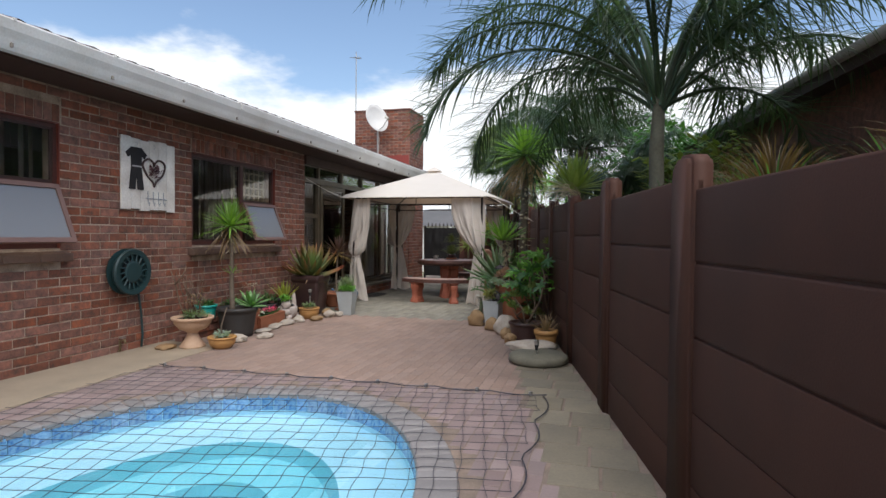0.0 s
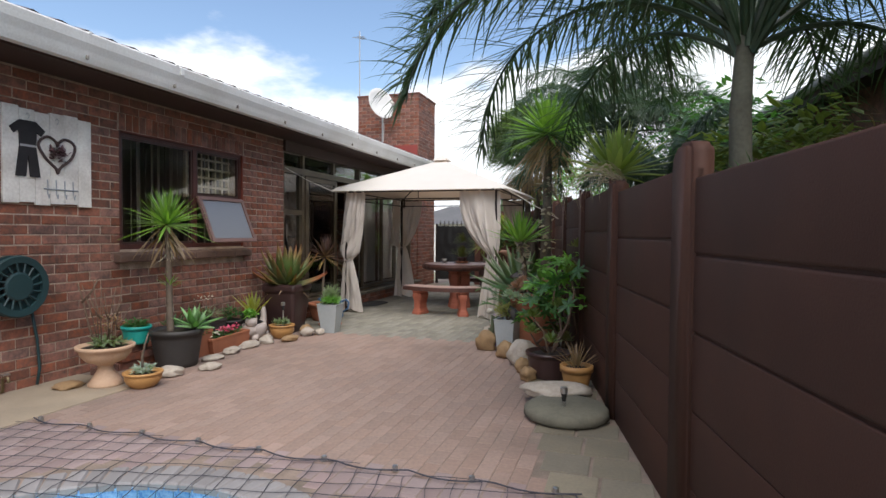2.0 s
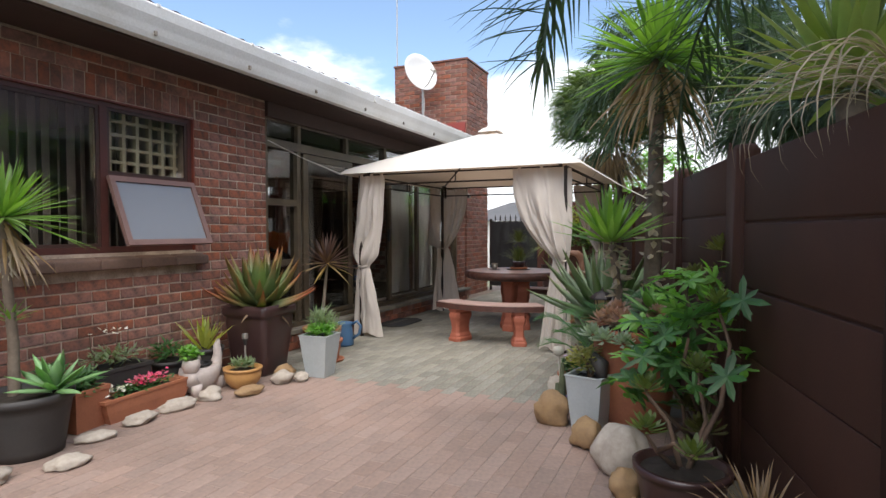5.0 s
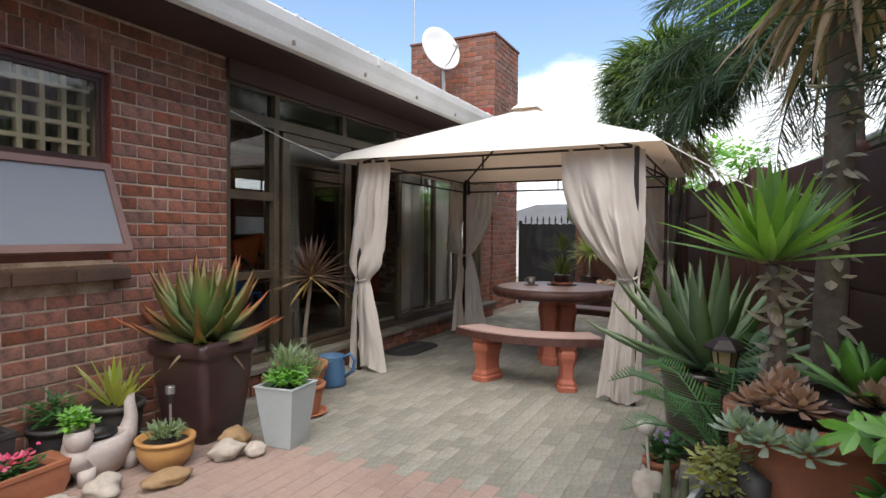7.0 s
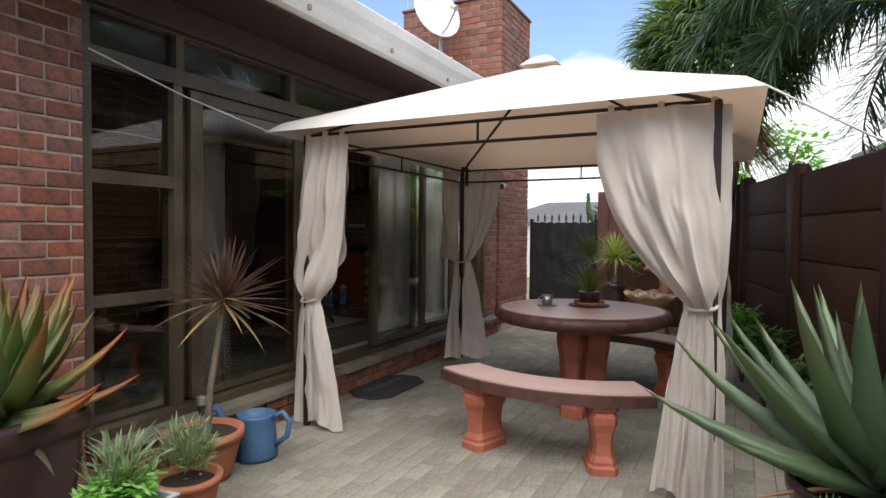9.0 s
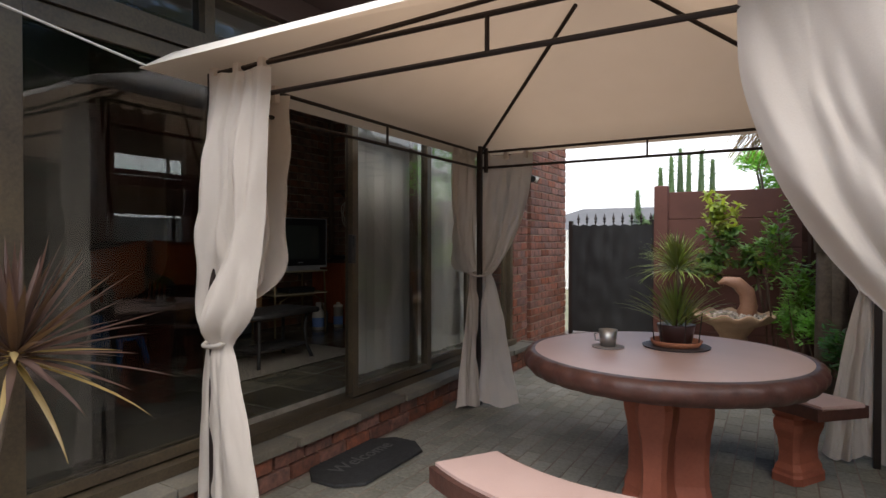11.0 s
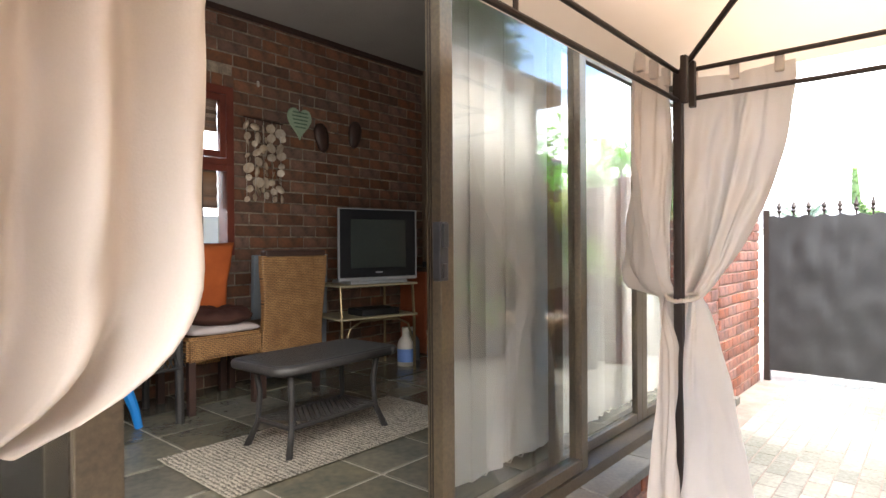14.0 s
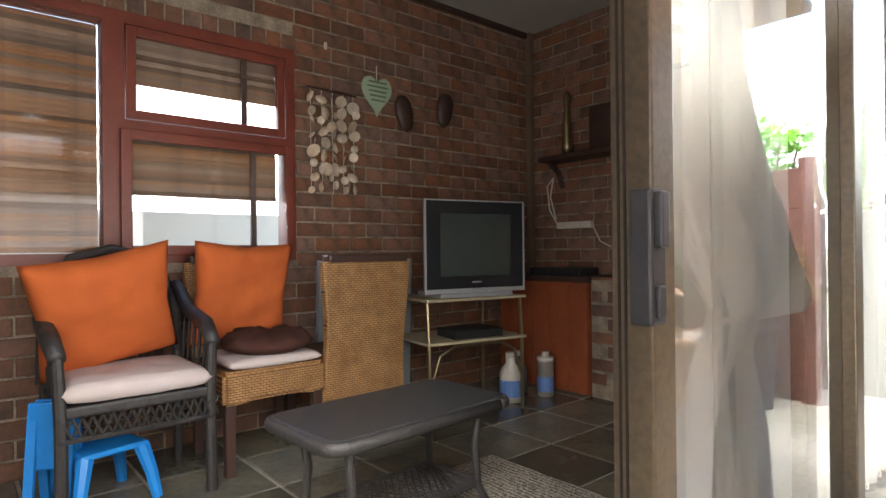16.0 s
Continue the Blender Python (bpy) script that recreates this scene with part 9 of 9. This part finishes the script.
HOLES = [(y0, y1, z0 - 0.13, z1) for y0, y1, z0, z1 in WINDOWS]
heads = [(y0 - 0.02, y1 + 0.02, z1, z1 + 0.175) for y0, y1, z0, z1 in WINDOWS]
for y0, y1, z0, z1 in WINDOWS:      # bricks on end over the windows
    bm = bmesh.new()
    n = round((y1 - y0) / 0.0855)
    for k in range(n):
        a = y0 + k * (y1 - y0) / n
        box(bm, WX - 0.045, WX + random.uniform(-0.002, 0.003), a + 0.005, a + (y1 - y0) / n - 0.005, z1 + 0.006, z1 + 0.166, 0.004)
    part("soldier_course", bm, RED_BRICK, house)
lay(house, "x", WX, -1.6, EDGE, 0.0, 2.66, HOLES + heads, RED_BRICK, lambda c, z: c > 5.2 and z < 2.3, 631)
lay(house, "y", EDGE, DX + 0.06, WX, 0.0, 2.5, [], RED_BRICK, lambda c, z: False, 633, 1)
lay(chimney, "x", CH[1], CH[2], CH[3], 0.0, CH[4], [], RED_BRICK, lambda c, z: z < 2.4, 635)
lay(chimney, "y", CH[2], CH[0], CH[1], 0.0, CH[4], [], RED_BRICK, lambda c, z: 3.0 < z, 637, -1)
lay(house, "y", 12.9, -4.5, -4.14, 0.0, 2.66, [], RED_BRICK, lambda c, z: True, 639, -1)
lay(house, "x", -4.14, 12.9, 13.29, 0.0, 2.66, [], RED_BRICK, lambda c, z: False, 640)
lay(room, "x", ROOM_X, 7.75, ROOM_Y1, FLOOR_Z, CEIL_Z, [(RWIN[0], RWIN[1], RWIN[2], RWIN[3] + 0.09)], ROOM_BRICK, lambda c, z: c > 10.95 and z > 1.0, 641)
lay(room, "y", ROOM_Y1, ROOM_X, DX - 0.1, FLOOR_Z, CEIL_Z, [], ROOM_BRICK, lambda c, z: c < -5.2 and z > 1.0, 643, -1)
lay(room, "y", 12.60, -5.87, -5.0, FLOOR_Z, 1.05, [], ROOM_BRICK, lambda c, z: True, 645, -1)
bm = bmesh.new()
n = round((RWIN[1] - RWIN[0]) / 0.0855)
for k in range(n):
    a = RWIN[0] + k * 0.0855
    box(bm, ROOM_X - 0.045, ROOM_X, a + 0.005, a + 0.08, RWIN[3] + 0.004, RWIN[3] + 0.085, 0.004)
part("soldier_course", bm, ROOM_BRICK, room)
# capping course of the chimney
part("cap", boxed(CH[0] - 0.02, CH[1] + 0.02, CH[2] - 0.02, CH[3] + 0.02, CH[4] - 0.005, CH[4] + 0.03, 0.006), RED_BRICK, chimney)
